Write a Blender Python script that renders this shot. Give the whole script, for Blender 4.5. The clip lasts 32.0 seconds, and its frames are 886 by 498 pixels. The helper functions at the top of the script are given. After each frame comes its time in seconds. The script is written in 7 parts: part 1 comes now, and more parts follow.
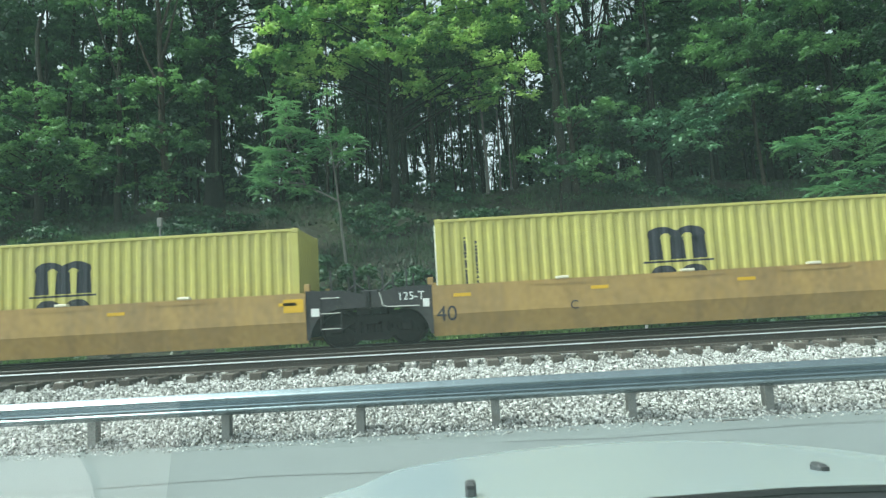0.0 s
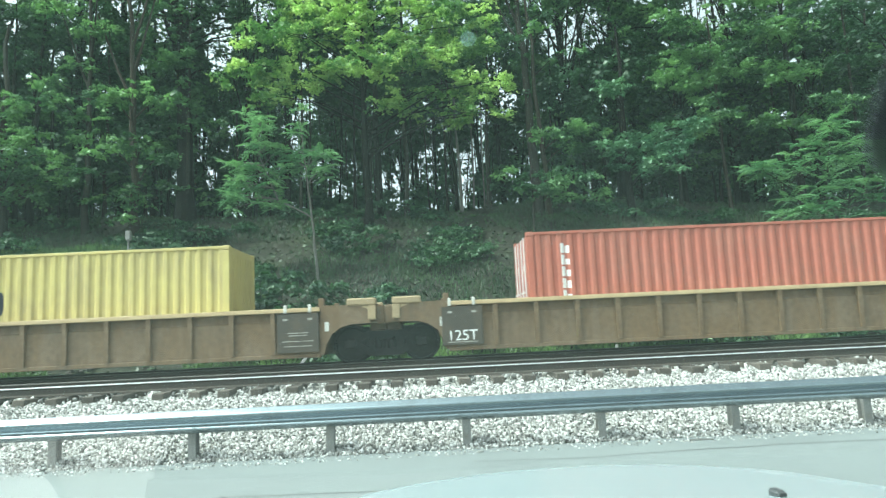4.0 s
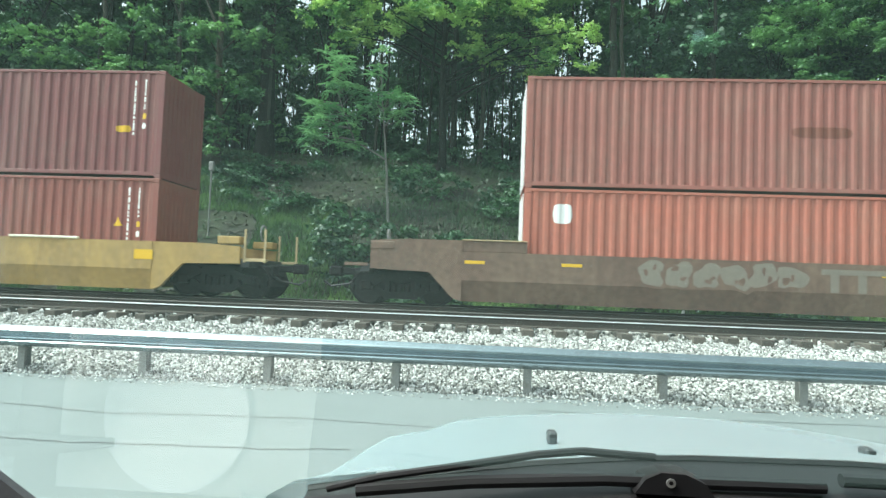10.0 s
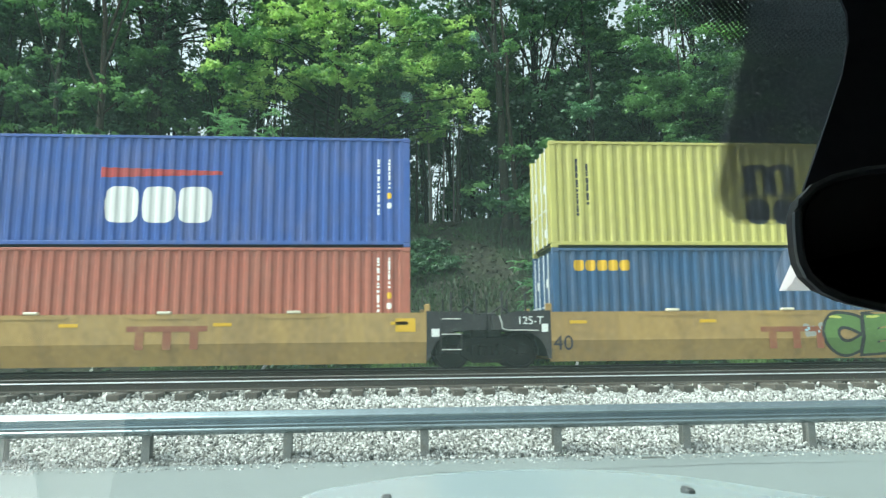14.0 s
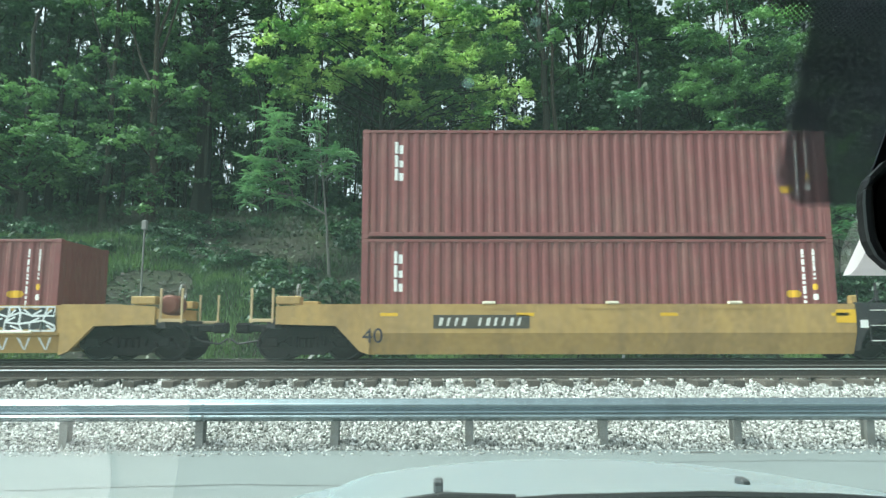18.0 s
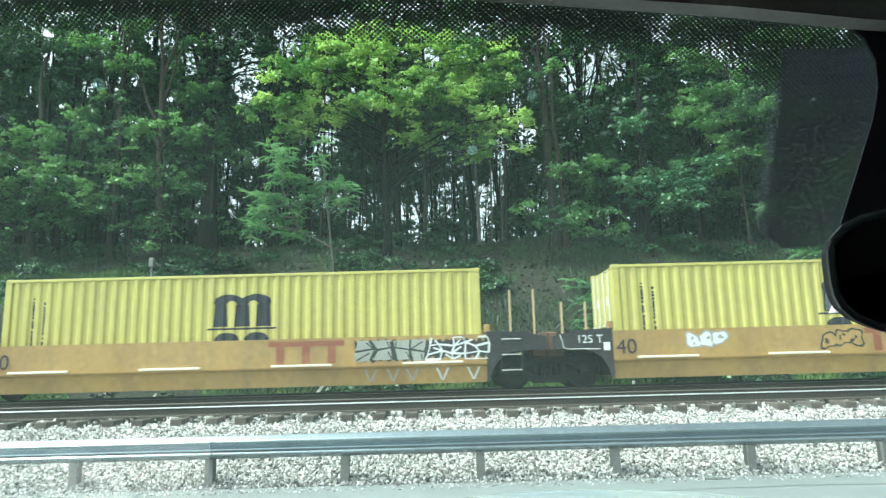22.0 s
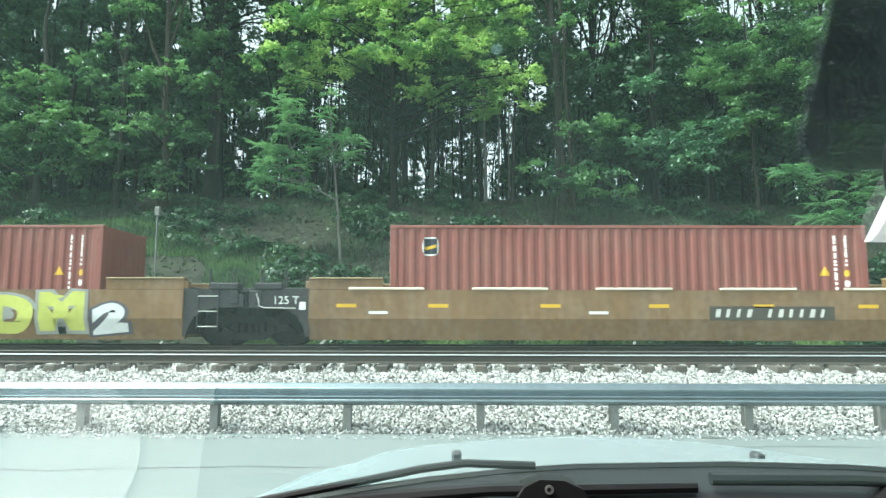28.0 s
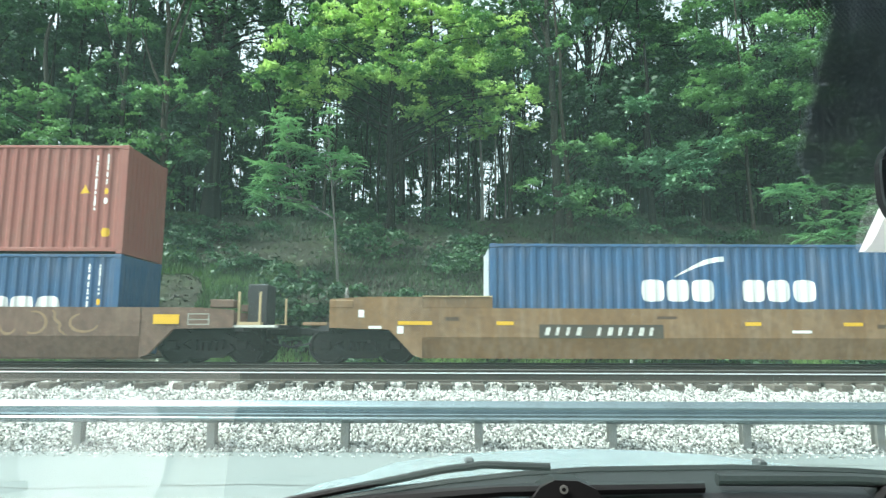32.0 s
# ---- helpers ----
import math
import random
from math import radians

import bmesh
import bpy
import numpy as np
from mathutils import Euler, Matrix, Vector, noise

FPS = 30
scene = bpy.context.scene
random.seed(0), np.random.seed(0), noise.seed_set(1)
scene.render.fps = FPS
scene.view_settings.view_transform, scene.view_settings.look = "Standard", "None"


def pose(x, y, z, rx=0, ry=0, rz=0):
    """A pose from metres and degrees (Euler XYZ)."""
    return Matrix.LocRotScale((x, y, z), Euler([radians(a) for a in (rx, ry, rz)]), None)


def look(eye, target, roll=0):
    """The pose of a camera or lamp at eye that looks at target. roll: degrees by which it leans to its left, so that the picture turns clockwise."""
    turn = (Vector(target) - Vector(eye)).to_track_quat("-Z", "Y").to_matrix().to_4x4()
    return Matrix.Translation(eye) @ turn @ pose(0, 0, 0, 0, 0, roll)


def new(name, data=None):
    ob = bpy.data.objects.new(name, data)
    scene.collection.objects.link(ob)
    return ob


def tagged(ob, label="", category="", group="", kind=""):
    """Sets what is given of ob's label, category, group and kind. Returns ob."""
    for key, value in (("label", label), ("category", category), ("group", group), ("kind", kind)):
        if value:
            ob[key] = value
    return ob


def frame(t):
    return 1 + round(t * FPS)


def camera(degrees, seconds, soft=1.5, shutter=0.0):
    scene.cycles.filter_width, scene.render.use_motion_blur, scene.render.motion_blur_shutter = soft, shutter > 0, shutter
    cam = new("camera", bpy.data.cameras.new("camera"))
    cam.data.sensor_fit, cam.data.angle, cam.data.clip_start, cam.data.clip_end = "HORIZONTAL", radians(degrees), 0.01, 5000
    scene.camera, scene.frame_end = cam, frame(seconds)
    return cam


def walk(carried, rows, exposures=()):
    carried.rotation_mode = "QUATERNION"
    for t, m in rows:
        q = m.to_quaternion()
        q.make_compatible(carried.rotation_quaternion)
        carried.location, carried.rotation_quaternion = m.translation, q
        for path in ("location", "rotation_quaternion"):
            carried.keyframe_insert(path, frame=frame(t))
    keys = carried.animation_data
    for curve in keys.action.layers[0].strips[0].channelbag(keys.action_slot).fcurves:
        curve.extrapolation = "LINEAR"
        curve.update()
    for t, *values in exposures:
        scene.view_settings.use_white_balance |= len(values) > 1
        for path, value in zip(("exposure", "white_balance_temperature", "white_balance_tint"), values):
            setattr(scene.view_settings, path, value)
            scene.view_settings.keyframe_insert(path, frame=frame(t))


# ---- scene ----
cam = camera(68.1, 32.0, soft=1.35, shutter=0.12)
# seconds, x, y, z, pitch, roll, yaw
PATH = [
    (0, 0.018, 0.156, 1.602, 95.83, 3.22, 1.20),
    (0.5, 0.021, 0.156, 1.603, 96.40, 3.88, 0.34),
    (1, 0.014, 0.144, 1.606, 96.73, 4.05, -0.41),
    (1.5, 0.011, 0.136, 1.608, 96.77, 3.74, -0.69),
    (2, 0.010, 0.140, 1.618, 96.87, 3.12, -1.08),
    (2.5, 0.017, 0.136, 1.612, 96.94, 2.95, -1.22),
    (4.5, 0.012, 0.124, 1.623, 97.30, 2.51, -1.16),
    (5, 0.003, 0.135, 1.617, 97.43, 2.16, -0.96),
    (5.5, 0.009, 0.124, 1.629, 97.51, 1.93, -0.70),
    (6, 0.011, 0.147, 1.630, 97.65, 1.57, -0.70),
    (6.5, 0.011, 0.136, 1.634, 97.69, 2.04, -0.62),
    (7, 0.010, 0.141, 1.640, 97.82, 1.90, -0.67),
    (7.5, 0.002, 0.147, 1.635, 98.06, 1.98, -0.94),
    (8, 0.022, 0.123, 1.637, 98.21, 1.85, -1.02),
    (8.5, -0.010, 0.132, 1.644, 98.29, 1.53, -1.33),
    (9, -0.029, 0.107, 1.653, 98.56, 0.48, -2.04),
    (9.5, -0.097, 0.050, 1.617, 97.39, -1.23, -1.02),
    (9.7, -0.099, 0.029, 1.607, 95.94, -2.00, 0.86),
    (10, -0.100, 0.006, 1.604, 92.79, -2.10, 4.07),
    (10.3, -0.077, -0.002, 1.604, 93.48, -1.62, 3.05),
    (10.5, -0.051, -0.003, 1.606, 94.47, -1.66, 1.79),
    (10.7, -0.032, 0.001, 1.611, 94.76, -1.20, -0.72),
    (11, -0.018, 0.009, 1.617, 95.54, -0.35, -2.85),
    (11.5, -0.015, -0.003, 1.614, 96.42, 0.30, -3.50),
    (12, 0.004, -0.002, 1.627, 97.14, 0.19, -4.45),
    (12.5, 0.014, -0.007, 1.626, 98.10, 0.64, -4.97),
    (13, 0.023, -0.001, 1.631, 98.74, 0.77, -5.44),
    (13.5, 0.035, 0.006, 1.619, 98.83, 0.56, -4.54),
    (15.5, 0.030, 0.020, 1.588, 94.54, 0.43, -4.17),
    (16, 0.028, 0.002, 1.598, 95.41, 0.08, -3.53),
    (16.5, 0.022, 0.006, 1.592, 96.20, 0.56, -2.41),
    (17, 0.004, 0.001, 1.601, 96.71, 0.82, -1.52),
    (17.5, 0.020, -0.004, 1.601, 97.22, -0.05, -0.83),
    (18, 0.021, 0.001, 1.596, 97.46, 0.06, -0.55),
    (18.5, 0.026, -0.003, 1.596, 97.69, 0.16, -0.51),
    (19, 0.036, -0.003, 1.599, 98.02, 0.65, -0.68),
    (19.5, 0.024, -0.017, 1.611, 98.24, 1.02, -1.19),
    (20, 0.016, -0.037, 1.610, 98.84, 0.59, -1.34),
    (20.5, 0.010, -0.027, 1.606, 99.13, 0.40, -1.35),
    (21, 0.021, -0.027, 1.605, 99.23, 0.67, -1.04),
    (21.5, 0.014, -0.030, 1.611, 99.53, 1.00, -0.73),
    (22, 0.017, -0.047, 1.610, 100.01, 1.49, 0.14),
    (22.5, -0.009, -0.065, 1.585, 99.67, 1.73, 1.45),
    (22.7, -0.028, -0.064, 1.576, 99.14, 1.28, 1.79),
    (23, -0.044, -0.056, 1.569, 99.49, 0.42, 2.82),
    (23.5, -0.038, -0.040, 1.567, 99.19, -0.37, 3.74),
    (24, -0.034, -0.057, 1.567, 98.84, -1.48, 4.34),
    (24.5, -0.030, -0.049, 1.565, 98.86, -1.65, 4.74),
    (26.5, 0.011, -0.022, 1.573, 97.64, 0.45, 4.11),
    (26.8, 0.012, -0.011, 1.567, 97.13, 1.05, 2.34),
    (27, 0.012, -0.006, 1.563, 96.78, 0.97, 1.78),
    (27.5, 0.013, -0.003, 1.569, 96.31, 0.25, 0.92),
    (28, 0.006, -0.011, 1.575, 96.31, -0.10, 0.36),
    (28.5, 0.012, -0.002, 1.566, 96.44, -0.45, 0.34),
    (29, 0.007, -0.029, 1.572, 97.61, -0.55, 1.05),
    (29.5, 0.000, -0.023, 1.569, 98.14, -0.28, 1.35),
    (30, -0.003, -0.032, 1.567, 98.47, 0.07, 1.49),
    (30.5, -0.007, -0.032, 1.568, 98.65, -0.13, 1.70),
    (31, -0.021, -0.040, 1.537, 98.16, -0.38, 1.16),
    (31.3, -0.018, -0.052, 1.546, 97.52, -0.24, 0.68),
    (31.5, -0.017, -0.058, 1.554, 97.61, -0.14, 0.01),
    (32, -0.027, -0.061, 1.559, 97.93, -0.19, 0.01),
]
walk(cam, [(t, pose(x, y, z, rx, ry, rz)) for t, x, y, z, rx, ry, rz in PATH], [(0, 0.46), (3, 0.83), (5, 0.92), (6, 0.88), (7.5, 1.12), (9, 1.08), (10, 0.80), (12, 0.70), (13, 0.68), (17, 0.48), (18, 0.66), (19, 0.88), (20, 1.0), (21, 0.98), (24, 0.86), (27, 1.0), (29, 0.92), (31, 1.05), (32, 1.05)])

# ---- daylight: bright hazy sky, soft sun from beyond the left of the road ----
SUN_EL, SUN_AZ = 56.0, 250.0
world = bpy.data.worlds.new("sky")
scene.world = world
world.use_nodes = True
wn = world.node_tree.nodes
sky = wn.new("ShaderNodeTexSky")
sky.sky_type = "NISHITA"
sky.sun_disc = False
sky.sun_elevation, sky.sun_rotation = radians(SUN_EL), radians(SUN_AZ)
sky.air_density, sky.dust_density, sky.ozone_density = 1.0, 4.0, 1.0
wn["Background"].inputs["Strength"].default_value = 0.24
pale = wn.new("ShaderNodeHueSaturation")
pale.inputs["Saturation"].default_value = 0.22
world.node_tree.links.new(sky.outputs[0], pale.inputs["Color"])
world.node_tree.links.new(pale.outputs[0], wn["Background"].inputs["Color"])
sun = new("sun", bpy.data.lights.new("sun", "SUN"))
sun.data.energy, sun.data.angle, sun.data.color = 2.4, radians(12), (1.0, 0.95, 0.86)
sun_way = Vector((math.sin(radians(SUN_AZ)) * math.cos(radians(SUN_EL)), math.cos(radians(SUN_AZ)) * math.cos(radians(SUN_EL)), math.sin(radians(SUN_EL))))
sun.matrix_world = look(sun_way * 50, (0, 0, 0))

# ---- materials ----
def material(name, base, rough=0.6, metal=0.0, stain=None, stain_amount=0.35, stain_scale=0.6, grain=0.12, grain_scale=40.0, bump=0.0, bump_scale=60.0,
             streak=(1, 1, 1), spec=0.5, per_object=0.0, dirt=0.0, dirt_tone=(0.20, 0.155, 0.11)):
    m = bpy.data.materials.new(name)
    m.use_nodes = True
    nt = m.node_tree
    n, link = nt.nodes, nt.links.new
    bsdf = n["Principled BSDF"]
    bsdf.inputs["Roughness"].default_value, bsdf.inputs["Metallic"].default_value = rough, metal
    bsdf.inputs["Specular IOR Level"].default_value = spec
    tc, mp = n.new("ShaderNodeTexCoord"), n.new("ShaderNodeMapping")
    mp.inputs["Scale"].default_value = streak
    link(tc.outputs["Object"], mp.inputs["Vector"])
    big = n.new("ShaderNodeTexNoise")
    big.inputs["Scale"].default_value, big.inputs["Detail"].default_value, big.inputs["Roughness"].default_value = stain_scale, 6, 0.65
    link(mp.outputs[0], big.inputs["Vector"])
    ramp = n.new("ShaderNodeValToRGB")
    ramp.color_ramp.elements[0].position, ramp.color_ramp.elements[1].position = 0.48, 0.72
    link(big.outputs["Fac"], ramp.inputs[0])
    amount = n.new("ShaderNodeMath")
    amount.operation = "MULTIPLY"
    amount.inputs[1].default_value = stain_amount
    link(ramp.outputs[0], amount.inputs[0])
    mix = n.new("ShaderNodeMix")
    mix.data_type = "RGBA"
    mix.inputs["A"].default_value = (*base, 1)
    mix.inputs["B"].default_value = (*(stain or [c * 0.55 for c in base]), 1)
    link(amount.outputs[0], mix.inputs["Factor"])
    fine = n.new("ShaderNodeTexNoise")
    fine.inputs["Scale"].default_value, fine.inputs["Detail"].default_value = grain_scale, 4
    link(tc.outputs["Object"], fine.inputs["Vector"])
    val = n.new("ShaderNodeMapRange")
    val.inputs["To Min"].default_value, val.inputs["To Max"].default_value = 1 - grain, 1 + grain
    val.inputs["From Min"].default_value, val.inputs["From Max"].default_value = 0.25, 0.75
    link(fine.outputs["Fac"], val.inputs["Value"])
    source = val.outputs[0]
    if per_object:
        info = n.new("ShaderNodeObjectInfo")
        vary = n.new("ShaderNodeMapRange")
        vary.inputs["To Min"].default_value, vary.inputs["To Max"].default_value = 1 - per_object, 1 + per_object
        link(info.outputs["Random"], vary.inputs["Value"])
        times = n.new("ShaderNodeMath")
        times.operation = "MULTIPLY"
        link(source, times.inputs[0]), link(vary.outputs[0], times.inputs[1])
        source = times.outputs[0]
    colour = mix.outputs["Result"]
    if dirt:
        # dust and run-off: upright streaks broken up by patches
        runs, patch = n.new("ShaderNodeTexNoise"), n.new("ShaderNodeTexNoise")
        thin = n.new("ShaderNodeMapping")
        thin.inputs["Scale"].default_value = (3.2, 3.2, 0.45)
        link(tc.outputs["Object"], thin.inputs["Vector"]), link(thin.outputs[0], runs.inputs["Vector"])
        runs.inputs["Scale"].default_value, runs.inputs["Detail"].default_value = 1.6, 5
        link(tc.outputs["Object"], patch.inputs["Vector"])
        patch.inputs["Scale"].default_value, patch.inputs["Detail"].default_value = 0.8, 3
        both, level, dusty = n.new("ShaderNodeMath"), n.new("ShaderNodeMapRange"), n.new("ShaderNodeMix")
        both.operation = "MULTIPLY"
        link(runs.outputs["Fac"], both.inputs[0]), link(patch.outputs["Fac"], both.inputs[1])
        level.inputs["From Min"].default_value, level.inputs["From Max"].default_value, level.inputs["To Max"].default_value = 0.20, 0.36, dirt
        link(both.outputs[0], level.inputs["Value"])
        dusty.data_type = "RGBA"
        dusty.inputs["B"].default_value = (*dirt_tone, 1)
        link(level.outputs[0], dusty.inputs["Factor"]), link(colour, dusty.inputs["A"])
        colour = dusty.outputs["Result"]
    scale = n.new("ShaderNodeVectorMath")
    scale.operation = "SCALE"
    link(colour, scale.inputs[0]), link(source, scale.inputs["Scale"])
    link(scale.outputs[0], bsdf.inputs["Base Color"])
    if bump:
        rough_noise = n.new("ShaderNodeTexNoise")
        rough_noise.inputs["Scale"].default_value, rough_noise.inputs["Detail"].default_value = bump_scale, 5
        link(tc.outputs["Object"], rough_noise.inputs["Vector"])
        b = n.new("ShaderNodeBump")
        b.inputs["Strength"].default_value, b.inputs["Distance"].default_value = bump, 0.02
        link(rough_noise.outputs["Fac"], b.inputs["Height"])
        link(b.outputs[0], bsdf.inputs["Normal"])
    return m


def leaf_material(name, low, high, through_light=0.35, tint=(1.0, 1.0, 0.75)):
    """Leaves: colour varies from leaf to leaf and from bough to bough, some light passes through."""
    m = bpy.data.materials.new(name)
    m.use_nodes = True
    nt = m.node_tree
    n, link = nt.nodes, nt.links.new
    out = n["Material Output"]
    n.remove(n["Principled BSDF"])
    geo, ramp = n.new("ShaderNodeNewGeometry"), n.new("ShaderNodeValToRGB")
    ramp.color_ramp.elements[0].color, ramp.color_ramp.elements[1].color = (*low, 1), (*high, 1)
    tc, bough, spread = n.new("ShaderNodeTexCoord"), n.new("ShaderNodeTexNoise"), n.new("ShaderNodeMapRange")
    bough.inputs["Scale"].default_value, bough.inputs["Detail"].default_value = 0.55, 2.0
    link(tc.outputs["Object"], bough.inputs["Vector"])
    spread.inputs["From Min"].default_value, spread.inputs["From Max"].default_value = 0.40, 0.60
    spread.inputs["To Min"].default_value, spread.inputs["To Max"].default_value = -0.32, 0.72
    link(bough.outputs["Fac"], spread.inputs["Value"])
    both = n.new("ShaderNodeMath")
    both.operation = "MULTIPLY_ADD"
    both.inputs[1].default_value = 0.5
    link(geo.outputs["Random Per Island"], both.inputs[0]), link(spread.outputs[0], both.inputs[2])
    link(both.outputs[0], ramp.inputs[0])
    dif, tra, glo = n.new("ShaderNodeBsdfDiffuse"), n.new("ShaderNodeBsdfTranslucent"), n.new("ShaderNodeBsdfGlossy")
    glo.inputs["Roughness"].default_value = 0.5
    warm = n.new("ShaderNodeVectorMath")
    warm.operation = "MULTIPLY"
    warm.inputs[1].default_value = tint
    link(ramp.outputs[0], warm.inputs[0])
    link(ramp.outputs[0], dif.inputs[0]), link(warm.outputs[0], tra.inputs[0])
    a, b = n.new("ShaderNodeMixShader"), n.new("ShaderNodeMixShader")
    a.inputs[0].default_value, b.inputs[0].default_value = through_light, 0.06
    link(dif.outputs[0], a.inputs[1]), link(tra.outputs[0], a.inputs[2])
    link(a.outputs[0], b.inputs[1]), link(glo.outputs[0], b.inputs[2])
    link(b.outputs[0], out.inputs["Surface"])
    return m


RUST = (0.10, 0.045, 0.025)
ASPHALT = material("asphalt", (0.185, 0.21, 0.21), 0.8, stain=(0.12, 0.135, 0.135), stain_scale=0.35, grain=0.25, grain_scale=120, bump=0.3, bump_scale=140)
# Galvanized rods in a paler copy: sunlit glare on the door ends painted in.
ROD = material("glare_bright_galvanized_rod", (0.74, 0.76, 0.77), 0.45, 0.3, stain_amount=0.3, stain_scale=3)
PATCH_RED = material("dark_red_overpaint", (0.17, 0.05, 0.032), 0.6, grain=0.15, stain_amount=0.3)
TAR = material("dark_tar", (0.105, 0.108, 0.105), 0.7, grain=0.3, grain_scale=30)
BALLAST = material("crushed_stone", (0.36, 0.35, 0.32), 0.9, stain=(0.20, 0.19, 0.17), stain_amount=0.7, stain_scale=9, grain=0.35, grain_scale=30, bump=0.8, bump_scale=26)
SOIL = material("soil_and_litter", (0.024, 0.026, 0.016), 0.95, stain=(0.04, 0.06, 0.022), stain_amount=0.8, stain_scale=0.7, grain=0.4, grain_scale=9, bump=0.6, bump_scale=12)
RAIL = material("rail_steel", (0.050, 0.041, 0.034), 0.85, 0.0, stain=(0.075, 0.05, 0.036), stain_scale=3, grain=0.2)
# Sky glint painted as a pale head on the nearest rail; the others stay dark.
RAIL_TOP = material("glint_rail_head", (0.80, 0.81, 0.82), 0.42, 0.7, stain_amount=0.15, grain=0.05)
RAIL_DULL = material("unlit_rail_head", (0.16, 0.15, 0.14), 0.6, 0.4, stain_amount=0.2, grain=0.1)
TIE = material("creosote_wood", (0.085, 0.072, 0.06), 0.85, stain=(0.14, 0.125, 0.11), stain_amount=0.6, stain_scale=4, streak=(1, 0.15, 1), grain=0.25, bump=0.5, per_object=0.3)
ZINC = material("galvanized_steel", (0.28, 0.335, 0.36), 0.22, 0.9, stain=(0.19, 0.22, 0.235), stain_amount=0.5, stain_scale=2.5, grain=0.08, grain_scale=25)
POST = material("weathered_post_steel", (0.24, 0.24, 0.23), 0.65, 0.4, stain=(0.16, 0.13, 0.10), stain_amount=0.5, stain_scale=5, grain=0.2)
BLACK = material("black_car_paint", (0.022, 0.022, 0.025), 0.65, stain=(0.050, 0.047, 0.042), stain_amount=0.6, stain_scale=1.3, grain=0.25, grain_scale=14)
WHEEL = material("wheel_steel", (0.014, 0.014, 0.015), 0.75, 0.0, spec=0.25, stain=(0.026, 0.021, 0.018), stain_scale=4, grain=0.2)
TRUCK_IRON = material("cast_iron", (0.011, 0.011, 0.012), 0.85, 0.0, spec=0.2, stain=(0.020, 0.018, 0.016), stain_amount=0.6, stain_scale=3, grain=0.25)
WHITE_MARK = material("white_marking", (0.78, 0.78, 0.76), 0.6, grain=0.06, stain_amount=0.15)
DARK_MARK = material("dark_marking", (0.018, 0.020, 0.032), 0.55, grain=0.1, stain_amount=0.2)
FADED_WHITE = material("faded_white_marking", (0.60, 0.59, 0.55), 0.6, stain=(0.25, 0.22, 0.17), stain_amount=0.5, stain_scale=6, grain=0.1)
WORN_LINE = material("worn_pale_line", (0.34, 0.33, 0.29), 0.7, stain=(0.10, 0.085, 0.065), stain_amount=0.7, stain_scale=6, grain=0.15)
DUSTY_TAN = material("dusty_tan_casting", (0.33, 0.25, 0.145), 0.7, stain=(0.17, 0.12, 0.08), stain_scale=1.8, grain=0.18)
PANEL_DARK = material("faded_black_panel", (0.055, 0.047, 0.036), 0.6, stain=(0.11, 0.08, 0.05), stain_amount=0.6, stain_scale=2, grain=0.15)
YELLOW_MARK = material("yellow_marking", (0.72, 0.42, 0.02), 0.55, grain=0.08)
BROWN_MARK = material("brown_red_marking", (0.26, 0.085, 0.045), 0.6, stain=(0.38, 0.22, 0.08), stain_amount=0.6, stain_scale=3, grain=0.15)
CREAM = material("cream_reflective_lip", (0.75, 0.70, 0.55), 0.5, grain=0.08)


def paint(name, base, wear=0.3):
    return material(name, base, 0.5, stain=[c * 0.5 + r * 0.5 for c, r in zip(base, RUST)], stain_amount=wear, stain_scale=1.1, streak=(1, 1, 0.35), grain=0.09, grain_scale=6, dirt=0.16 + 0.5 * max(0.0, wear - 0.3), dirt_tone=(0.27, 0.20, 0.15))


PAINT = {
    "yellow": paint("yellow_container_paint", (0.50, 0.46, 0.13), 0.2),
    "old_yellow": paint("faded_yellow_container_paint", (0.56, 0.47, 0.17), 0.5),
    "rust_red": paint("rust_red_container_paint", (0.26, 0.075, 0.06), 0.3),
    "maroon": paint("maroon_container_paint", (0.20, 0.058, 0.058), 0.25),
    "orange_red": paint("orange_red_container_paint", (0.42, 0.125, 0.085), 0.3),
    "brown": paint("brown_container_paint", (0.30, 0.098, 0.078), 0.3),
    "bright_red": paint("bright_red_container_paint", (0.46, 0.05, 0.05), 0.2),
    "blue": paint("bright_blue_container_paint", (0.035, 0.10, 0.36), 0.2),
    "navy": paint("dark_blue_container_paint", (0.028, 0.094, 0.205), 0.25),
}
CAR_YELLOW = material("yellow_wagon_paint", (0.40, 0.255, 0.085), 0.6, stain=(0.20, 0.12, 0.05), stain_amount=0.7, stain_scale=0.7, streak=(1, 1, 0.3), grain=0.15, grain_scale=7, dirt=0.5, dirt_tone=(0.30, 0.20, 0.09))
CAR_BROWN = material("brown_wagon_paint", (0.20, 0.110, 0.044), 0.65, stain=(0.12, 0.075, 0.045), stain_amount=0.7, stain_scale=0.6, streak=(1, 1, 0.3), grain=0.18, grain_scale=7, dirt=0.7, dirt_tone=(0.24, 0.155, 0.09))
CAR_TAUPE = material("dusty_brown_wagon_paint", (0.150, 0.096, 0.050), 0.75, stain=(0.08, 0.055, 0.036), stain_amount=0.7, stain_scale=0.7, streak=(1, 1, 0.3), grain=0.18, grain_scale=7, dirt=0.6, dirt_tone=(0.17, 0.122, 0.08))
CAR_RUST = material("rusted_wagon_paint", (0.13, 0.075, 0.055), 0.75, stain=(0.20, 0.14, 0.10), stain_amount=0.5, stain_scale=0.7, streak=(1, 1, 0.4), grain=0.22, grain_scale=7, dirt=0.5, dirt_tone=(0.19, 0.122, 0.085))
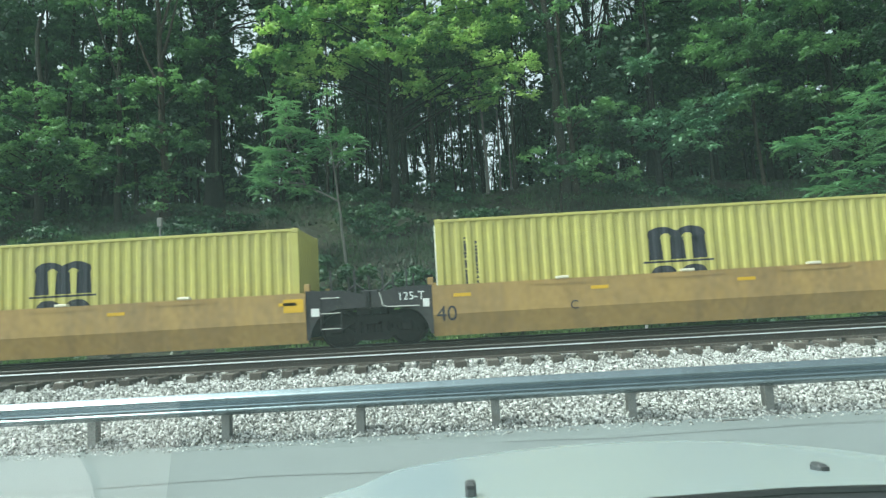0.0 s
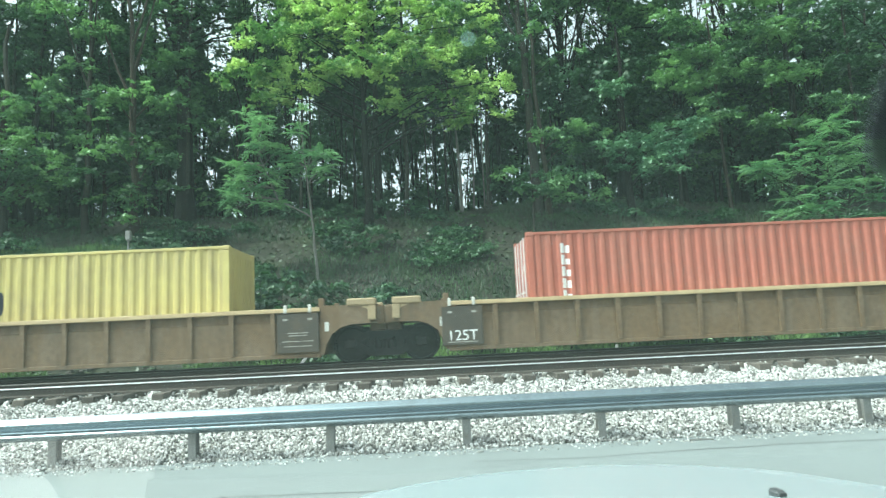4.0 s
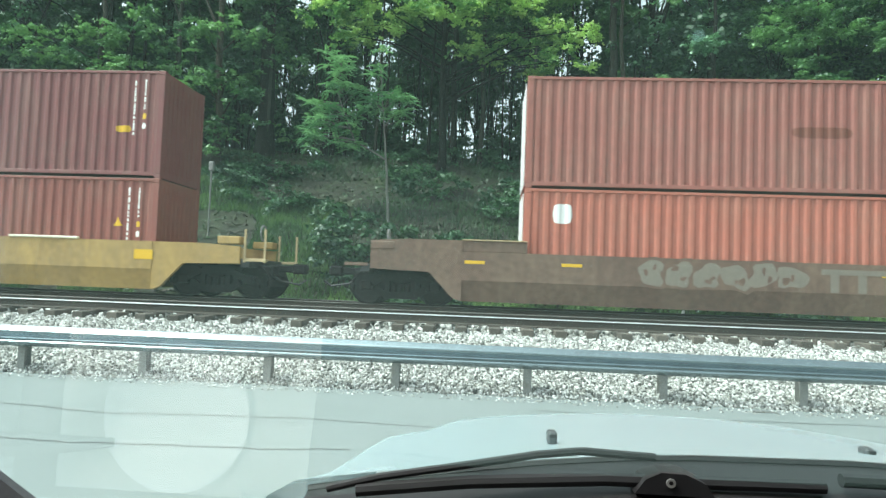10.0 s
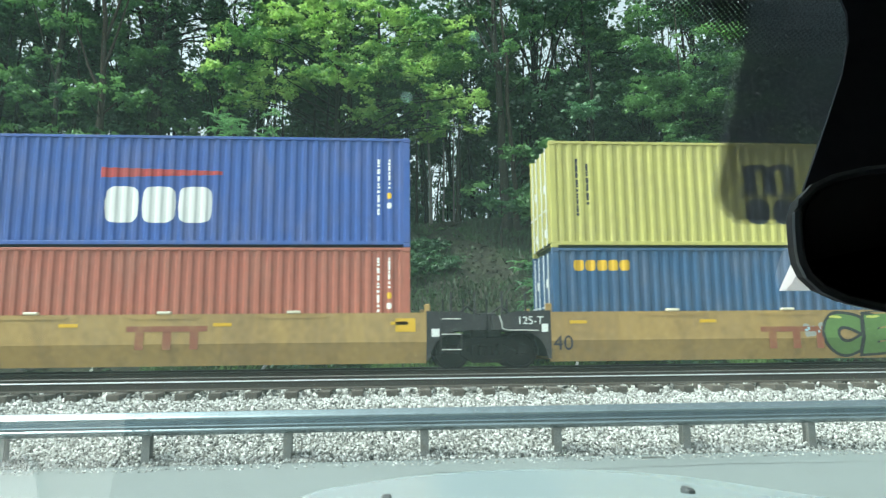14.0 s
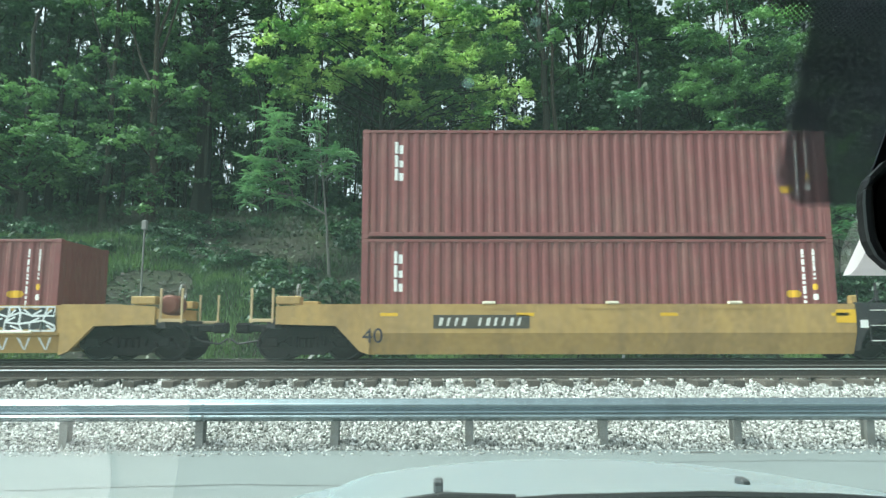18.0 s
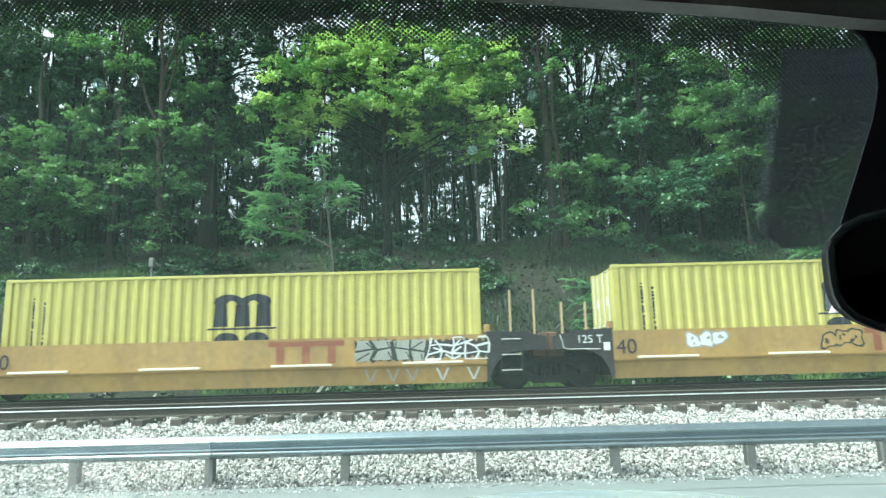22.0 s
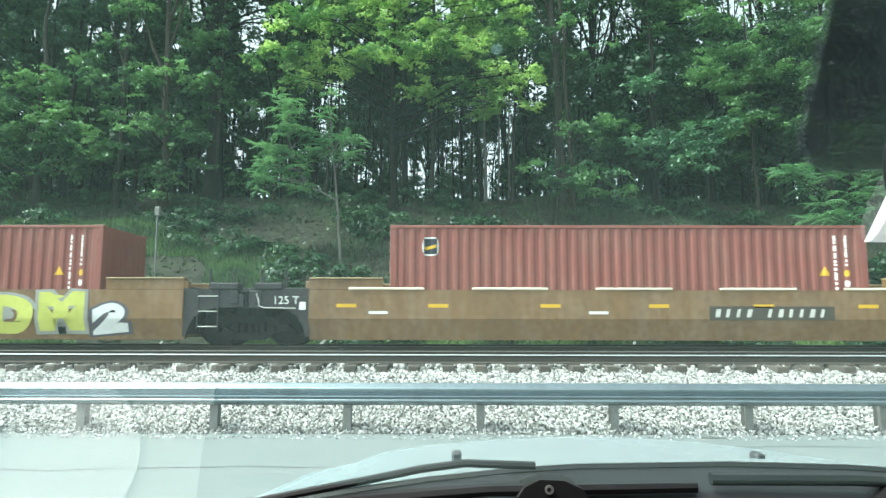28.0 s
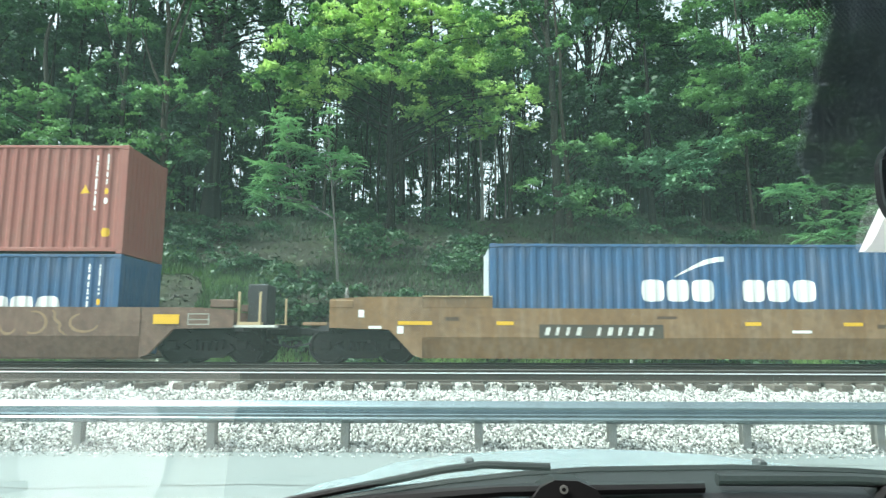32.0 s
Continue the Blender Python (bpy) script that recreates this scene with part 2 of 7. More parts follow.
TAN = material("tan_top_chord", (0.48, 0.36, 0.20), 0.6, stain=(0.25, 0.17, 0.10), stain_scale=1.5, grain=0.15)
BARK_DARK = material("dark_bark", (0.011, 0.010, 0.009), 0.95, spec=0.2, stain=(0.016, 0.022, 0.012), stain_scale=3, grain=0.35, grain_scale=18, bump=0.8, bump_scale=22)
BARK_GREY = material("grey_bark", (0.040, 0.038, 0.032), 0.95, spec=0.2, stain=(0.045, 0.055, 0.035), stain_scale=2.5, grain=0.3, grain_scale=18, bump=0.6, bump_scale=22)
BARK_BROWN = material("brown_bark", (0.044, 0.038, 0.030), 0.95, spec=0.2, stain=(0.06, 0.06, 0.04), stain_scale=2.5, grain=0.3, grain_scale=18, bump=0.6, bump_scale=22)
BARK_PALE = material("pale_bark", (0.15, 0.145, 0.13), 0.9, stain=(0.06, 0.06, 0.05), stain_scale=3, grain=0.25, grain_scale=18, bump=0.4)
LEAF_BRIGHT = leaf_material("bright_maple_leaves", (0.095, 0.26, 0.065), (0.52, 0.76, 0.26), 0.55, (1.0, 1.0, 0.75))
LEAF_MID = leaf_material("green_leaves", (0.036, 0.125, 0.050), (0.20, 0.42, 0.15), 0.48)
# Darker leaf copies for the wood's inside and bank: shade put into the colour.
LEAF_SHADE = leaf_material("part_shaded_leaves", (0.028, 0.100, 0.040), (0.115, 0.27, 0.09), 0.42)
LEAF_DARK = leaf_material("shade_dark_leaves", (0.013, 0.054, 0.028), (0.058, 0.155, 0.068), 0.42)
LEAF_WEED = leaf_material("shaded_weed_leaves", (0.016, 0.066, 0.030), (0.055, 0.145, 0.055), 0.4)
LEAF_BLUE_MID = leaf_material("blue_green_leaves", (0.05, 0.17, 0.085), (0.15, 0.34, 0.17), 0.4)
LEAF_BLUE = leaf_material("grey_green_sapling_leaves", (0.066, 0.205, 0.085), (0.19, 0.40, 0.18), 0.4)
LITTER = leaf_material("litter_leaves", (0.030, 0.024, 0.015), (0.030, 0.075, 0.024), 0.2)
# Dark copy of the grass, with the trees' shade put into its colour.
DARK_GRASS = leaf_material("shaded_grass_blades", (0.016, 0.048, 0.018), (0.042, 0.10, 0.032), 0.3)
GRASS = leaf_material("grass_blades", (0.08, 0.18, 0.045), (0.21, 0.37, 0.10), 0.35)
BANK_GRASS = leaf_material("bank_grass_blades", (0.045, 0.115, 0.034), (0.13, 0.25, 0.07), 0.35)


# ---- mesh tools ----
class Build:
    """Vertices and faces of one mesh."""

    def __init__(self):
        self.v, self.f = [], []

    def poly(self, pts):
        k = len(self.v)
        self.v += pts
        self.f.append(tuple(range(k, k + len(pts))))

    def box(self, x0, x1, y0, y1, z0, z1, b=0.0):
        """A box; b cuts all its edges."""
        k = len(self.v)
        if b <= 0:
            self.v += [(x, y, z) for x in (x0, x1) for y in (y0, y1) for z in (z0, z1)]
            self.f += [tuple(k + i for i in q) for q in ((0, 1, 3, 2), (4, 6, 7, 5), (0, 4, 5, 1), (2, 3, 7, 6), (0, 2, 6, 4), (1, 5, 7, 3))]
            return self
        bm = bmesh.new()
        bmesh.ops.create_cube(bm, size=1)
        for v in bm.verts:
            v.co = (x0 if v.co.x < 0 else x1, y0 if v.co.y < 0 else y1, z0 if v.co.z < 0 else z1)
        bmesh.ops.bevel(bm, geom=bm.edges[:], offset=b, segments=1, affect="EDGES")
        return self.add(bm)

    def add(self, bm):
        k = len(self.v)
        bm.verts.index_update()
        self.v += [tuple(v.co) for v in bm.verts]
        self.f += [tuple(k + v.index for v in f.verts) for f in bm.faces]
        bm.free()
        return self

    def prism(self, profile, a, b, axis="x"):
        """A closed outline (two coordinates each) drawn out from a to b along an axis."""
        k, n = len(self.v), len(profile)
        place = {"x": lambda t, p: (t, p[0], p[1]), "y": lambda t, p: (p[0], t, p[1]), "z": lambda t, p: (p[0], p[1], t)}[axis]
        self.v += [place(a, p) for p in profile] + [place(b, p) for p in profile]
        self.f += [tuple(range(k, k + n)), tuple(range(k + 2 * n - 1, k + n - 1, -1))]
        self.f += [(k + i, k + (i + 1) % n, k + n + (i + 1) % n, k + n + i) for i in range(n)]
        return self

    def tube(self, pts, radii, sides=8):
        """A round bar along points."""
        k = len(self.v)
        pts = [Vector(p) for p in pts]
        if not hasattr(radii, "__len__"):
            radii = [radii] * len(pts)
        for i, p in enumerate(pts):
            way = (pts[min(i + 1, len(pts) - 1)] - pts[max(i - 1, 0)]).normalized()
            u = way.cross((0, 0, 1) if abs(way.z) < 0.9 else (1, 0, 0)).normalized()
            w = way.cross(u)
            self.v += [tuple(p + radii[i] * (u * math.cos(math.tau * j / sides) + w * math.sin(math.tau * j / sides))) for j in range(sides)]
        for i in range(len(pts) - 1):
            for j in range(sides):
                a, b = k + i * sides + j, k + i * sides + (j + 1) % sides
                self.f.append((a, b, b + sides, a + sides))
        self.f += [tuple(range(k + sides - 1, k - 1, -1)), tuple(range(k + (len(pts) - 1) * sides, k + len(pts) * sides))]
        return self

    def lathe(self, profile, sides=24, axis="y"):
        """Outline points (radius, along) turned round an axis."""
        k, n = len(self.v), len(profile)
        for j in range(sides):
            c, s = math.cos(math.tau * j / sides), math.sin(math.tau * j / sides)
            for r, a in profile:
                self.v.append({"y": (r * c, a, r * s), "z": (r * c, r * s, a), "x": (a, r * c, r * s)}[axis])
        for j in range(sides):
            for i in range(n - 1):
                a, b = k + j * n + i, k + ((j + 1) % sides) * n + i
                self.f.append((a, a + 1, b + 1, b))
        return self

    def mesh(self, name, mat, smooth=False):
        me = bpy.data.meshes.new(name)
        me.from_pydata(self.v, [], self.f)
        me.materials.append(mat)
        bm = bmesh.new()
        bm.from_mesh(me)
        bmesh.ops.recalc_face_normals(bm, faces=bm.faces)
        bm.to_mesh(me)
        bm.free()
        if smooth:
            me.polygons.foreach_set("use_smooth", [True] * len(me.polygons))
        return me


def part(name, shape, mat, parent, label="", at=None, smooth=False):
    """One mesh object under a thing or part. shape: a Build, or a mesh made before."""
    ob = new(name, shape.mesh(name, mat, smooth) if isinstance(shape, Build) else shape)
    ob.parent = parent
    if at is not None:
        ob.matrix_basis = at
    return tagged(ob, label)


def thing(name, label, category, group="", at=None, kind=""):
    ob = tagged(new(name), label, category, group, kind)
    ob.empty_display_size = 0.2
    if at is not None:
        ob.matrix_basis = at
    return ob


def setting(name, shape, mat, label="", smooth=False):
    ob = new(name, shape.mesh(name, mat, smooth) if isinstance(shape, Build) else shape)
    return tagged(ob, label, kind="structure")


def quads(name, corners, mat):
    """One mesh from an array of separate four-cornered faces (n, 4, 3)."""
    n = len(corners)
    me = bpy.data.meshes.new(name)
    me.vertices.add(4 * n), me.loops.add(4 * n), me.polygons.add(n)
    me.vertices.foreach_set("co", np.asarray(corners, np.float32).reshape(-1))
    me.loops.foreach_set("vertex_index", np.arange(4 * n, dtype=np.int32))
    me.polygons.foreach_set("loop_start", np.arange(0, 4 * n, 4, dtype=np.int32))
    me.materials.append(mat)
    me.update(calc_edges=True)
    return me


def lettering(text, height, mat, name="lettering", grow=0.0, close=1.0):
    """Flat letters of the built-in font, upright, facing -y, centred."""
    cu = bpy.data.curves.new("letters", "FONT")
    cu.body, cu.size, cu.align_x, cu.align_y = text, height, "CENTER", "CENTER"
    cu.offset, cu.space_character = grow, close
    ob = bpy.data.objects.new("letters", cu)
    me = bpy.data.meshes.new_from_object(ob)
    bpy.data.objects.remove(ob), bpy.data.curves.remove(cu)
    me.transform(Matrix.Rotation(radians(90), 4, "X"))
    me.materials.clear()
    me.materials.append(mat)
    me.name = name
    return me


# ---- ground, road, tracks, guardrail ----
RAIL_Z = 0.94            # top of the rails
NEAR_Y, FAR_Y = 13.62, 17.92   # middle lines of the two tracks


def bank(x, y):
    """Height of the ground: road level, track bed, then the wooded bank and the land behind it."""
    line = ((-400, -0.05), (9.0, -0.05), (9.6, -0.02), (12.4, 0.45), (19.6, 0.45), (20.6, 0.30), (21.6, 0.75), (23.0, 2.2), (26.0, 4.0), (30.0, 6.4), (33.0, 7.9), (36.0, 8.3), (42, 7.2),
            (55.0, 3.5), (80.0, 0.5), (140.0, -2.0), (900.0, -3.0))
    z = line[-1][1]
    for (a, za), (b, zb) in zip(line, line[1:]):
        if a <= y <= b:
            z = za + (zb - za) * (y - a) / (b - a)
            break
    rough = max(0.0, min(1.0, (y - 21.0) / 4.0)) * max(0.0, min(1.0, (90 - y) / 40))
    z += rough * (0.45 * noise.noise((x * 0.16, y * 0.16, 1.3)) + 0.12 * noise.noise((x * 0.8, y * 0.8, 4.1)) - 0.018 * max(-18.0, min(18.0, x)))
    return z


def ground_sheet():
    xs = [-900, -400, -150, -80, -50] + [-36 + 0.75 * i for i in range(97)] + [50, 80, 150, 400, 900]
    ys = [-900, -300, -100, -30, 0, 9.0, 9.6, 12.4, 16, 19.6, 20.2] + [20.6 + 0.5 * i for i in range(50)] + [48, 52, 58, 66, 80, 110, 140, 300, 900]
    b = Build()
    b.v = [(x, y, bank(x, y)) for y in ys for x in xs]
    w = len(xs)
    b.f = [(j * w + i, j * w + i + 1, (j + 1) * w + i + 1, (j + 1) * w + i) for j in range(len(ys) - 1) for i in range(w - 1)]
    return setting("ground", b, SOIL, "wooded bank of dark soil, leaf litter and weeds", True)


ground_sheet()
setting("road", Build().box(-300, 300, -7.5, 9.5, -0.06, 0.0), ASPHALT, "worn pale grey asphalt road along the tracks")


for path in ([(-5.2, 5.84), (-4.58, 5.87), (-3.91, 5.84), (-2.99, 5.94), (-1.94, 5.99), (-1.2, 6.2)], [(-6.0, 7.4), (-4.2, 7.1), (-2.2, 7.35), (0.5, 7.2)], [(0.5, 8.55), (2.0, 8.4), (4.4, 8.6), (7.5, 8.5)]):
    seam, wander = Build(), random.Random(len(path))
    path = [(xa + (xb - xa) * i / 5, ya + (yb - ya) * i / 5 + wander.uniform(-0.035, 0.035)) for (xa, ya), (xb, yb) in zip(path, path[1:]) for i in range(5)]
    for (xa, ya), (xb, yb) in zip(path, path[1:]):
        seam.poly([(xa, ya - 0.012, 0.004), (xb, yb - 0.012, 0.004), (xb, yb + 0.012, 0.004), (xa, ya + 0.012, 0.004)])
    setting("road_seam", seam, TAR, "dark tar-filled crack in the asphalt")
setting("road_patch", Build().box(3.5, 3.8, 9.14, 9.24, 0.001, 0.012, 0.004), TAR, "dark clump of dirt at the road's edge")


def bed_height(y):
    """Top of the ballast across the tracks."""
    line = ((9.40, 0.0), (9.75, 0.10), (12.0, 0.58), (12.35, 0.63), (12.7, 0.70), (14.9, 0.72), (15.8, 0.66), (16.6, 0.70), (19.25, 0.70), (20.5, 0.30))
    for (a, za), (b, zb) in zip(line, line[1:]):
        if a <= y <= b:
            return za + (zb - za) * (y - a) / (b - a)
    return 0.0


ys = [9.40, 9.75, 10.5, 11.2, 12.0, 12.35, 13.6, 14.9, 15.8, 16.6, 17.9, 19.25, 20.5]
bed = Build()
bed.prism([(y, bed_height(y) - 0.02) for y in ys] + [(20.5, -0.1), (9.40, -0.1)], -200, 200)
setting("ballast_bed", bed, BALLAST, "bed of pale crushed stone under two railway tracks")


def stones(name, x0, x1, y0, y1, count, size, label):
    """Loose crushed stone on the bed: small sharp shards, one mesh."""
    rng = np.random.default_rng(7)
    y = rng.uniform(y0, y1, count)
    x = rng.uniform(x0, x1, count)
    zs = np.interp(y, [9.40, 9.75, 12.0, 12.35, 12.7, 14.9, 15.8, 16.6, 19.25, 20.5], [0.0, 0.10, 0.58, 0.63, 0.70, 0.72, 0.66, 0.70, 0.70, 0.30])
    s = size * rng.uniform(0.55, 1.35, (count, 1, 1))
    shard = np.array([[1, 0, 0], [-1, 0, 0], [0, 1, 0], [0, -1, 0], [0, 0, 1], [0, 0, -1]], float)
    v = (shard[None] * rng.uniform(0.55, 1.05, (count, 6, 1)) + rng.normal(size=(count, 6, 3)) * 0.16) * s * rng.uniform(0.65, 1.25, (count, 1, 3))
    q = rng.normal(size=(count, 4))
    q /= np.linalg.norm(q, axis=1, keepdims=True)
    w, a, b, c = q.T
    rot = np.stack([1 - 2 * (b * b + c * c), 2 * (a * b - c * w), 2 * (a * c + b * w), 2 * (a * b + c * w), 1 - 2 * (a * a + c * c), 2 * (b * c - a * w),
                    2 * (a * c - b * w), 2 * (b * c + a * w), 1 - 2 * (a * a + b * b)], 1).reshape(count, 3, 3)
    v = np.einsum("nij,nkj->nki", rot, v) + np.stack([x, y, zs + rng.uniform(-0.3, 0.35, count) * size], 1)[:, None]
    face = np.array([[0, 2, 4], [2, 1, 4], [1, 3, 4], [3, 0, 4], [2, 0, 5], [1, 2, 5], [3, 1, 5], [0, 3, 5]])
    me = bpy.data.meshes.new(name)
    me.vertices.add(6 * count), me.loops.add(24 * count), me.polygons.add(8 * count)
    me.vertices.foreach_set("co", v.astype(np.float32).reshape(-1))
    me.loops.foreach_set("vertex_index", (np.arange(count)[:, None, None] * 6 + face).astype(np.int32).reshape(-1))
    me.polygons.foreach_set("loop_start", np.arange(0, 24 * count, 3, dtype=np.int32))
    me.materials.append(STONES)
    me.update(calc_edges=True)
    return tagged(new(name, me), label, "gravel", kind="stuff")


def stone_material():
    m = bpy.data.materials.new("loose_stone")
    m.use_nodes = True
    n, link = m.node_tree.nodes, m.node_tree.links.new
    geo, ramp = n.new("ShaderNodeNewGeometry"), n.new("ShaderNodeValToRGB")
    e = ramp.color_ramp.elements
    e[0].color, e[1].color = (0.05, 0.049, 0.046, 1), (0.74, 0.735, 0.715, 1)
    mid = e.new(0.5)
    mid.color = (0.36, 0.355, 0.335, 1)
    link(geo.outputs["Random Per Island"], ramp.inputs[0])
    tc, tex = n.new("ShaderNodeTexCoord"), n.new("ShaderNodeTexNoise")
    tex.inputs["Scale"].default_value = 60
    link(tc.outputs["Object"], tex.inputs["Vector"])
    val = n.new("ShaderNodeMapRange")
    val.inputs["To Min"].default_value, val.inputs["To Max"].default_value = 0.75, 1.2
    link(tex.outputs["Fac"], val.inputs["Value"])
    sc = n.new("ShaderNodeVectorMath")
    sc.operation = "SCALE"
    link(ramp.outputs[0], sc.inputs[0]), link(val.outputs[0], sc.inputs["Scale"])
    link(sc.outputs[0], n["Principled BSDF"].inputs["Base Color"])
    n["Principled BSDF"].inputs["Roughness"].default_value = 0.85
    return m


STONES = stone_material()
stones("ballast_stones", -10, 10, 9.42, 12.5, 66000, 0.033, "loose pale crushed stones on the sloping track bed")
stones("ballast_stones", -15, 15, 12.5, 20.3, 14000, 0.06, "loose pale crushed stones between the rails")

stones("road_edge_stones", -10, 10, 9.0, 9.46, 1800, 0.020, "small pale stones strewn along the road's edge")

RAIL_PROFILE = [(-0.07, 0), (0.07, 0), (0.07, 0.012), (0.012, 0.035), (0.010, 0.125), (0.034, 0.14), (0.036, 0.168), (-0.036, 0.168), (-0.034, 0.14), (-0.010, 0.125), (-0.012, 0.035), (-0.07, 0.012)]


def track(yc, label):
    t = thing("railway_track", label, "railway track", "parallel tracks", pose(0, yc, 0), "structure")
    tie_mesh = Build().box(-0.11, 0.11, -1.32, 1.32, -0.18, 0, 0.012).mesh("tie", TIE)
    plate_mesh = Build().box(-0.10, 0.10, -0.18, 0.18, 0, 0.012, 0.003).mesh("tie_plate", RAIL)
    for side in (-0.755, 0.755):
        r = part("rail", Build().prism([(side + a, RAIL_Z - 0.172 + b) for a, b in RAIL_PROFILE], -200, 200), RAIL, t)
        part("rail_head", Build().prism([(side - 0.0375, RAIL_Z - 0.018), (side - 0.036, RAIL_Z - 0.006), (side - 0.026, RAIL_Z), (side + 0.026, RAIL_Z), (side + 0.036, RAIL_Z - 0.006), (side + 0.0375, RAIL_Z - 0.018)], -200, 200), RAIL_TOP if yc < 15 and side < 0 else RAIL_DULL, r, "worn running surface")
    rng = random.Random(3)
    for i in range(-34, 35):
        o = part("tie", tie_mesh, TIE, t, at=pose(i * 0.62 + rng.uniform(-0.04, 0.04), rng.uniform(-0.06, 0.06), RAIL_Z - 0.184, 0, 0, rng.uniform(-1.5, 1.5)))
        for side in (-0.755, 0.755):
            part("tie_plate", plate_mesh, RAIL, o, at=pose(0, side, 0))
    return t


track(NEAR_Y, "empty near track with rusty rails on wooden ties")
track(FAR_Y, "far track under the freight train")

GY = 9.42
BEAM = [(0.0, 0.0), (-0.012, 0.006), (-0.070, 0.048), (-0.082, 0.066), (-0.080, 0.080), (-0.070, 0.090), (-0.016, 0.118), (-0.010, 0.132), (-0.018, 0.146), (-0.072, 0.205), (-0.082, 0.226), (-0.080, 0.240), (-0.066, 0.256), (-0.014, 0.300), (0.0, 0.31)]


def guardrail():
    g = thing("guardrail", "galvanized steel W-beam guardrail on steel posts beside the road", "guardrail", at=pose(0, GY, 0), kind="structure")
    outline = BEAM + [(y + 0.004, z) for y, z in reversed(BEAM)]
    z0, x0 = 0.40, 0.485
    bolt = Build().lathe([(0.0, -0.016), (0.014, -0.014), (0.02, -0.004), (0.02, 0.0)], 8).mesh("bolt", ZINC)
    for k in range(-9, 9):
        a = x0 + 3.81 * k
        seg = part("beam", Build().prism([(y - 0.004 * (k % 2), z + z0) for y, z in outline], a - 0.16, a + 3.81 + 0.16), ZINC, g)
        for zz in (0.075, 0.235):
            for dx in (-0.1, 0.1):
                part("bolt", bolt, ZINC, seg, at=pose(a + dx, -0.084, z0 + zz))
    for k in range(-18, 18):
        x = x0 + 1.905 * k
        p = Build()
        p.box(x - 0.055, x + 0.055, 0.10, 0.108, -0.1, 0.66).box(x - 0.055, x + 0.055, 0.245, 0.253, -0.1, 0.66).box(x - 0.004, x + 0.004, 0.108, 0.245, -0.1, 0.66)
        post = part("post", p, POST, g)
        part("blockout", Build().box(x - 0.05, x + 0.05, 0.006, 0.098, z0 - 0.01, z0 + 0.32, 0.006), POST, post)
        part("bolt", bolt, ZINC, post, at=pose(x, -0.012, z0 + 0.155))
    return g


guardrail()


def marker_post(x, y, high, label):
    z = bank(x, y)
    t = thing("marker_post", label, "marker", at=pose(x, y, z))
    part("pole", Build().tube([(0, 0, -0.2), (0, 0, high)], 0.035, 8), POST, t)
    part("box", Build().box(-0.09, 0.09, -0.08, 0.08, high - 0.05, high + 0.30, 0.02), POST, t, "weathered pale box")


marker_post(-10.85, 24.2, 2.6, "pale grey box on a thin pole on the bank")
for sx, tilt, long in ((-4.2, 40, 0.95), (5.6, 14, 0.55)):
    stake = thing("stake", "short white stake leaning beside the far track", "stake", at=pose(sx, 20.2, 0.45, 0, tilt, 0))
    part("stick", Build().box(-0.04, 0.04, -0.02, 0.02, -0.1, long, 0.008), WHITE_MARK, stake)


# ---- trees, shrubs and grass ----
def leaves(centres, normals, size, rng):
    """Corner points of pointed leaves at centres, facing along normals."""
    n = len(centres)
    u = np.cross(normals, rng.normal(size=(n, 3)))
    u /= np.linalg.norm(u, axis=1, keepdims=True) + 1e-9
    w = np.cross(normals, u)
    s = (size * rng.uniform(0.6, 1.3, n))[:, None]
    fold = normals / (np.linalg.norm(normals, axis=1, keepdims=True) + 1e-9) * s * 0.12
    return np.stack([centres - u * s, centres + w * s * 0.55 - fold, centres + u * s, centres - w * s * 0.55 - fold], 1)


def sprays(points, radius, per, size, rng, droop=0.3, flat=0.10, tilt=0.5):
    """Leafy boughs: drooping rounded fans of leaves round points, each leaf facing out from its bough."""
    out = []
    for p in points:
        r = radius * rng.uniform(0.5, 1.4)
        n = int(per * rng.uniform(0.7, 1.3) * (r / radius) ** 1.5)
        rho, phi = np.sqrt(rng.uniform(0, 1, n)) * r, rng.uniform(0, math.tau, n)
        rho *= 0.70 + 0.30 * np.cos(phi * rng.integers(3, 7) + rng.uniform(0, 6))
        lean = rng.normal(size=2) * 0.22
        d = droop * rng.uniform(0.7, 1.9)
        c = np.stack([rho * np.cos(phi), rho * np.sin(phi), rng.normal(size=n) * flat * r - d * rho * rho / r], 1)
        c[:, 2] += c[:, 0] * lean[0] + c[:, 1] * lean[1]
        nm = np.stack([2.4 * d * c[:, 0] / r, 2.4 * d * c[:, 1] / r, np.ones(n)], 1) + rng.normal(size=(n, 3)) * tilt
        out.append(leaves(c + p, nm, size, rng))
    return np.concatenate(out)


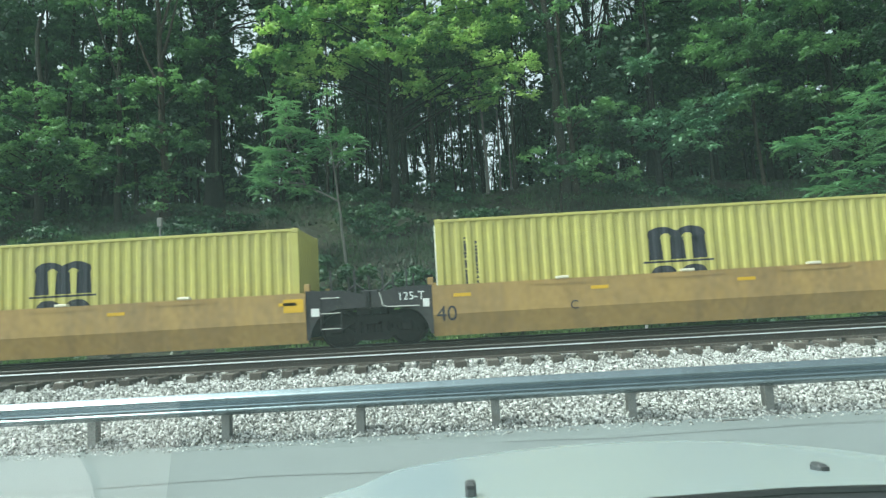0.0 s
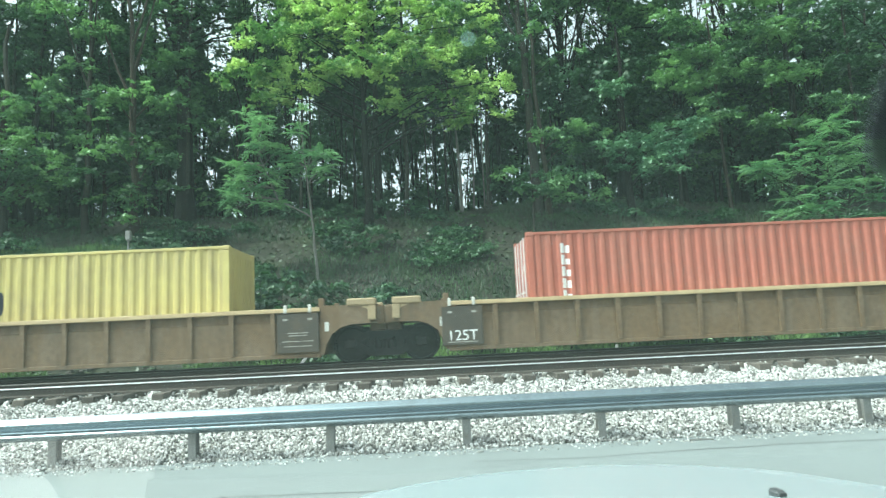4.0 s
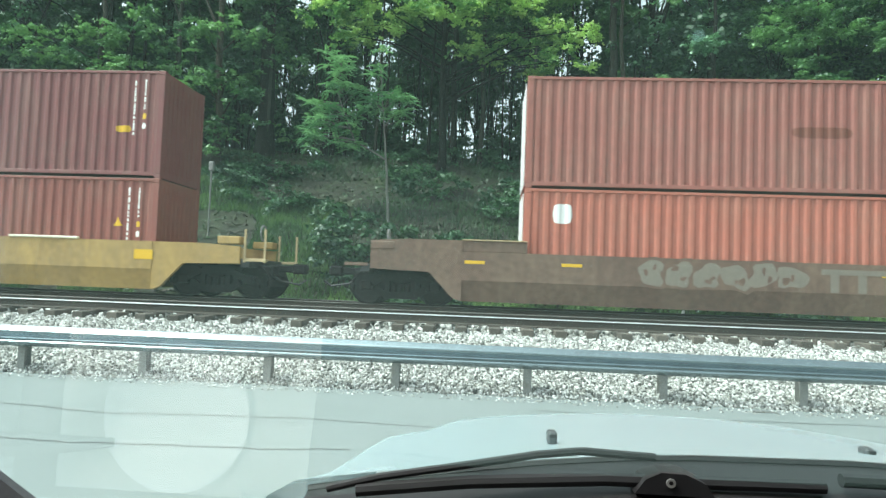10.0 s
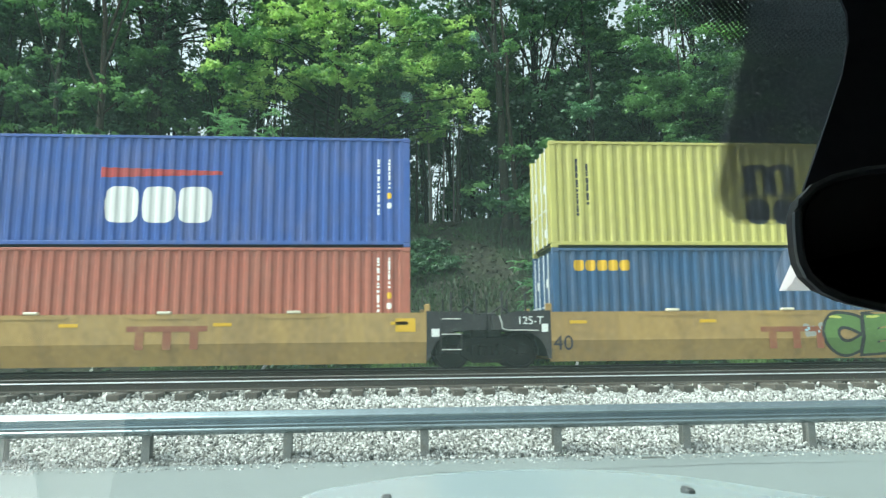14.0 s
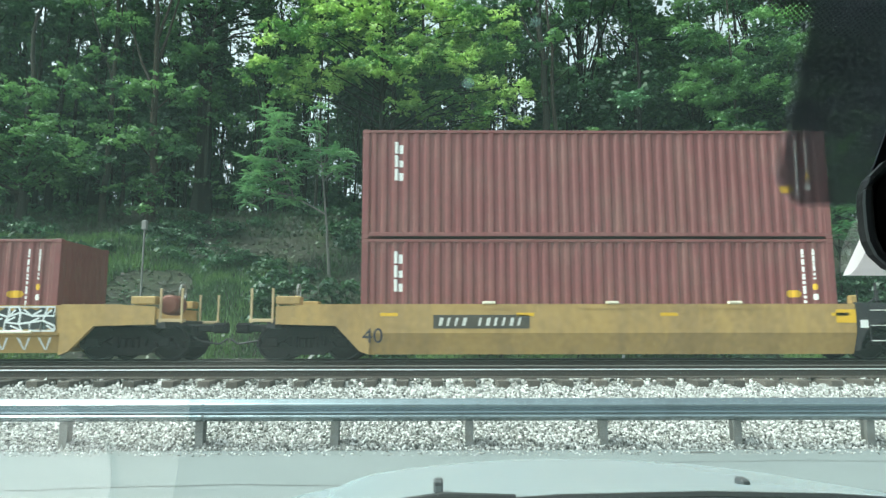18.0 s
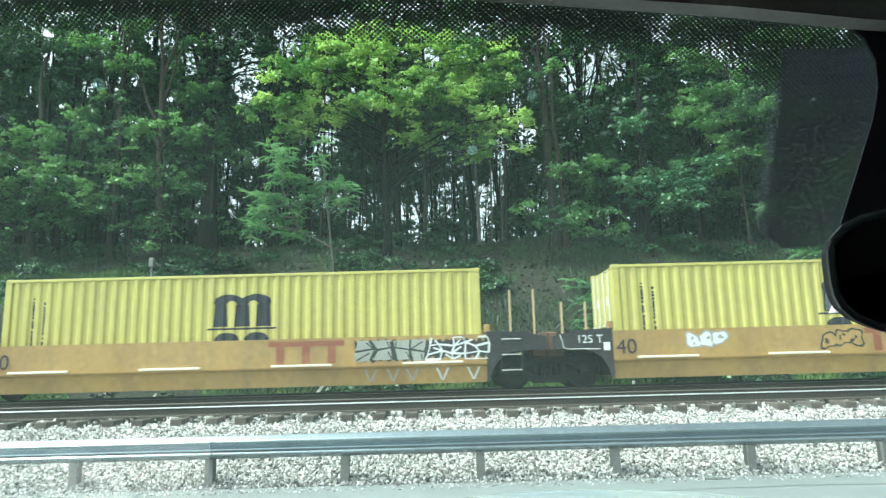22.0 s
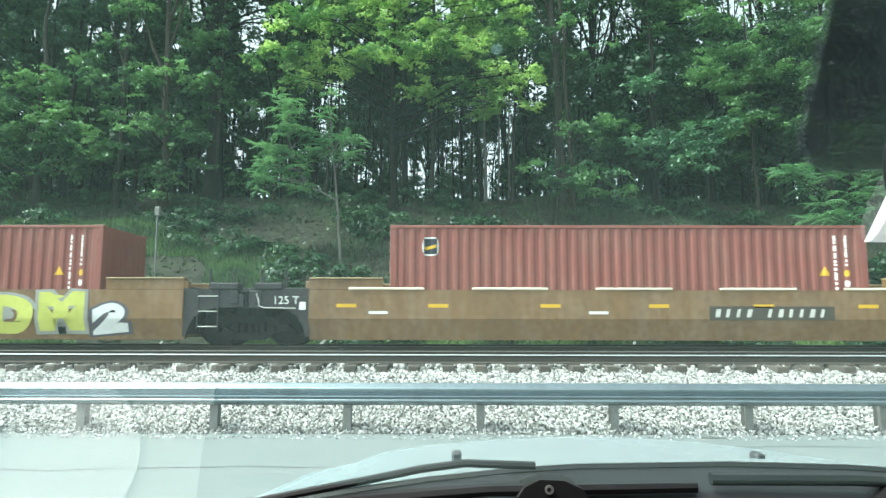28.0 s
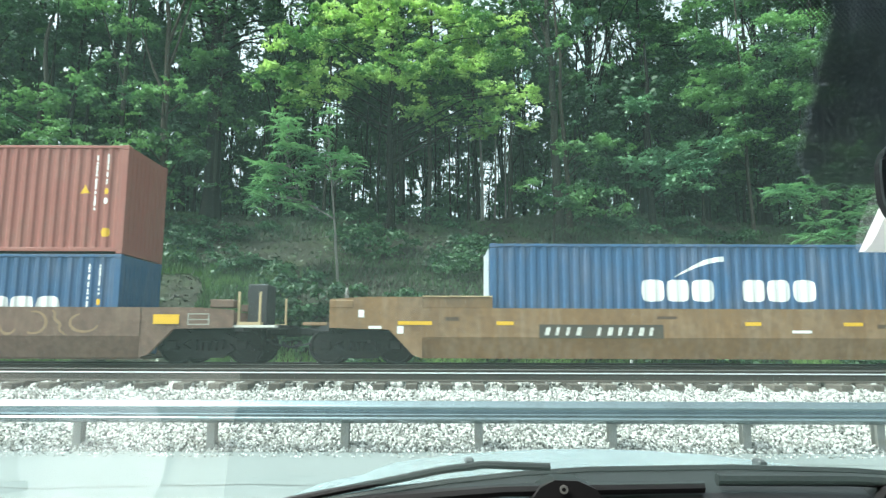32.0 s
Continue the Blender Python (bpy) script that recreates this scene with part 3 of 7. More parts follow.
def fronds(points, length, rng, per=7, pairs=9):
    """Feathered fronds: arching stalks with pointed leaflets in pairs, in whorls round points."""
    out = []
    for p in points:
        turn = rng.uniform(0, math.tau)
        for k in range(per):
            a = turn + math.tau * k / per + rng.uniform(-0.4, 0.4)
            long, rise, fall = length * rng.uniform(0.6, 1.25), rng.uniform(-0.1, 0.9), rng.uniform(0.25, 0.85)
            f = np.repeat(np.linspace(0.15, 1.0, pairs), 2)
            side = np.tile([-1.0, 1.0], pairs)
            ahead, across = np.array([math.cos(a), math.sin(a), 0]), np.array([-math.sin(a), math.cos(a), 0])
            stalk = p + ahead * (f * long)[:, None] + np.array([0, 0, 1.0]) * (long * (rise * f - fall * f * f))[:, None]
            s = 0.22 * long * np.sin(np.clip(f * 2.6 + 0.35, 0, 2.9)) + 0.03
            out_way = across * side[:, None] * 0.86 + ahead * 0.5 + np.array([0, 0, -0.28]) + rng.normal(size=(len(f), 3)) * 0.10
            tip, mid = stalk + out_way * s[:, None], stalk + out_way * (0.45 * s)[:, None]
            wide = ahead * (0.15 * s + 0.012)[:, None] + np.array([0, 0, 0.012])
            out.append(np.stack([stalk, mid + wide, tip, mid - wide], 1))
    return np.concatenate(out)


# Gaps where the sky shows, cut to fit the camera's view, as directions (across, up, half-width, half-height) from the
# road.
VIEW_GAPS = ((-0.450, 0.541, 0.026, 0.030), (-0.632, 0.512, 0.012, 0.012), (-0.660, 0.450, 0.010, 0.014), (-0.526, 0.462, 0.014, 0.020), (-0.312, 0.470, 0.022, 0.055), (-0.180, 0.355, 0.020, 0.024), (-0.197, 0.300, 0.014, 0.022),
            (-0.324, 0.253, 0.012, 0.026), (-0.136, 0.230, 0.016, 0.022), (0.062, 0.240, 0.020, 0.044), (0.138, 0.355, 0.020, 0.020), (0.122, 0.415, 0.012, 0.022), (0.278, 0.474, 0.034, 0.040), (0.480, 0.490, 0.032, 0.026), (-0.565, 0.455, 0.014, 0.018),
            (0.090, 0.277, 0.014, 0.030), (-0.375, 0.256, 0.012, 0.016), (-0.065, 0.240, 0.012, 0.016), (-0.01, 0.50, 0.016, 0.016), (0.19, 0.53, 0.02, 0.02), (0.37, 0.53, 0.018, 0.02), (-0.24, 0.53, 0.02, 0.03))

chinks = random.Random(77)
VIEW_GAPS += tuple((chinks.uniform(-0.68, 0.62), chinks.uniform(0.30, 0.57), chinks.uniform(0.004, 0.010), chinks.uniform(0.004, 0.011)) for _ in range(64))
VIEW_GAPS += ((-0.338, 0.300, 0.012, 0.040), (0.100, 0.330, 0.014, 0.034), (0.235, 0.462, 0.030, 0.045), (0.45, 0.500, 0.020, 0.018), (-0.205, 0.33, 0.010, 0.035), (-0.120, 0.222, 0.010, 0.014), (-0.40, 0.50, 0.014, 0.03))
VIEW_GAPS += tuple((chinks.uniform(-0.42, 0.02), chinks.uniform(0.215, 0.30), chinks.uniform(0.003, 0.006), chinks.uniform(0.006, 0.014)) for _ in range(22))


def cut_view_gaps(quad, at, rng):
    """Leaves of a crown less those in the gaps cut to fit the camera's view."""
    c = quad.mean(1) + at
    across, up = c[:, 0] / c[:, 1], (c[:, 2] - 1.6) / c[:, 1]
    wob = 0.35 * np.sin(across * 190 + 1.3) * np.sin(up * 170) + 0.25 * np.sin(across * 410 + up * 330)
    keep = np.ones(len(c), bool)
    for a, u, w, h in VIEW_GAPS:
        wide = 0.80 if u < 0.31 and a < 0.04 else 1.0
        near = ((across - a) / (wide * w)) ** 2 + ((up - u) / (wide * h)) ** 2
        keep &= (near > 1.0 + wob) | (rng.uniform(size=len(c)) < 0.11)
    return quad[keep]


def trunk_and_limbs(base, height, r, rng, lean=(0, 0), limbs=(), low=0.3):
    b = Build()
    k = 9
    pts = [(base[0] + lean[0] * (i / k) + 0.16 * r * rng.normal() * (0 < i), base[1] + lean[1] * (i / k), base[2] - 0.3 + (height + 0.3) * i / k) for i in range(k + 1)]
    b.tube(pts, [r * (1.35 if i == 0 else 1.0 - 0.72 * i / k) for i in range(k + 1)], 9)
    for tip in limbs:
        f = low + (0.93 - low) * rng.uniform()
        i = min(k - 1, int(f * k))
        a, tipv = Vector(pts[i]), Vector(tip)
        mid = a.lerp(tipv, 0.5) + Vector((0, 0, 0.12 * (tipv - a).length))
        rr = r * (1 - 0.72 * i / k) * 0.38
        b.tube([a, mid, tipv], [rr, rr * 0.6, rr * 0.15], 5)
    return b


def tree(x, y, height, r, crown, mat, bark, label, seed, n=70, spray=1.0, per=80, size=0.13, lean=(0, 0), limb_every=3, droop=0.3, name="tree", category="tree", feathered=0):
    """crown: middle above the foot (dx, dy, dz) and half-sizes (rx, ry, rz)."""
    rng = np.random.default_rng(seed)
    z = bank(x, y)
    t = thing(name, label, category, at=pose(x, y, z))
    (dx, dy, dz), (rx, ry, rz) = crown
    d = rng.normal(size=(n, 3))
    d /= np.linalg.norm(d, axis=1, keepdims=True)
    pts = d * (rng.uniform(0.25, 1.0, (n, 1)) ** 0.5) * (rx, ry, rz) * rng.uniform(0.8, 1.15, (n, 1)) + (dx, dy, dz)
    part("trunk", trunk_and_limbs((0, 0, 0), min(height, dz + 0.55 * rz), r, rng, lean, [tuple(p) for p in pts[::limb_every]]), bark, t)
    quad = fronds(pts, spray, rng, feathered) if feathered else sprays(pts, spray, per, size, rng, droop)
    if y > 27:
        quad = cut_view_gaps(quad, np.array([x, y, z]), rng)
    part("crown", quads("crown", quad, mat), mat, t)
    return t


def bough_leaves(boughs, rng, size, per):
    """Flat leafy boughs: each a row of small drooping fans of leaves round its middle (x, y, z), w to either side."""
    out = []
    for x, y, z, w in boughs:
        m = max(4, int(15 * w))
        u = rng.uniform(-1, 1, m)
        tilt, bow = rng.normal() * 0.09, rng.uniform(0.02, 0.20)
        pts = np.stack([x + u * w, y + rng.normal(size=m) * 0.35 * w, z + tilt * u * w - bow * u * u * w + rng.normal(size=m) * 0.19], 1)
        out.append(sprays(pts, 0.40, int(0.56 * per), size, rng, 0.24, 0.10, 0.5))
    return np.concatenate(out)


def edge_tree(x, y, top, r, boughs, mat, bark, label, seed, size=0.078, per=75, lean=(0, 0), depth=0.0, name="tree", forks=0, doubled=0):
    """A tree at the woods' edge. boughs: (x, height, half-length) of each leafy bough; depth: how far the boughs hang towards the tracks."""
    rng = np.random.default_rng(seed)
    z = bank(x, y)
    t = thing(name, label, "tree", at=pose(x, y, z))
    placed = [(bx - x, -depth * rng.uniform(0.3, 1.3) + rng.normal() * 0.4, bz - z, w) for bx, bz, w in boughs]
    placed += [(bx + rng.uniform(-0.6, 0.6) * w, by + rng.uniform(0.4, 1.4), bz + rng.uniform(-0.55, 0.55), w * rng.uniform(0.6, 1.0)) for bx, by, bz, w in placed for _ in range(doubled)]
    b = Build()
    k, high = 10, top - z
    spine = [Vector((lean[0] * i / k + 0.35 * r * rng.normal() * (0 < i), lean[1] * i / k, -0.3 + (high + 0.3) * i / k)) for i in range(k + 1)]
    b.tube(spine, [r * (1.4 if i == 0 else 1.0 - 0.66 * i / k) for i in range(k + 1)], 10)
    for bx, by, bz, w in placed:
        start = min(high * 0.92, max(high * 0.15, bz - 0.16 * abs(bx) - 0.4))
        f = start / high * k
        i = min(k - 1, int(f))
        root = spine[i].lerp(spine[i + 1], f - i)
        tip, rr = Vector((bx, by, bz)), r * (1 - 0.66 * i / k) * 0.26
        mid = root.lerp(tip, 0.55) + Vector((0, 0, 0.10 * (tip - root).length))
        b.tube([root, mid, tip, tip + Vector((0.7 * w * (1 if bx > 0 else -1), -0.1, -0.1))], [rr, rr * 0.62, rr * 0.35, rr * 0.1], 6)
    for i in range(forks):
        a = rng.uniform(-0.9, 0.9)
        root = spine[5 + i % 3]
        b.tube([root, root + Vector((a * 0.9, 0.1, 1.6)), root + Vector((a * 2.2, rng.uniform(-0.4, 0.4), 4.6))], [r * 0.42, r * 0.3, r * 0.12], 7)
    part("trunk", b, bark, t)
    quad = cut_view_gaps(bough_leaves(placed, rng, size, per), np.array([x, y, z]), rng)
    part("crown", quads("crown", quad, mat), mat, t)
    return t


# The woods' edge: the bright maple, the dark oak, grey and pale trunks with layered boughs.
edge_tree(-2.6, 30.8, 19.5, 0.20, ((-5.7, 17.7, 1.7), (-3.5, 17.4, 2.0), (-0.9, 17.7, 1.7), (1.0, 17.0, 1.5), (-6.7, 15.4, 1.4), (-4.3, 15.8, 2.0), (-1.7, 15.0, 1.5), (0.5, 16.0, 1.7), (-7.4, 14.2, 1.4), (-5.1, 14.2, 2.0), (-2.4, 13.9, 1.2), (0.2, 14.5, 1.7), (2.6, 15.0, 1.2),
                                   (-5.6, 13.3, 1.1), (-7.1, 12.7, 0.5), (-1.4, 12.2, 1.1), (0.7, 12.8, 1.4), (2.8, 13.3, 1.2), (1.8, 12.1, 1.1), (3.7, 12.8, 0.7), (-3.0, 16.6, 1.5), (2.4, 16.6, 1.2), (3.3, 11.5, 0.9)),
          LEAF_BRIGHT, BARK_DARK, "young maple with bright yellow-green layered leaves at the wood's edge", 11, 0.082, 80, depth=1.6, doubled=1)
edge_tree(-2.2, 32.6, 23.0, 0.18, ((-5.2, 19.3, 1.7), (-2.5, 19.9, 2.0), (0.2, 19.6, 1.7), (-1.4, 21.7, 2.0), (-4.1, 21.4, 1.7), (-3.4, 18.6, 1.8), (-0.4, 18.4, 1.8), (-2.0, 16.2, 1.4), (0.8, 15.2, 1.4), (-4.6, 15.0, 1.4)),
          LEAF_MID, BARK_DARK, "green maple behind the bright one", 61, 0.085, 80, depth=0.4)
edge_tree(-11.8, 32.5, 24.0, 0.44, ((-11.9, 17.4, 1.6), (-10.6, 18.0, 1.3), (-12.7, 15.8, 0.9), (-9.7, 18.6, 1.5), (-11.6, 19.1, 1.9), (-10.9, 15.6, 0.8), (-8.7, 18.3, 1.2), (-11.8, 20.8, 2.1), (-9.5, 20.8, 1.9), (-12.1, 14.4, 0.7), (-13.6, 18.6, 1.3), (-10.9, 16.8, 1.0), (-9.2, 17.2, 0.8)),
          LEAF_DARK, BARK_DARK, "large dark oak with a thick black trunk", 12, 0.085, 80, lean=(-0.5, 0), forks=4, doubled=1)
edge_tree(-15.6, 30.4, 21.0, 0.15, ((-16.6, 12.8, 1.0), (-15.6, 12.4, 1.1), (-16.1, 15.0, 0.7), (-17.7, 14.2, 1.0), (-15.2, 11.3, 1.0), (-15.0, 16.6, 1.0), (-16.6, 17.8, 1.2), (-14.6, 18.4, 1.0)),
          LEAF_MID, BARK_GREY, "tall slim tree with a grey trunk on the bank", 13, depth=0.6, forks=2)
edge_tree(-13.2, 30.0, 19.5, 0.21, ((-13.7, 12.6, 1.0), (-12.5, 12.6, 1.1), (-11.6, 12.9, 0.7), (-13.9, 10.4, 1.1), (-12.3, 10.5, 1.1), (-11.6, 9.7, 0.9), (-14.3, 8.6, 1.1), (-12.9, 8.4, 0.9), (-13.5, 7.5, 0.7)),
          LEAF_MID, BARK_BROWN, "tree with a brown trunk and forked limbs on the bank", 14, depth=1.2, lean=(-0.3, 0), forks=3)
edge_tree(-19.2, 30.0, 17.0, 0.22, ((-17.9, 11.0, 1.2), (-17.1, 10.2, 1.5), (-16.0, 9.5, 1.4), (-18.2, 9.4, 1.1), (-18.0, 8.5, 1.1), (-19.8, 10.3, 1.5), (-20.5, 11.6, 1.5), (-20.7, 9.2, 1.5), (-21.6, 10.6, 1.5), (-19.4, 13.0, 1.4), (-22.4, 12.6, 1.5), (-22.6, 9.0, 1.4), (-20.4, 7.9, 1.3)),
          LEAF_MID, BARK_GREY, "broad tree with layered green boughs on the bank", 15, depth=1.4, doubled=1)
for k, (sx, sy, sr) in enumerate(((-18.9, 31.6, 0.16), (-18.2, 31.9, 0.11), (-19.7, 31.8, 0.12))):
    edge_tree(sx, sy, 19.0, sr, ((sx - 0.4, 15.6 + k, 1.2), (sx + 0.7, 17.0, 1.2), (sx, 18.4, 1.3)), LEAF_DARK, BARK_DARK, "dark stem of a clump of tall trees", 62 + k, lean=(0.5 - 0.4 * k, 0))
edge_tree(5.6, 31.4, 21.0, 0.25, ((4.4, 16.0, 0.9), (6.6, 17.2, 1.0), (4.6, 18.6, 1.2), (7.2, 19.2, 1.3), (5.6, 20.2, 1.4)), LEAF_DARK, BARK_GREY, "tall grey tree trunk on the ridge", 18, lean=(-0.5, 0), forks=3)
edge_tree(6.1, 31.1, 19.5, 0.14, ((6.4, 10.6, 1.0), (8.1, 11.1, 0.8), (5.8, 10.5, 0.6), (7.0, 10.2, 0.7), (7.2, 14.6, 0.8), (6.2, 16.0, 0.8)), LEAF_MID, BARK_BROWN, "slim brown tree beside the tall grey one", 66, lean=(-0.6, 0), depth=1.2)
edge_tree(5.0, 29.2, 9.2, 0.07, ((6.9, 8.2, 1.0), (5.0, 7.9, 0.8), (6.1, 7.5, 0.7), (4.0, 8.6, 0.7), (5.8, 8.6, 0.6), (7.6, 7.4, 0.7)), LEAF_MID, BARK_GREY, "small tree with flat green boughs", 67, depth=0.8)
edge_tree(9.8, 30.4, 16.0, 0.17, ((10.5, 10.3, 1.0), (9.6, 9.6, 1.0), (11.2, 9.6, 0.9), (10.8, 8.7, 0.8), (10.0, 9.1, 0.7), (12.5, 10.5, 0.7), (12.0, 10.0, 0.7), (9.0, 12.6, 0.9)), LEAF_BLUE_MID, BARK_DARK, "tree with layered blue-green boughs", 19, depth=1.4, doubled=1)
edge_tree(14.9, 31.0, 19.0, 0.095, ((12.8, 14.7, 1.2), (13.6, 13.9, 1.2), (12.2, 13.4, 0.8), (14.4, 14.4, 0.9), (13.2, 12.9, 0.8), (14.6, 13.4, 0.7), (12.2, 16.2, 0.8), (14.7, 11.5, 0.9), (14.0, 11.1, 0.9), (13.6, 12.1, 0.7), (15.8, 15.8, 1.0), (14.8, 16.8, 1.1)), LEAF_MID, BARK_BROWN, "slim tree with a grey-brown trunk and wide green boughs", 20, depth=1.4, lean=(-0.3, 0), doubled=1)
edge_tree(10.4, 32.2, 21.0, 0.16, ((10.9, 15.5, 0.9), (10.7, 16.4, 1.0), (9.4, 17.6, 1.1), (11.4, 17.8, 1.2), (10.2, 19.2, 1.4), (12.4, 18.8, 1.2)), LEAF_MID, BARK_DARK, "tall tree with a dark bent trunk", 68, lean=(-0.4, 0))
edge_tree(18.2, 30.6, 19.0, 0.20, ((16.9, 13.7, 1.5), (18.4, 13.6, 1.1), (17.5, 12.8, 1.0), (17.0, 15.3, 1.3), (17.0, 10.8, 1.3), (18.8, 15.2, 1.3), (19.0, 11.3, 1.1), (18.0, 17.0, 1.4), (16.4, 17.4, 1.2), (19.6, 9.4, 1.0)), LEAF_MID, BARK_DARK, "dense dark green tree on the bank", 21, depth=1.0, doubled=1)
edge_tree(21.4, 30.8, 19.0, 0.10, ((20.6, 11.6, 1.0), (20.3, 13.5, 1.1), (22.1, 15.0, 1.3), (22.9, 12.7, 1.5), (22.2, 10.7, 1.3), (21.0, 16.6, 1.4), (23.4, 17.0, 1.4), (21.4, 9.0, 1.2)), LEAF_DARK, BARK_GREY, "tall green tree with a slim trunk", 69, depth=1.0)
for k, (sx, sy, lean_x) in enumerate(((2.0, 33.4, -0.2), (1.3, 35.0, 0.1), (2.8, 35.5, 0.2), (0.4, 36.0, -0.3), (3.3, 34.6, 0.1))):
    edge_tree(sx, sy, 19.0, 0.085 - 0.01 * k, ((sx - 0.6, 15.4, 0.9), (sx + 0.5, 16.6, 1.0), (sx, 18.0, 1.1)), LEAF_MID, (BARK_PALE, BARK_GREY)[k % 2], "slim tree with a pale trunk on the ridge", 80 + k, lean=(lean_x, 0))

# Plain green trees just behind the edge, their boughs in the gaps between the nearer ones.
between = np.random.default_rng(41)
for k in range(20):
    sx = -25 + 50 * (k + 0.5) / 20 + between.uniform(-0.7, 0.7)
    lowest = 14.2 if -10.5 < sx < 4.2 else 8.8
    edge_tree(sx, between.uniform(32.2, 34.4), between.uniform(19, 23), between.uniform(0.07, 0.14), [(sx + between.uniform(-1.7, 1.7), between.uniform(lowest, 22), between.uniform(0.7, 1.5)) for _ in range(11)],
              (LEAF_SHADE, LEAF_MID, LEAF_SHADE)[k % 3], (BARK_DARK, BARK_GREY)[k % 2], "green tree between the larger ones", 900 + k, 0.088, 70, lean=(between.uniform(-0.6, 0.6), 0))

# Trees behind the edge in the dark leaf copy that holds the wood's shade.
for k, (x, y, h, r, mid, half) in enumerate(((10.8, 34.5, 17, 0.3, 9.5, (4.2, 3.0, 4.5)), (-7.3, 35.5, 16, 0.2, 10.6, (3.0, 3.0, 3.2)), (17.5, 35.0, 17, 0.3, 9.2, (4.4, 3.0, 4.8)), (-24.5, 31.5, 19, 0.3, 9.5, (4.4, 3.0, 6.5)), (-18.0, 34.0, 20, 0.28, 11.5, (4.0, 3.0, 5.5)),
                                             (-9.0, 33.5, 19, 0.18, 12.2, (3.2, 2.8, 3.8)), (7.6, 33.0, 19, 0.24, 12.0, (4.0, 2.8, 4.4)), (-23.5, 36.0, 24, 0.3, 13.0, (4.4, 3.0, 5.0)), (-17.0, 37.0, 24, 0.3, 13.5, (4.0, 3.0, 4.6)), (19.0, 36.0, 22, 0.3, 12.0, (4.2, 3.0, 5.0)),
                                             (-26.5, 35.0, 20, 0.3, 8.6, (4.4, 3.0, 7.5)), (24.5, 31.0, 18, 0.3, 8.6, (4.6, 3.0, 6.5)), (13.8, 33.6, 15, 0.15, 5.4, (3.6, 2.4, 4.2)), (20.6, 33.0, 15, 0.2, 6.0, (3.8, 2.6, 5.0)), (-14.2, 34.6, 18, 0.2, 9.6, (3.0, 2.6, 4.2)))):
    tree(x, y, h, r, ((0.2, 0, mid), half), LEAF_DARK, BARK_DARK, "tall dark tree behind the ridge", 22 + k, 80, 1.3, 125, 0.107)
# Sapling with pinnate leaves, sumac, shrubs at the foot of the bank.


def feathery(x, y, stems, length, r, label, seed, name, category, mat, per=8, pairs=8, bark=BARK_PALE):
    """A slender plant whose shoots end in whorls of feathered leaves. stems: (where the stem bends, its whorls) each, the first from the ground, the others from its middle."""
    rng = np.random.default_rng(seed)
    z = bank(x, y)
    t = thing(name, label, category, at=pose(x, y, z))
    b, whorls, base = Build(), [], Vector((0, 0, -0.2))
    for j, (bends, points) in enumerate(stems):
        line = [base] + [Vector((p[0] - x, p[1] - y, p[2] - z)) for p in bends]
        spine = [line[i].lerp(line[i + 1], f / 4) + Vector((0.3 * r * rng.normal(), 0, 0)) for i in range(len(line) - 1) for f in range(4)] + [line[-1]]
        k, thick = len(spine) - 1, r * (1.0 if j == 0 else 0.6)
        b.tube(spine, [thick * (1.1 - 0.85 * i / k) for i in range(k + 1)], 8)
        if j == 0:
            base = spine[int(0.45 * k)]
        for p in points:
            tip = Vector((p[0] - x, p[1] - y, p[2] - z))
            root = min(spine[1:], key=lambda q: (q - tip).length + 0.9 * max(0.0, q.z - tip.z + 0.25))
            b.tube([root, root.lerp(tip, 0.6) + Vector((0, 0, 0.08)), tip], [0.016, 0.011, 0.006], 5)
            whorls.append(tuple(tip))
    part("trunk", b, bark, t)
    part("crown", quads("crown", fronds(np.array(whorls), length, rng, per, pairs), mat), mat, t)
    return t


heaven = np.random.default_rng(31)
broad = []
for cx, cz, wide, many in ((-6.3, 10.0, 0.45, 9), (-6.1, 9.1, 0.6, 10), (-6.9, 8.1, 0.75, 14), (-6.4, 7.2, 0.85, 15), (-7.2, 7.2, 0.5, 7), (-5.6, 8.0, 0.4, 5)):
    broad += [(cx + wide * heaven.uniform(-1, 1), 25.2 + heaven.uniform(-0.7, 0.7), cz + 0.75 * wide * heaven.uniform(-1, 1)) for _ in range(many)]
slim = [(heaven.uniform(-5.3, -3.5), 25.2 + heaven.uniform(-0.5, 0.5), 8.3 + heaven.uniform(-0.55, 0.7)) for _ in range(20)]
slim += [(-4.8 + heaven.uniform(-0.3, 0.3), 25.2, heaven.uniform(9.2, 10.8)) for _ in range(3)]
feathery(-4.1, 25.2, [([(-4.25, 25.2, 5.6), (-4.5, 25.2, 8.2), (-4.75, 25.2, 10.6)], slim), ([(-5.6, 25.2, 7.0), (-6.3, 25.2, 8.8), (-6.2, 25.2, 10.4)], broad)], 0.52, 0.055, "slender sapling with grey-green feathery leaves", 31, "sapling", "tree", LEAF_BLUE)
spread = np.random.default_rng(32)
whorls = [(x + spread.uniform(-0.4, 0.4), 24.6 + spread.uniform(-0.8, 0.8), z + spread.uniform(-0.2, 0.2)) for x, z in ((16.2, 9.0), (16.0, 8.6), (15.2, 8.3), (16.6, 8.0), (14.3, 7.7), (13.1, 7.5), (12.7, 7.3), (14.7, 7.3), (15.8, 7.4), (17.2, 7.5), (17.9, 7.8), (13.8, 7.0), (16.6, 6.7), (17.8, 6.8), (19.0, 7.4), (18.6, 8.0)) for _ in range(2)]
low_whorls = [(spread.uniform(13.6, 18.6), 24.6 + spread.uniform(-0.8, 0.8), spread.uniform(5.0, 6.7)) for _ in range(22)]
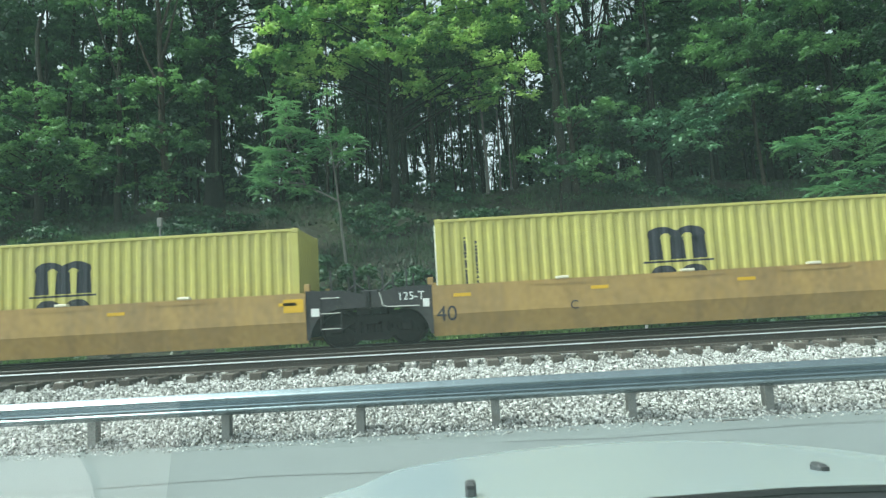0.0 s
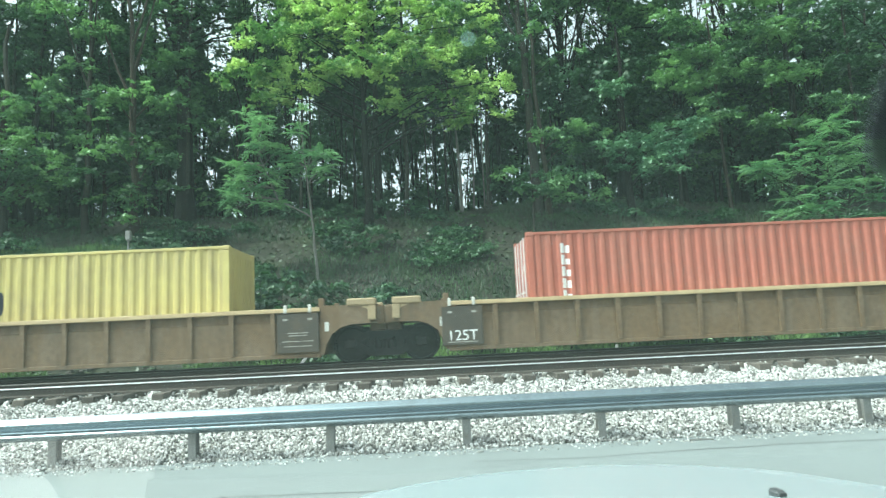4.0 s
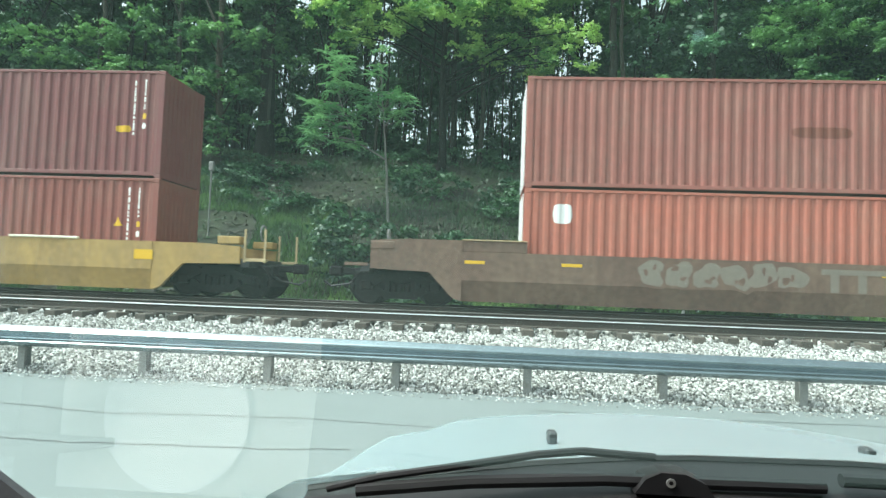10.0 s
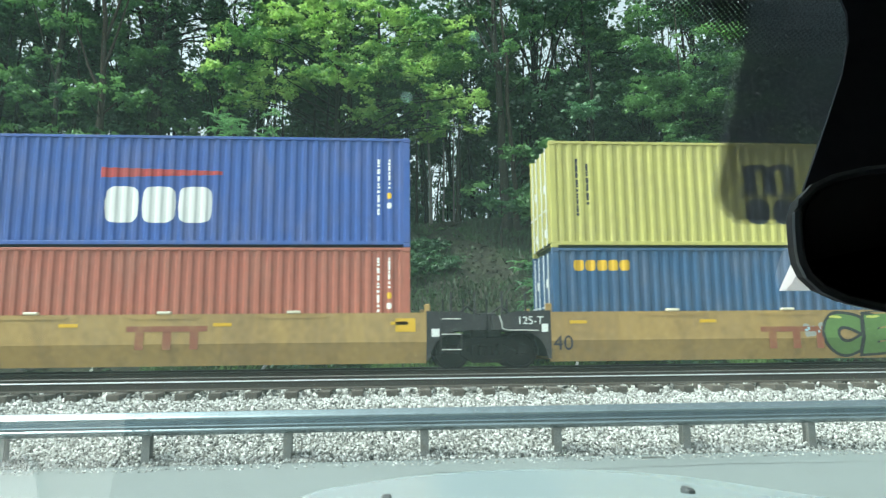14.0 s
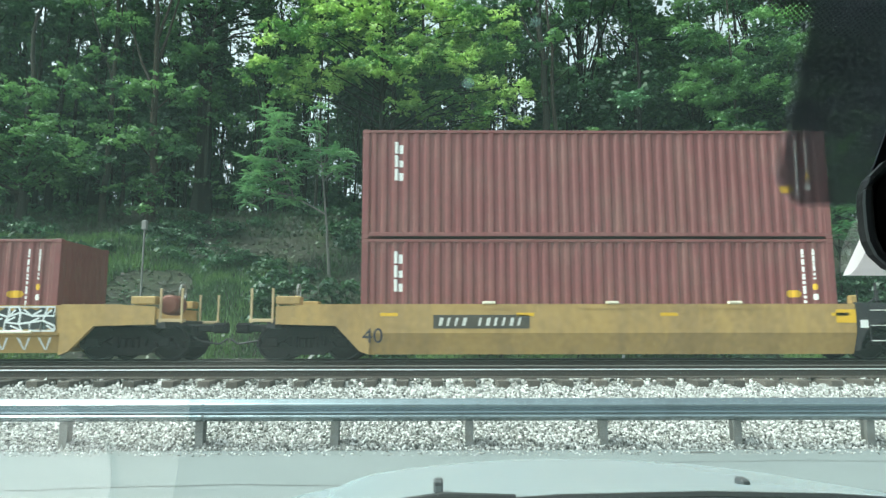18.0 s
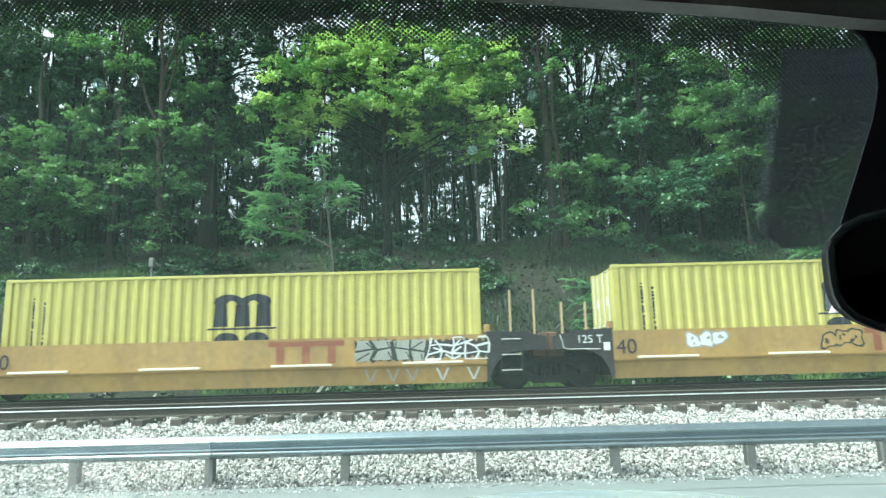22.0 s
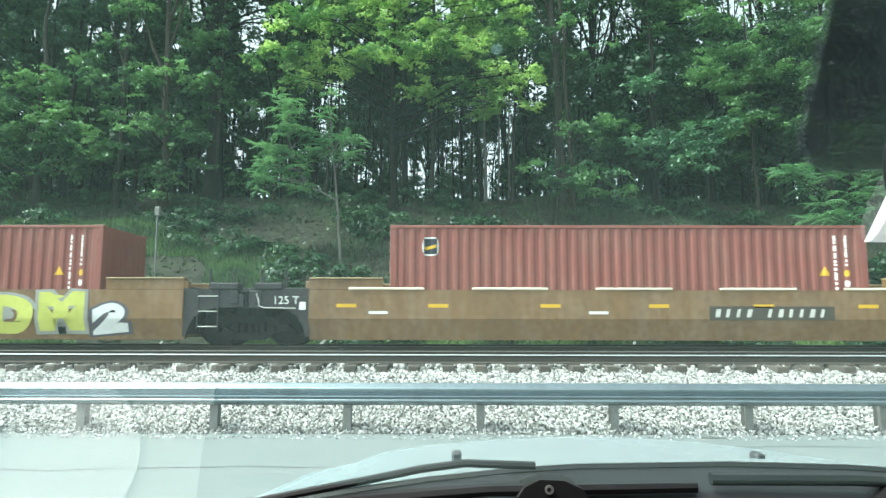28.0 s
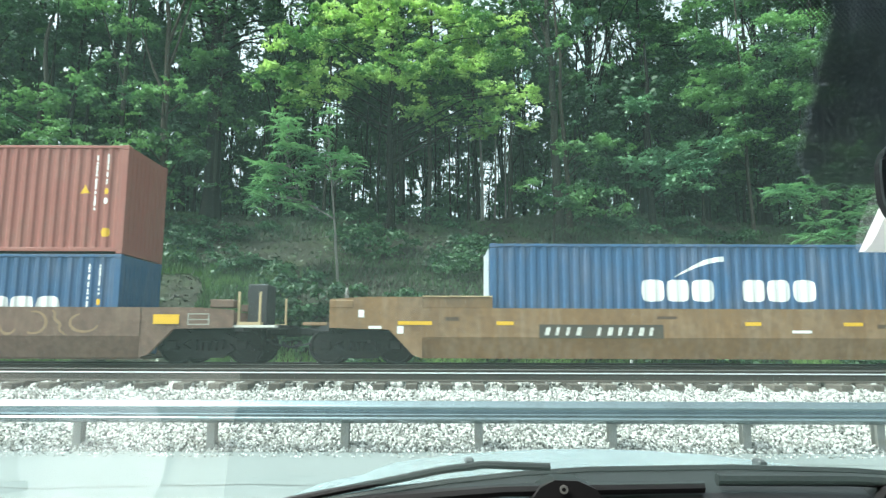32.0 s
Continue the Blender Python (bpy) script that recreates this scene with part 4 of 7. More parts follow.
feathery(15.4, 24.8, [([(15.5, 24.8, 5.4), (16.1, 24.7, 8.8)], whorls[:10]), ([(14.4, 24.6, 6.3), (13.2, 24.6, 7.2)], whorls[10:16] + whorls[22:24]), ([(16.8, 24.6, 6.4), (18.2, 24.6, 7.4)], whorls[16:22] + whorls[24:]), ([(15.8, 24.5, 5.2), (16.2, 24.4, 5.8)], low_whorls)], 0.85, 0.045, "sumac with long spreading green fronds", 32, "sumac", "shrub", LEAF_BLUE, 8, 9, BARK_GREY)
feathery(5.6, 22.6, [([(5.5, 22.6, 2.8), (5.2, 22.6, 4.5)], [(5.2 + spread.uniform(-0.7, 0.6), 22.6 + spread.uniform(-0.4, 0.4), 2.6 + 2.0 * spread.uniform()) for _ in range(18)])], 0.48, 0.035, "young leafy sapling at the foot of the bank", 33, "sapling", "shrub", LEAF_BLUE, 7, 7)
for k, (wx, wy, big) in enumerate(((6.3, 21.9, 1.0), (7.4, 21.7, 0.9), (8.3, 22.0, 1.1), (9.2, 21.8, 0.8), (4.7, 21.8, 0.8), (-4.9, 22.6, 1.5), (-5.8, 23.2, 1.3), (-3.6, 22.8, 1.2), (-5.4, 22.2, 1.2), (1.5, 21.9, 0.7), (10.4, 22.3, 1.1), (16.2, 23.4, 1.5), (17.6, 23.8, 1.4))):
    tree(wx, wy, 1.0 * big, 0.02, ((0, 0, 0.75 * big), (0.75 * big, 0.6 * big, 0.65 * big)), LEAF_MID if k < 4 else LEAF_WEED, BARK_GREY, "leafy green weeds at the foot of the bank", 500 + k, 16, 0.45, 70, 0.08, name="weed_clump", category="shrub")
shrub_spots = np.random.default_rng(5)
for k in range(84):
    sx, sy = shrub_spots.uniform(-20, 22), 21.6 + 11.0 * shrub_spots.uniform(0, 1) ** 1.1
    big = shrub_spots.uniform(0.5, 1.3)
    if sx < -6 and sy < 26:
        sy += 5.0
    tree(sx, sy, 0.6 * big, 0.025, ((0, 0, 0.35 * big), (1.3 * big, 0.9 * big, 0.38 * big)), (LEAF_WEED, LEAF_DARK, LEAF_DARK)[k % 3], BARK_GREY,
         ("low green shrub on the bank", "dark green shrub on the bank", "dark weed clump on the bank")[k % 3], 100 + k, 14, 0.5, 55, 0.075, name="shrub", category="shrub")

# Lower trees that fill the woods' edge between the tall ones.
low = np.random.default_rng(17)
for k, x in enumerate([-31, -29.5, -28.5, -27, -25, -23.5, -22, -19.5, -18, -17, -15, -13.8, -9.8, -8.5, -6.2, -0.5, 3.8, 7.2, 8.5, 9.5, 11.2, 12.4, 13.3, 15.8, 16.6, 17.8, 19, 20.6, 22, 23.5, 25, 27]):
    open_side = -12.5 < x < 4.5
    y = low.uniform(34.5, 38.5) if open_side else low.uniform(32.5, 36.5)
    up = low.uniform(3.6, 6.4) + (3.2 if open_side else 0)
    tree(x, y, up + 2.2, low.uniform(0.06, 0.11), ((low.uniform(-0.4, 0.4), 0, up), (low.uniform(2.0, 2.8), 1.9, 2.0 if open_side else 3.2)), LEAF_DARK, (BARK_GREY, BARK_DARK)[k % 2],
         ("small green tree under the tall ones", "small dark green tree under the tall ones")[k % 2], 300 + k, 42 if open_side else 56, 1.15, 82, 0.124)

# Trees further back: trunks against the sky, crowns closing the view.
back = np.random.default_rng(9)
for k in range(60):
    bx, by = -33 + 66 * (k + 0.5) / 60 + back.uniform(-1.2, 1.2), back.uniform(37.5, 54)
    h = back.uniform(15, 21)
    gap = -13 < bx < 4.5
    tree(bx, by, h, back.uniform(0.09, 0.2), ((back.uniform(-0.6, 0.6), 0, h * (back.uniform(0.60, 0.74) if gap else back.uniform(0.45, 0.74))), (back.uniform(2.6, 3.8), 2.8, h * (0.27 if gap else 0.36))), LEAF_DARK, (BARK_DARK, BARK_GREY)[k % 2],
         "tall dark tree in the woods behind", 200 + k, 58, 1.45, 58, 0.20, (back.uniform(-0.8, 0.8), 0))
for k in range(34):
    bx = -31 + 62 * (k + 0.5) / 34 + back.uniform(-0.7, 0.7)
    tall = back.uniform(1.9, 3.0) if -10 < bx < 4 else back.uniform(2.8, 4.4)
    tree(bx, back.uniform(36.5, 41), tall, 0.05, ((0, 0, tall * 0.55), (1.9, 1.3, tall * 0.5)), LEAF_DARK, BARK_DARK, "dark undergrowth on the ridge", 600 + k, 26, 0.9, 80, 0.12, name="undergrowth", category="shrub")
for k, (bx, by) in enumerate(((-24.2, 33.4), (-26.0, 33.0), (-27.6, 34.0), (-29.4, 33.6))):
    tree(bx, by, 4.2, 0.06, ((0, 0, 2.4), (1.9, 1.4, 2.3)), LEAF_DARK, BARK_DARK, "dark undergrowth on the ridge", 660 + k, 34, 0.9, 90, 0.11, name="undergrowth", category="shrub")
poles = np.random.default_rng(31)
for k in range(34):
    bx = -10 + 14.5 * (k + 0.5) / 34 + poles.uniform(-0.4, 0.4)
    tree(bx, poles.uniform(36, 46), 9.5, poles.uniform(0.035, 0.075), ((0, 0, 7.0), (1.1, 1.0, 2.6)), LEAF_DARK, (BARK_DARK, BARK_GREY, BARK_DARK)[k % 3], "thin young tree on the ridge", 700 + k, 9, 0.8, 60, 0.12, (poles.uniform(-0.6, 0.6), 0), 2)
far = np.random.default_rng(29)
for k in range(26):
    bx, by = -46 + 92 * (k + 0.5) / 26 + far.uniform(-1.5, 1.5), far.uniform(56, 66)
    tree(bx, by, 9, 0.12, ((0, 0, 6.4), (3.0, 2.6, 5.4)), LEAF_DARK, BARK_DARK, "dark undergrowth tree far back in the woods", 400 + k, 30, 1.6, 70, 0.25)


def grass(x0, x1, y0, y1, n, mat, label):
    rng = np.random.default_rng(21)
    y = y0 + (y1 - y0) * rng.uniform(0, 1, n) ** 1.2
    x = rng.uniform(x0, x1, n)
    keep = np.array([noise.noise((a * 0.35, b * 0.35, 7.7)) > -0.22 for a, b in zip(x, y)])
    x, y = x[keep], y[keep]
    z = np.array([bank(a, b) for a, b in zip(x, y)])
    h = rng.uniform(0.08, 0.34, len(x))
    a = rng.uniform(0, math.tau, len(x))
    wide = 0.5 * rng.uniform(0.02, 0.05, len(x))
    base = np.stack([x, y, z - 0.02], 1)
    side = np.stack([np.cos(a) * wide, np.sin(a) * wide, 0 * a], 1)
    lean = np.stack([rng.normal(size=len(x)) * 0.35 * h, rng.normal(size=len(x)) * 0.35 * h, h], 1)
    return tagged(new("grass", quads("grass", np.stack([base - side, base + side, base + lean + side * 0.3, base + lean - side * 0.3], 1), mat)), label, "grass", kind="stuff")


grass(-5.5, 26, 20.4, 22.8, 36000, GRASS, "rough bright green grass beside the far track")
grass(-24, -5.5, 20.4, 28.5, 64000, BANK_GRASS, "rough green grass on the open bank")
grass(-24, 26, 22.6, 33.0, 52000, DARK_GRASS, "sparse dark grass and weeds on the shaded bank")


def litter():
    """Fallen and creeping leaves on the bank."""
    rng = np.random.default_rng(23)
    n = 26000
    x, y = rng.uniform(-24, 26, n), rng.uniform(21.2, 37, n)
    z = np.array([bank(a, b) for a, b in zip(x, y)]) + rng.uniform(0.01, 0.10, n)
    nm = np.array([0, -0.3, 1.0]) + rng.normal(size=(n, 3)) * 0.4
    return tagged(new("leaf_litter", quads("leaf_litter", leaves(np.stack([x, y, z], 1), nm, 0.09, rng), LITTER)), "brown and green leaf litter and creepers on the bank", "leaves", kind="stuff")


litter()


# ---- the freight train ----
LONG, WIDE = 12.192, 2.438
PITCH, DEPTH = 0.278, 0.040
FLOOR_Z = 1.46
train = []          # (thing, place along the train)


def corrugation(x):
    """How far the wall lies inside its outer plane at x."""
    u = ((x + 50 * PITCH) % PITCH) / PITCH
    if u < 0.30:
        return 0.0
    if u < 0.48:
        return DEPTH * (u - 0.30) / 0.18
    if u < 0.82:
        return DEPTH
    return DEPTH * (1 - (u - 0.82) / 0.18)


def breaks(x0, x1):
    xs, k = [x0], math.floor((x0 + 50 * PITCH) / PITCH) - 50
    while k * PITCH < x1:
        xs += [k * PITCH + f * PITCH for f in (0.0, 0.30, 0.48, 0.82) if x0 < k * PITCH + f * PITCH < x1]
        k += 1
    return xs + [x1]


def wall_sheet(x0, x1, z0, z1, y, inward):
    b = Build()
    xs = breaks(x0, x1)
    for i, x in enumerate(xs):
        yy = y + inward * corrugation(x)
        b.v += [(x, yy, z0), (x, yy, z1), (x, yy + inward * 0.004, z0), (x, yy + inward * 0.004, z1)]
        if i:
            k = 4 * i
            b.f += [(k - 4, k, k + 1, k - 3), (k - 2, k - 1, k + 3, k + 2)]
    return b


def mark(shape, x0, x1, step=0.05, y=-1.207):
    """Paint that lies on the corrugated wall. shape(x): the painted heights (z0, z1) there."""
    b = Build()
    xs = sorted(set([round(v, 4) for v in breaks(x0, x1)] + [round(x0 + step * i, 4) for i in range(int((x1 - x0) / step) + 1)] + [round(x1, 4)]))
    for a, c in zip(xs, xs[1:]):
        if c - a < 1e-3:
            continue
        ya, yc = y + corrugation(a) - 0.004, y + corrugation(c) - 0.004
        for (p, q), (r, s) in zip(shape(a + 1e-4), shape(c - 1e-4)):
            if max(q - p, s - r) > 0.004:
                b.poly([(a, ya, p), (c, yc, r), (c, yc, s), (a, ya, q)])
    return b


def rounded(x, c, half, z0, z1, power=3.0):
    """Heights of a soft-cornered block at x."""
    u = abs(x - c) / half
    if u >= 1:
        m = (z0 + z1) / 2
        return (m, m)
    k = (1 - u ** power) ** (1 / power)
    m, h = (z0 + z1) / 2, (z1 - z0) / 2
    return (m - h * k, m + h * k)


_shared = {}


def shared(key, make):
    if key not in _shared:
        _shared[key] = make()
    return _shared[key]


def arch_logo(c, dz=0.0):
    """Three thick uprights under a rounded top, a thin line, two rings below."""
    def upright(x):
        out = []
        for cx in (-0.55, 0.0, 0.55):
            out.append((1.24, 1.80) if abs(x - cx) < 0.175 else (1.24, 1.24))
        crown = 2.07 - 0.85 * (abs(x) - 0.36) ** 2
        under = 1.90 - 3.2 * (abs(abs(x) - 0.275) / 0.55) ** 2.6
        out.append((min(under, crown - 0.02) if abs(x) < 0.56 else 1.78, crown) if abs(x) < 0.725 else (1.86, 1.86))
        out.append((1.16, 1.21))
        for cx in (-0.38, 0.38):
            out.append(rounded(x, cx, 0.34, 0.40, 1.09, 2.6))
            out.append(rounded(x, cx, 0.12, 0.74, 0.745, 2.6))
        return [(p + dz, q + dz) for p, q in out]
    c.append(part("logo_shape", mark(upright, -0.88, 0.88, 0.03), DARK_MARK, c[0], "dark blue emblem of bars and rings"))


def blobs(c, places, mat, label, step=0.03, name="logo_shape"):
    """places: soft-cornered blocks (middle x, half width, z0, z1)."""
    b = Build()
    for cx, half, z0, z1 in places:
        k = mark(lambda x: [rounded(x, cx, half, z0, z1, 4.0)], cx - half, cx + half, step)
        n = len(b.v)
        b.v += k.v
        b.f += [tuple(n + i for i in f) for f in k.f]
    part(name, b, mat, c[0], label)


def strokes(c, places, mat, label, name="marking"):
    """places: plain upright bars (middle x, half width, z0, z1)."""
    b = Build()
    for cx, half, z0, z1 in places:
        k = mark(lambda x: [(z0, z1)], cx - half, cx + half)
        n = len(b.v)
        b.v += k.v
        b.f += [tuple(n + i for i in f) for f in k.f]
    part(name, b, mat, c[0], label)


def dashes(c, x, z0, z1, mat, size=0.07, wide=0.055, name="marking"):
    rng, z, places = random.Random(int(100 * (x + 9) + 10 * z1)), z0, []
    while z < z1 - 0.03:
        long = rng.choice((0.05, 0.07, 0.07, 0.14, 0.2))
        places.append((x, wide * rng.uniform(0.7, 1.0), z, min(z1, z + long)))
        z += long + rng.choice((0.015, 0.02, 0.05))
    strokes(c, places, mat, "column of small painted marks", name)


def maker_square(c, high):
    blobs(c, [(-5.06, 0.21, high - 0.80, high - 0.32)], WHITE_MARK, "white-edged square emblem", 0.05)
    b = mark(lambda x: [(high - 0.76, high - 0.36)], -5.23, -4.89, 0.05, -1.211)
    part("logo_shape", b, DARK_MARK, c[0], "dark blue square emblem")
    b = mark(lambda x: [(high - 0.66 + 0.25 * (x + 5.2), high - 0.58 + 0.25 * (x + 5.2))], -5.2, -4.92, 0.05, -1.215)
    part("logo_shape", b, YELLOW_MARK, c[0], "yellow slash in the emblem")


def right_marks(c, high, warn=True):
    dashes(c, 5.28, high - 1.75, high - 0.25, WHITE_MARK, 0.075, 0.038)
    dashes(c, 5.56, high - 1.05, high - 0.25, WHITE_MARK, 0.075, 0.032)
    blobs(c, [(5.56, 0.06, high - 1.32, high - 1.16)], YELLOW_MARK, "small yellow sticker", 0.05, "sticker")
    blobs(c, [(5.56, 0.06, high - 1.58, high - 1.42)], WHITE_MARK, "small white sticker", 0.05, "sticker")
    if warn:
        b = mark(lambda x: [(high - 1.30, high - 1.30 + 0.24 * max(0.02, 1 - abs(x - 5.0) / 0.13))], 4.87, 5.13, 0.03)
        part("warning_triangle", b, YELLOW_MARK, c[0], "yellow warning triangle")


def container(place, z0, colour, high, decor, label, group="containers on the train"):
    """place: its left end along the train; z0: its underside."""
    mat = PAINT[colour]
    t = thing("shipping_container", label, "shipping container", group)
    hl, hw = LONG / 2, WIDE / 2
    post = shared(("post", colour, high), lambda: Build().box(-0.085, 0.085, -0.07, 0.07, 0.12, high - 0.12, 0.012).mesh("corner_post", mat))
    cast = shared(("cast", colour), lambda: Build().box(-0.089, 0.089, -0.081, 0.081, 0, 0.118, 0.014).mesh("corner_casting", mat))
    for sx in (-1, 1):
        for sy in (-1, 1):
            part("corner_post", post, mat, t, at=pose(sx * (hl - 0.089), sy * (hw - 0.072), 0))
            for z in (0, high - 0.118):
                part("corner_casting", cast, mat, t, at=pose(sx * (hl - 0.089), sy * (hw - 0.081), z))
    for sy in (-1, 1):
        part("top_side_rail", shared(("rail", colour, high, sy), lambda: Build().box(-hl + 0.17, hl - 0.17, sy * hw, sy * (hw - 0.06), high - 0.085, high - 0.012, 0.008).mesh("top_side_rail", mat)), mat, t)
        part("bottom_side_rail", shared(("sill", colour, sy), lambda: Build().box(-hl + 0.17, hl - 0.17, sy * hw, sy * (hw - 0.06), 0.065, 0.165, 0.01).mesh("bottom_side_rail", mat)), mat, t)
        part("side_wall", shared(("wall", colour, high, sy), lambda: wall_sheet(-hl + 0.17, hl - 0.17, 0.16, high - 0.08, sy * 1.207, -sy).mesh("side_wall", mat)), mat, t)
    part("roof", shared(("roof", colour, high), lambda: Build().box(-hl + 0.1, hl - 0.1, -hw + 0.05, hw - 0.05, high - 0.05, high - 0.02).mesh("roof", mat)), mat, t)
    part("floor", shared(("floor", colour), lambda: Build().box(-hl + 0.1, hl - 0.1, -hw + 0.06, hw - 0.06, 0.10, 0.15).mesh("floor", mat)), mat, t)

    def front():
        b = Build()
        b.box(hl - 0.06, hl - 0.02, -hw + 0.14, hw - 0.14, 0.02, high - 0.02)
        for i in range(8):
            y = -0.94 + i * 0.25
            b.box(hl - 0.02, hl - 0.004, y, y + 0.13, 0.2, high - 0.2)
        return b.mesh("front_wall", mat)

    part("front_wall", shared(("front", colour, high), front), mat, t)
    for sy in (-1, 1):
        door = part("door", shared(("door", colour, high, sy), lambda: Build().box(-hl + 0.015, -hl + 0.06, min(sy * 0.006, sy * (hw - 0.15)), max(sy * 0.006, sy * (hw - 0.15)), 0.15, high - 0.12, 0.008).mesh("door", mat)), mat, t)
        for y in (0.28, 0.80):
            part("lock_rod", shared(("rod", high, sy * y), lambda: Build().tube([(-hl - 0.015, sy * y, 0.1), (-hl - 0.015, sy * y, high - 0.1)], 0.019, 8).mesh("lock_rod", ROD)), ROD, door, "galvanized lock rod")
            part("handle", shared(("handle", sy * y), lambda: Build().box(-hl - 0.04, -hl - 0.01, sy * y - 0.02, sy * y + 0.3, 1.05, 1.09, 0.006).mesh("handle", ROD)), ROD, door, "galvanized handle")
        for i in range(3):
            part("placard", Build().box(-hl + 0.008, -hl + 0.0145, sy * 0.55 - 0.12, sy * 0.55 + 0.12, 0.35 + 0.62 * i, 0.58 + 0.62 * i), WHITE_MARK, door, "pale door placard") if (i + sy) % 2 else None
    c = [t]
    for d in decor:
        d(c)
    train.append((t, place + hl, z0))
    return t


HC, STD = 2.896, 2.591


def yellow_marks(c, high=STD):
    up = high - STD
    arch_logo(c, 0.8 * up)
    dashes(c, -5.35, 0.55 + up, 2.10 + up, DARK_MARK, 0.085, 0.035)
    dashes(c, -5.07, 0.85 + up, 2.02 + up, DARK_MARK, 0.085, 0.035)


def stacked(c, high, n=3, x=-5.15, size=0.36, z=None):
    top = high - 0.30 if z is None else z
    for i in range(n):
        zz = top - (i + 1) * size
        strokes(c, [(x - 0.06, 0.045, zz + 0.02, zz + size * 0.92), (x + 0.06, 0.05, zz + 0.02, zz + size * (0.7, 0.55, 0.62)[i % 3])], WHITE_MARK, "white painted bars", "logo_shape")


def red_std(c):
    maker_square(c, STD), right_marks(c, STD)


def tex_std(c):
    stacked(c, STD), right_marks(c, STD, False)
    blobs(c, [(5.0, 0.2, 1.08, 1.26)], YELLOW_MARK, "yellow caution label", 0.05, "sticker")


def tex_hc(c):
    stacked(c, HC), right_marks(c, HC, False)
    blobs(c, [(5.0, 0.2, 1.22, 1.40)], YELLOW_MARK, "yellow caution label", 0.05, "sticker")


def wide_letters(c, x0, x1, z0, z1, n, mat, gap=0.12, skip=()):
    w = (x1 - x0) / n
    blobs(c, [(x0 + (i + 0.5) * w, w * (0.5 - gap / 2), z0, z1) for i in range(n) if i not in skip], mat, "row of painted blocks")


def swoosh(c):
    part("logo_shape", mark(lambda x: [(1.72 + 0.42 * math.sin(1.45 * min(1, max(0, (x + 1.35) / 1.3))), 1.74 + 0.42 * math.sin(1.45 * min(1, max(0, (x + 1.35) / 1.3))) + 0.11 * min(1, max(0, (x + 1.35) / 0.8)))], -1.35, -0.05, 0.04),
         WHITE_MARK, c[0], "white curved stroke")


def cma(c):
    wide_letters(c, -2.25, 2.28, 1.10, 1.66, 7, WHITE_MARK, 0.1, (3,)), swoosh(c), right_marks(c, STD, False)


def apl(c):
    wide_letters(c, -1.6, 1.1, 0.62, 1.55, 3, WHITE_MARK, 0.08)
    part("logo_shape", mark(lambda x: [(1.78 + 0.06 * (x + 1.7) * 0.5, 2.04 - 0.05 * (x + 1.7) * 0.5)], -1.7, 1.3, 0.05), PAINT["bright_red"], c[0], "red pointed stroke")
    right_marks(c, STD, False)


C = container
C(-0.42, FLOOR_Z, "yellow", STD, [yellow_marks], "yellow corrugated container with a dark blue emblem")
C(-16.10, FLOOR_Z, "yellow", STD, [yellow_marks], "yellow corrugated container with a dark blue emblem")
C(-37.92, FLOOR_Z, "orange_red", STD, [lambda c: (stacked(c, STD, 6, -5.12, 0.30), right_marks(c, STD, False))], "orange-red corrugated container in a dusty brown well wagon")
C(-57.66, FLOOR_Z, "old_yellow", STD, [lambda c: (blobs(c, [(-0.35, 0.14, 1.06, 1.66), (0.0, 0.14, 1.06, 1.66), (0.35, 0.14, 1.06, 1.66)], DARK_MARK, "worn dark blue bars"), dashes(c, -5.35, 0.9, 2.1, DARK_MARK), dashes(c, -5.05, 0.9, 1.9, DARK_MARK))], "faded yellow container with rust stains and worn dark bars")
C(-77.26, FLOOR_Z, "rust_red", STD, [red_std], "rust-red corrugated container with a small square emblem")
C(-100.95, FLOOR_Z, "orange_red", STD, [lambda c: (blobs(c, [(-5.12, 0.24, 1.7, 2.2)], WHITE_MARK, "white square notice", 0.05, "sticker"), right_marks(c, STD, False))], "orange-red corrugated container, lower of two stacked")
C(-100.95, FLOOR_Z + STD, "brown", HC, [lambda c: (blobs(c, [(1.2, 0.72, 1.42, 1.70)], PATCH_RED, "patch of darker red overpaint", 0.05, "paint_patch"), right_marks(c, HC), blobs(c, [(5.6, 0.11, 0.45, 0.68)], YELLOW_MARK, "yellow label", 0.05, "sticker"))], "faded brown corrugated container stacked on an orange-red one")
C(-122.77, FLOOR_Z, "rust_red", STD, [red_std], "rust-red corrugated container, lower of two stacked")
C(-122.77, FLOOR_Z + STD, "maroon", HC, [tex_hc], "maroon corrugated container stacked on a rust-red one")
C(-138.47, FLOOR_Z, "navy", STD, [lambda c: (wide_letters(c, -5.55, -4.0, 1.98, 2.26, 5, YELLOW_MARK, 0.1), right_marks(c, STD))], "dark blue corrugated container, lower of two stacked")
C(-138.47, FLOOR_Z + STD, "yellow", HC, [lambda c: yellow_marks(c, HC)], "yellow container with dark emblem, stacked on a blue one")
C(-154.36, FLOOR_Z, "orange_red", STD, [lambda c: (blobs(c, [(-5.2, 0.22, 1.7, 2.2)], WHITE_MARK, "white square notice", 0.05, "sticker"), right_marks(c, STD, False))], "orange-red container, lower of two stacked")
C(-154.36, FLOOR_Z + STD, "blue", HC, [apl], "bright blue container with white blocks, stacked on an orange-red one")
C(-170.12, FLOOR_Z, "rust_red", STD, [red_std], "rust-red container with a square emblem, lower of two stacked")
C(-170.12, FLOOR_Z + STD, "yellow", HC, [lambda c: yellow_marks(c, HC)], "yellow container with a dark blue emblem, stacked on a rust-red one")
C(-185.77, FLOOR_Z, "maroon", STD, [tex_std], "maroon corrugated container, lower of two alike")
C(-185.77, FLOOR_Z + STD, "maroon", HC, [tex_hc], "maroon corrugated container, upper of two alike")
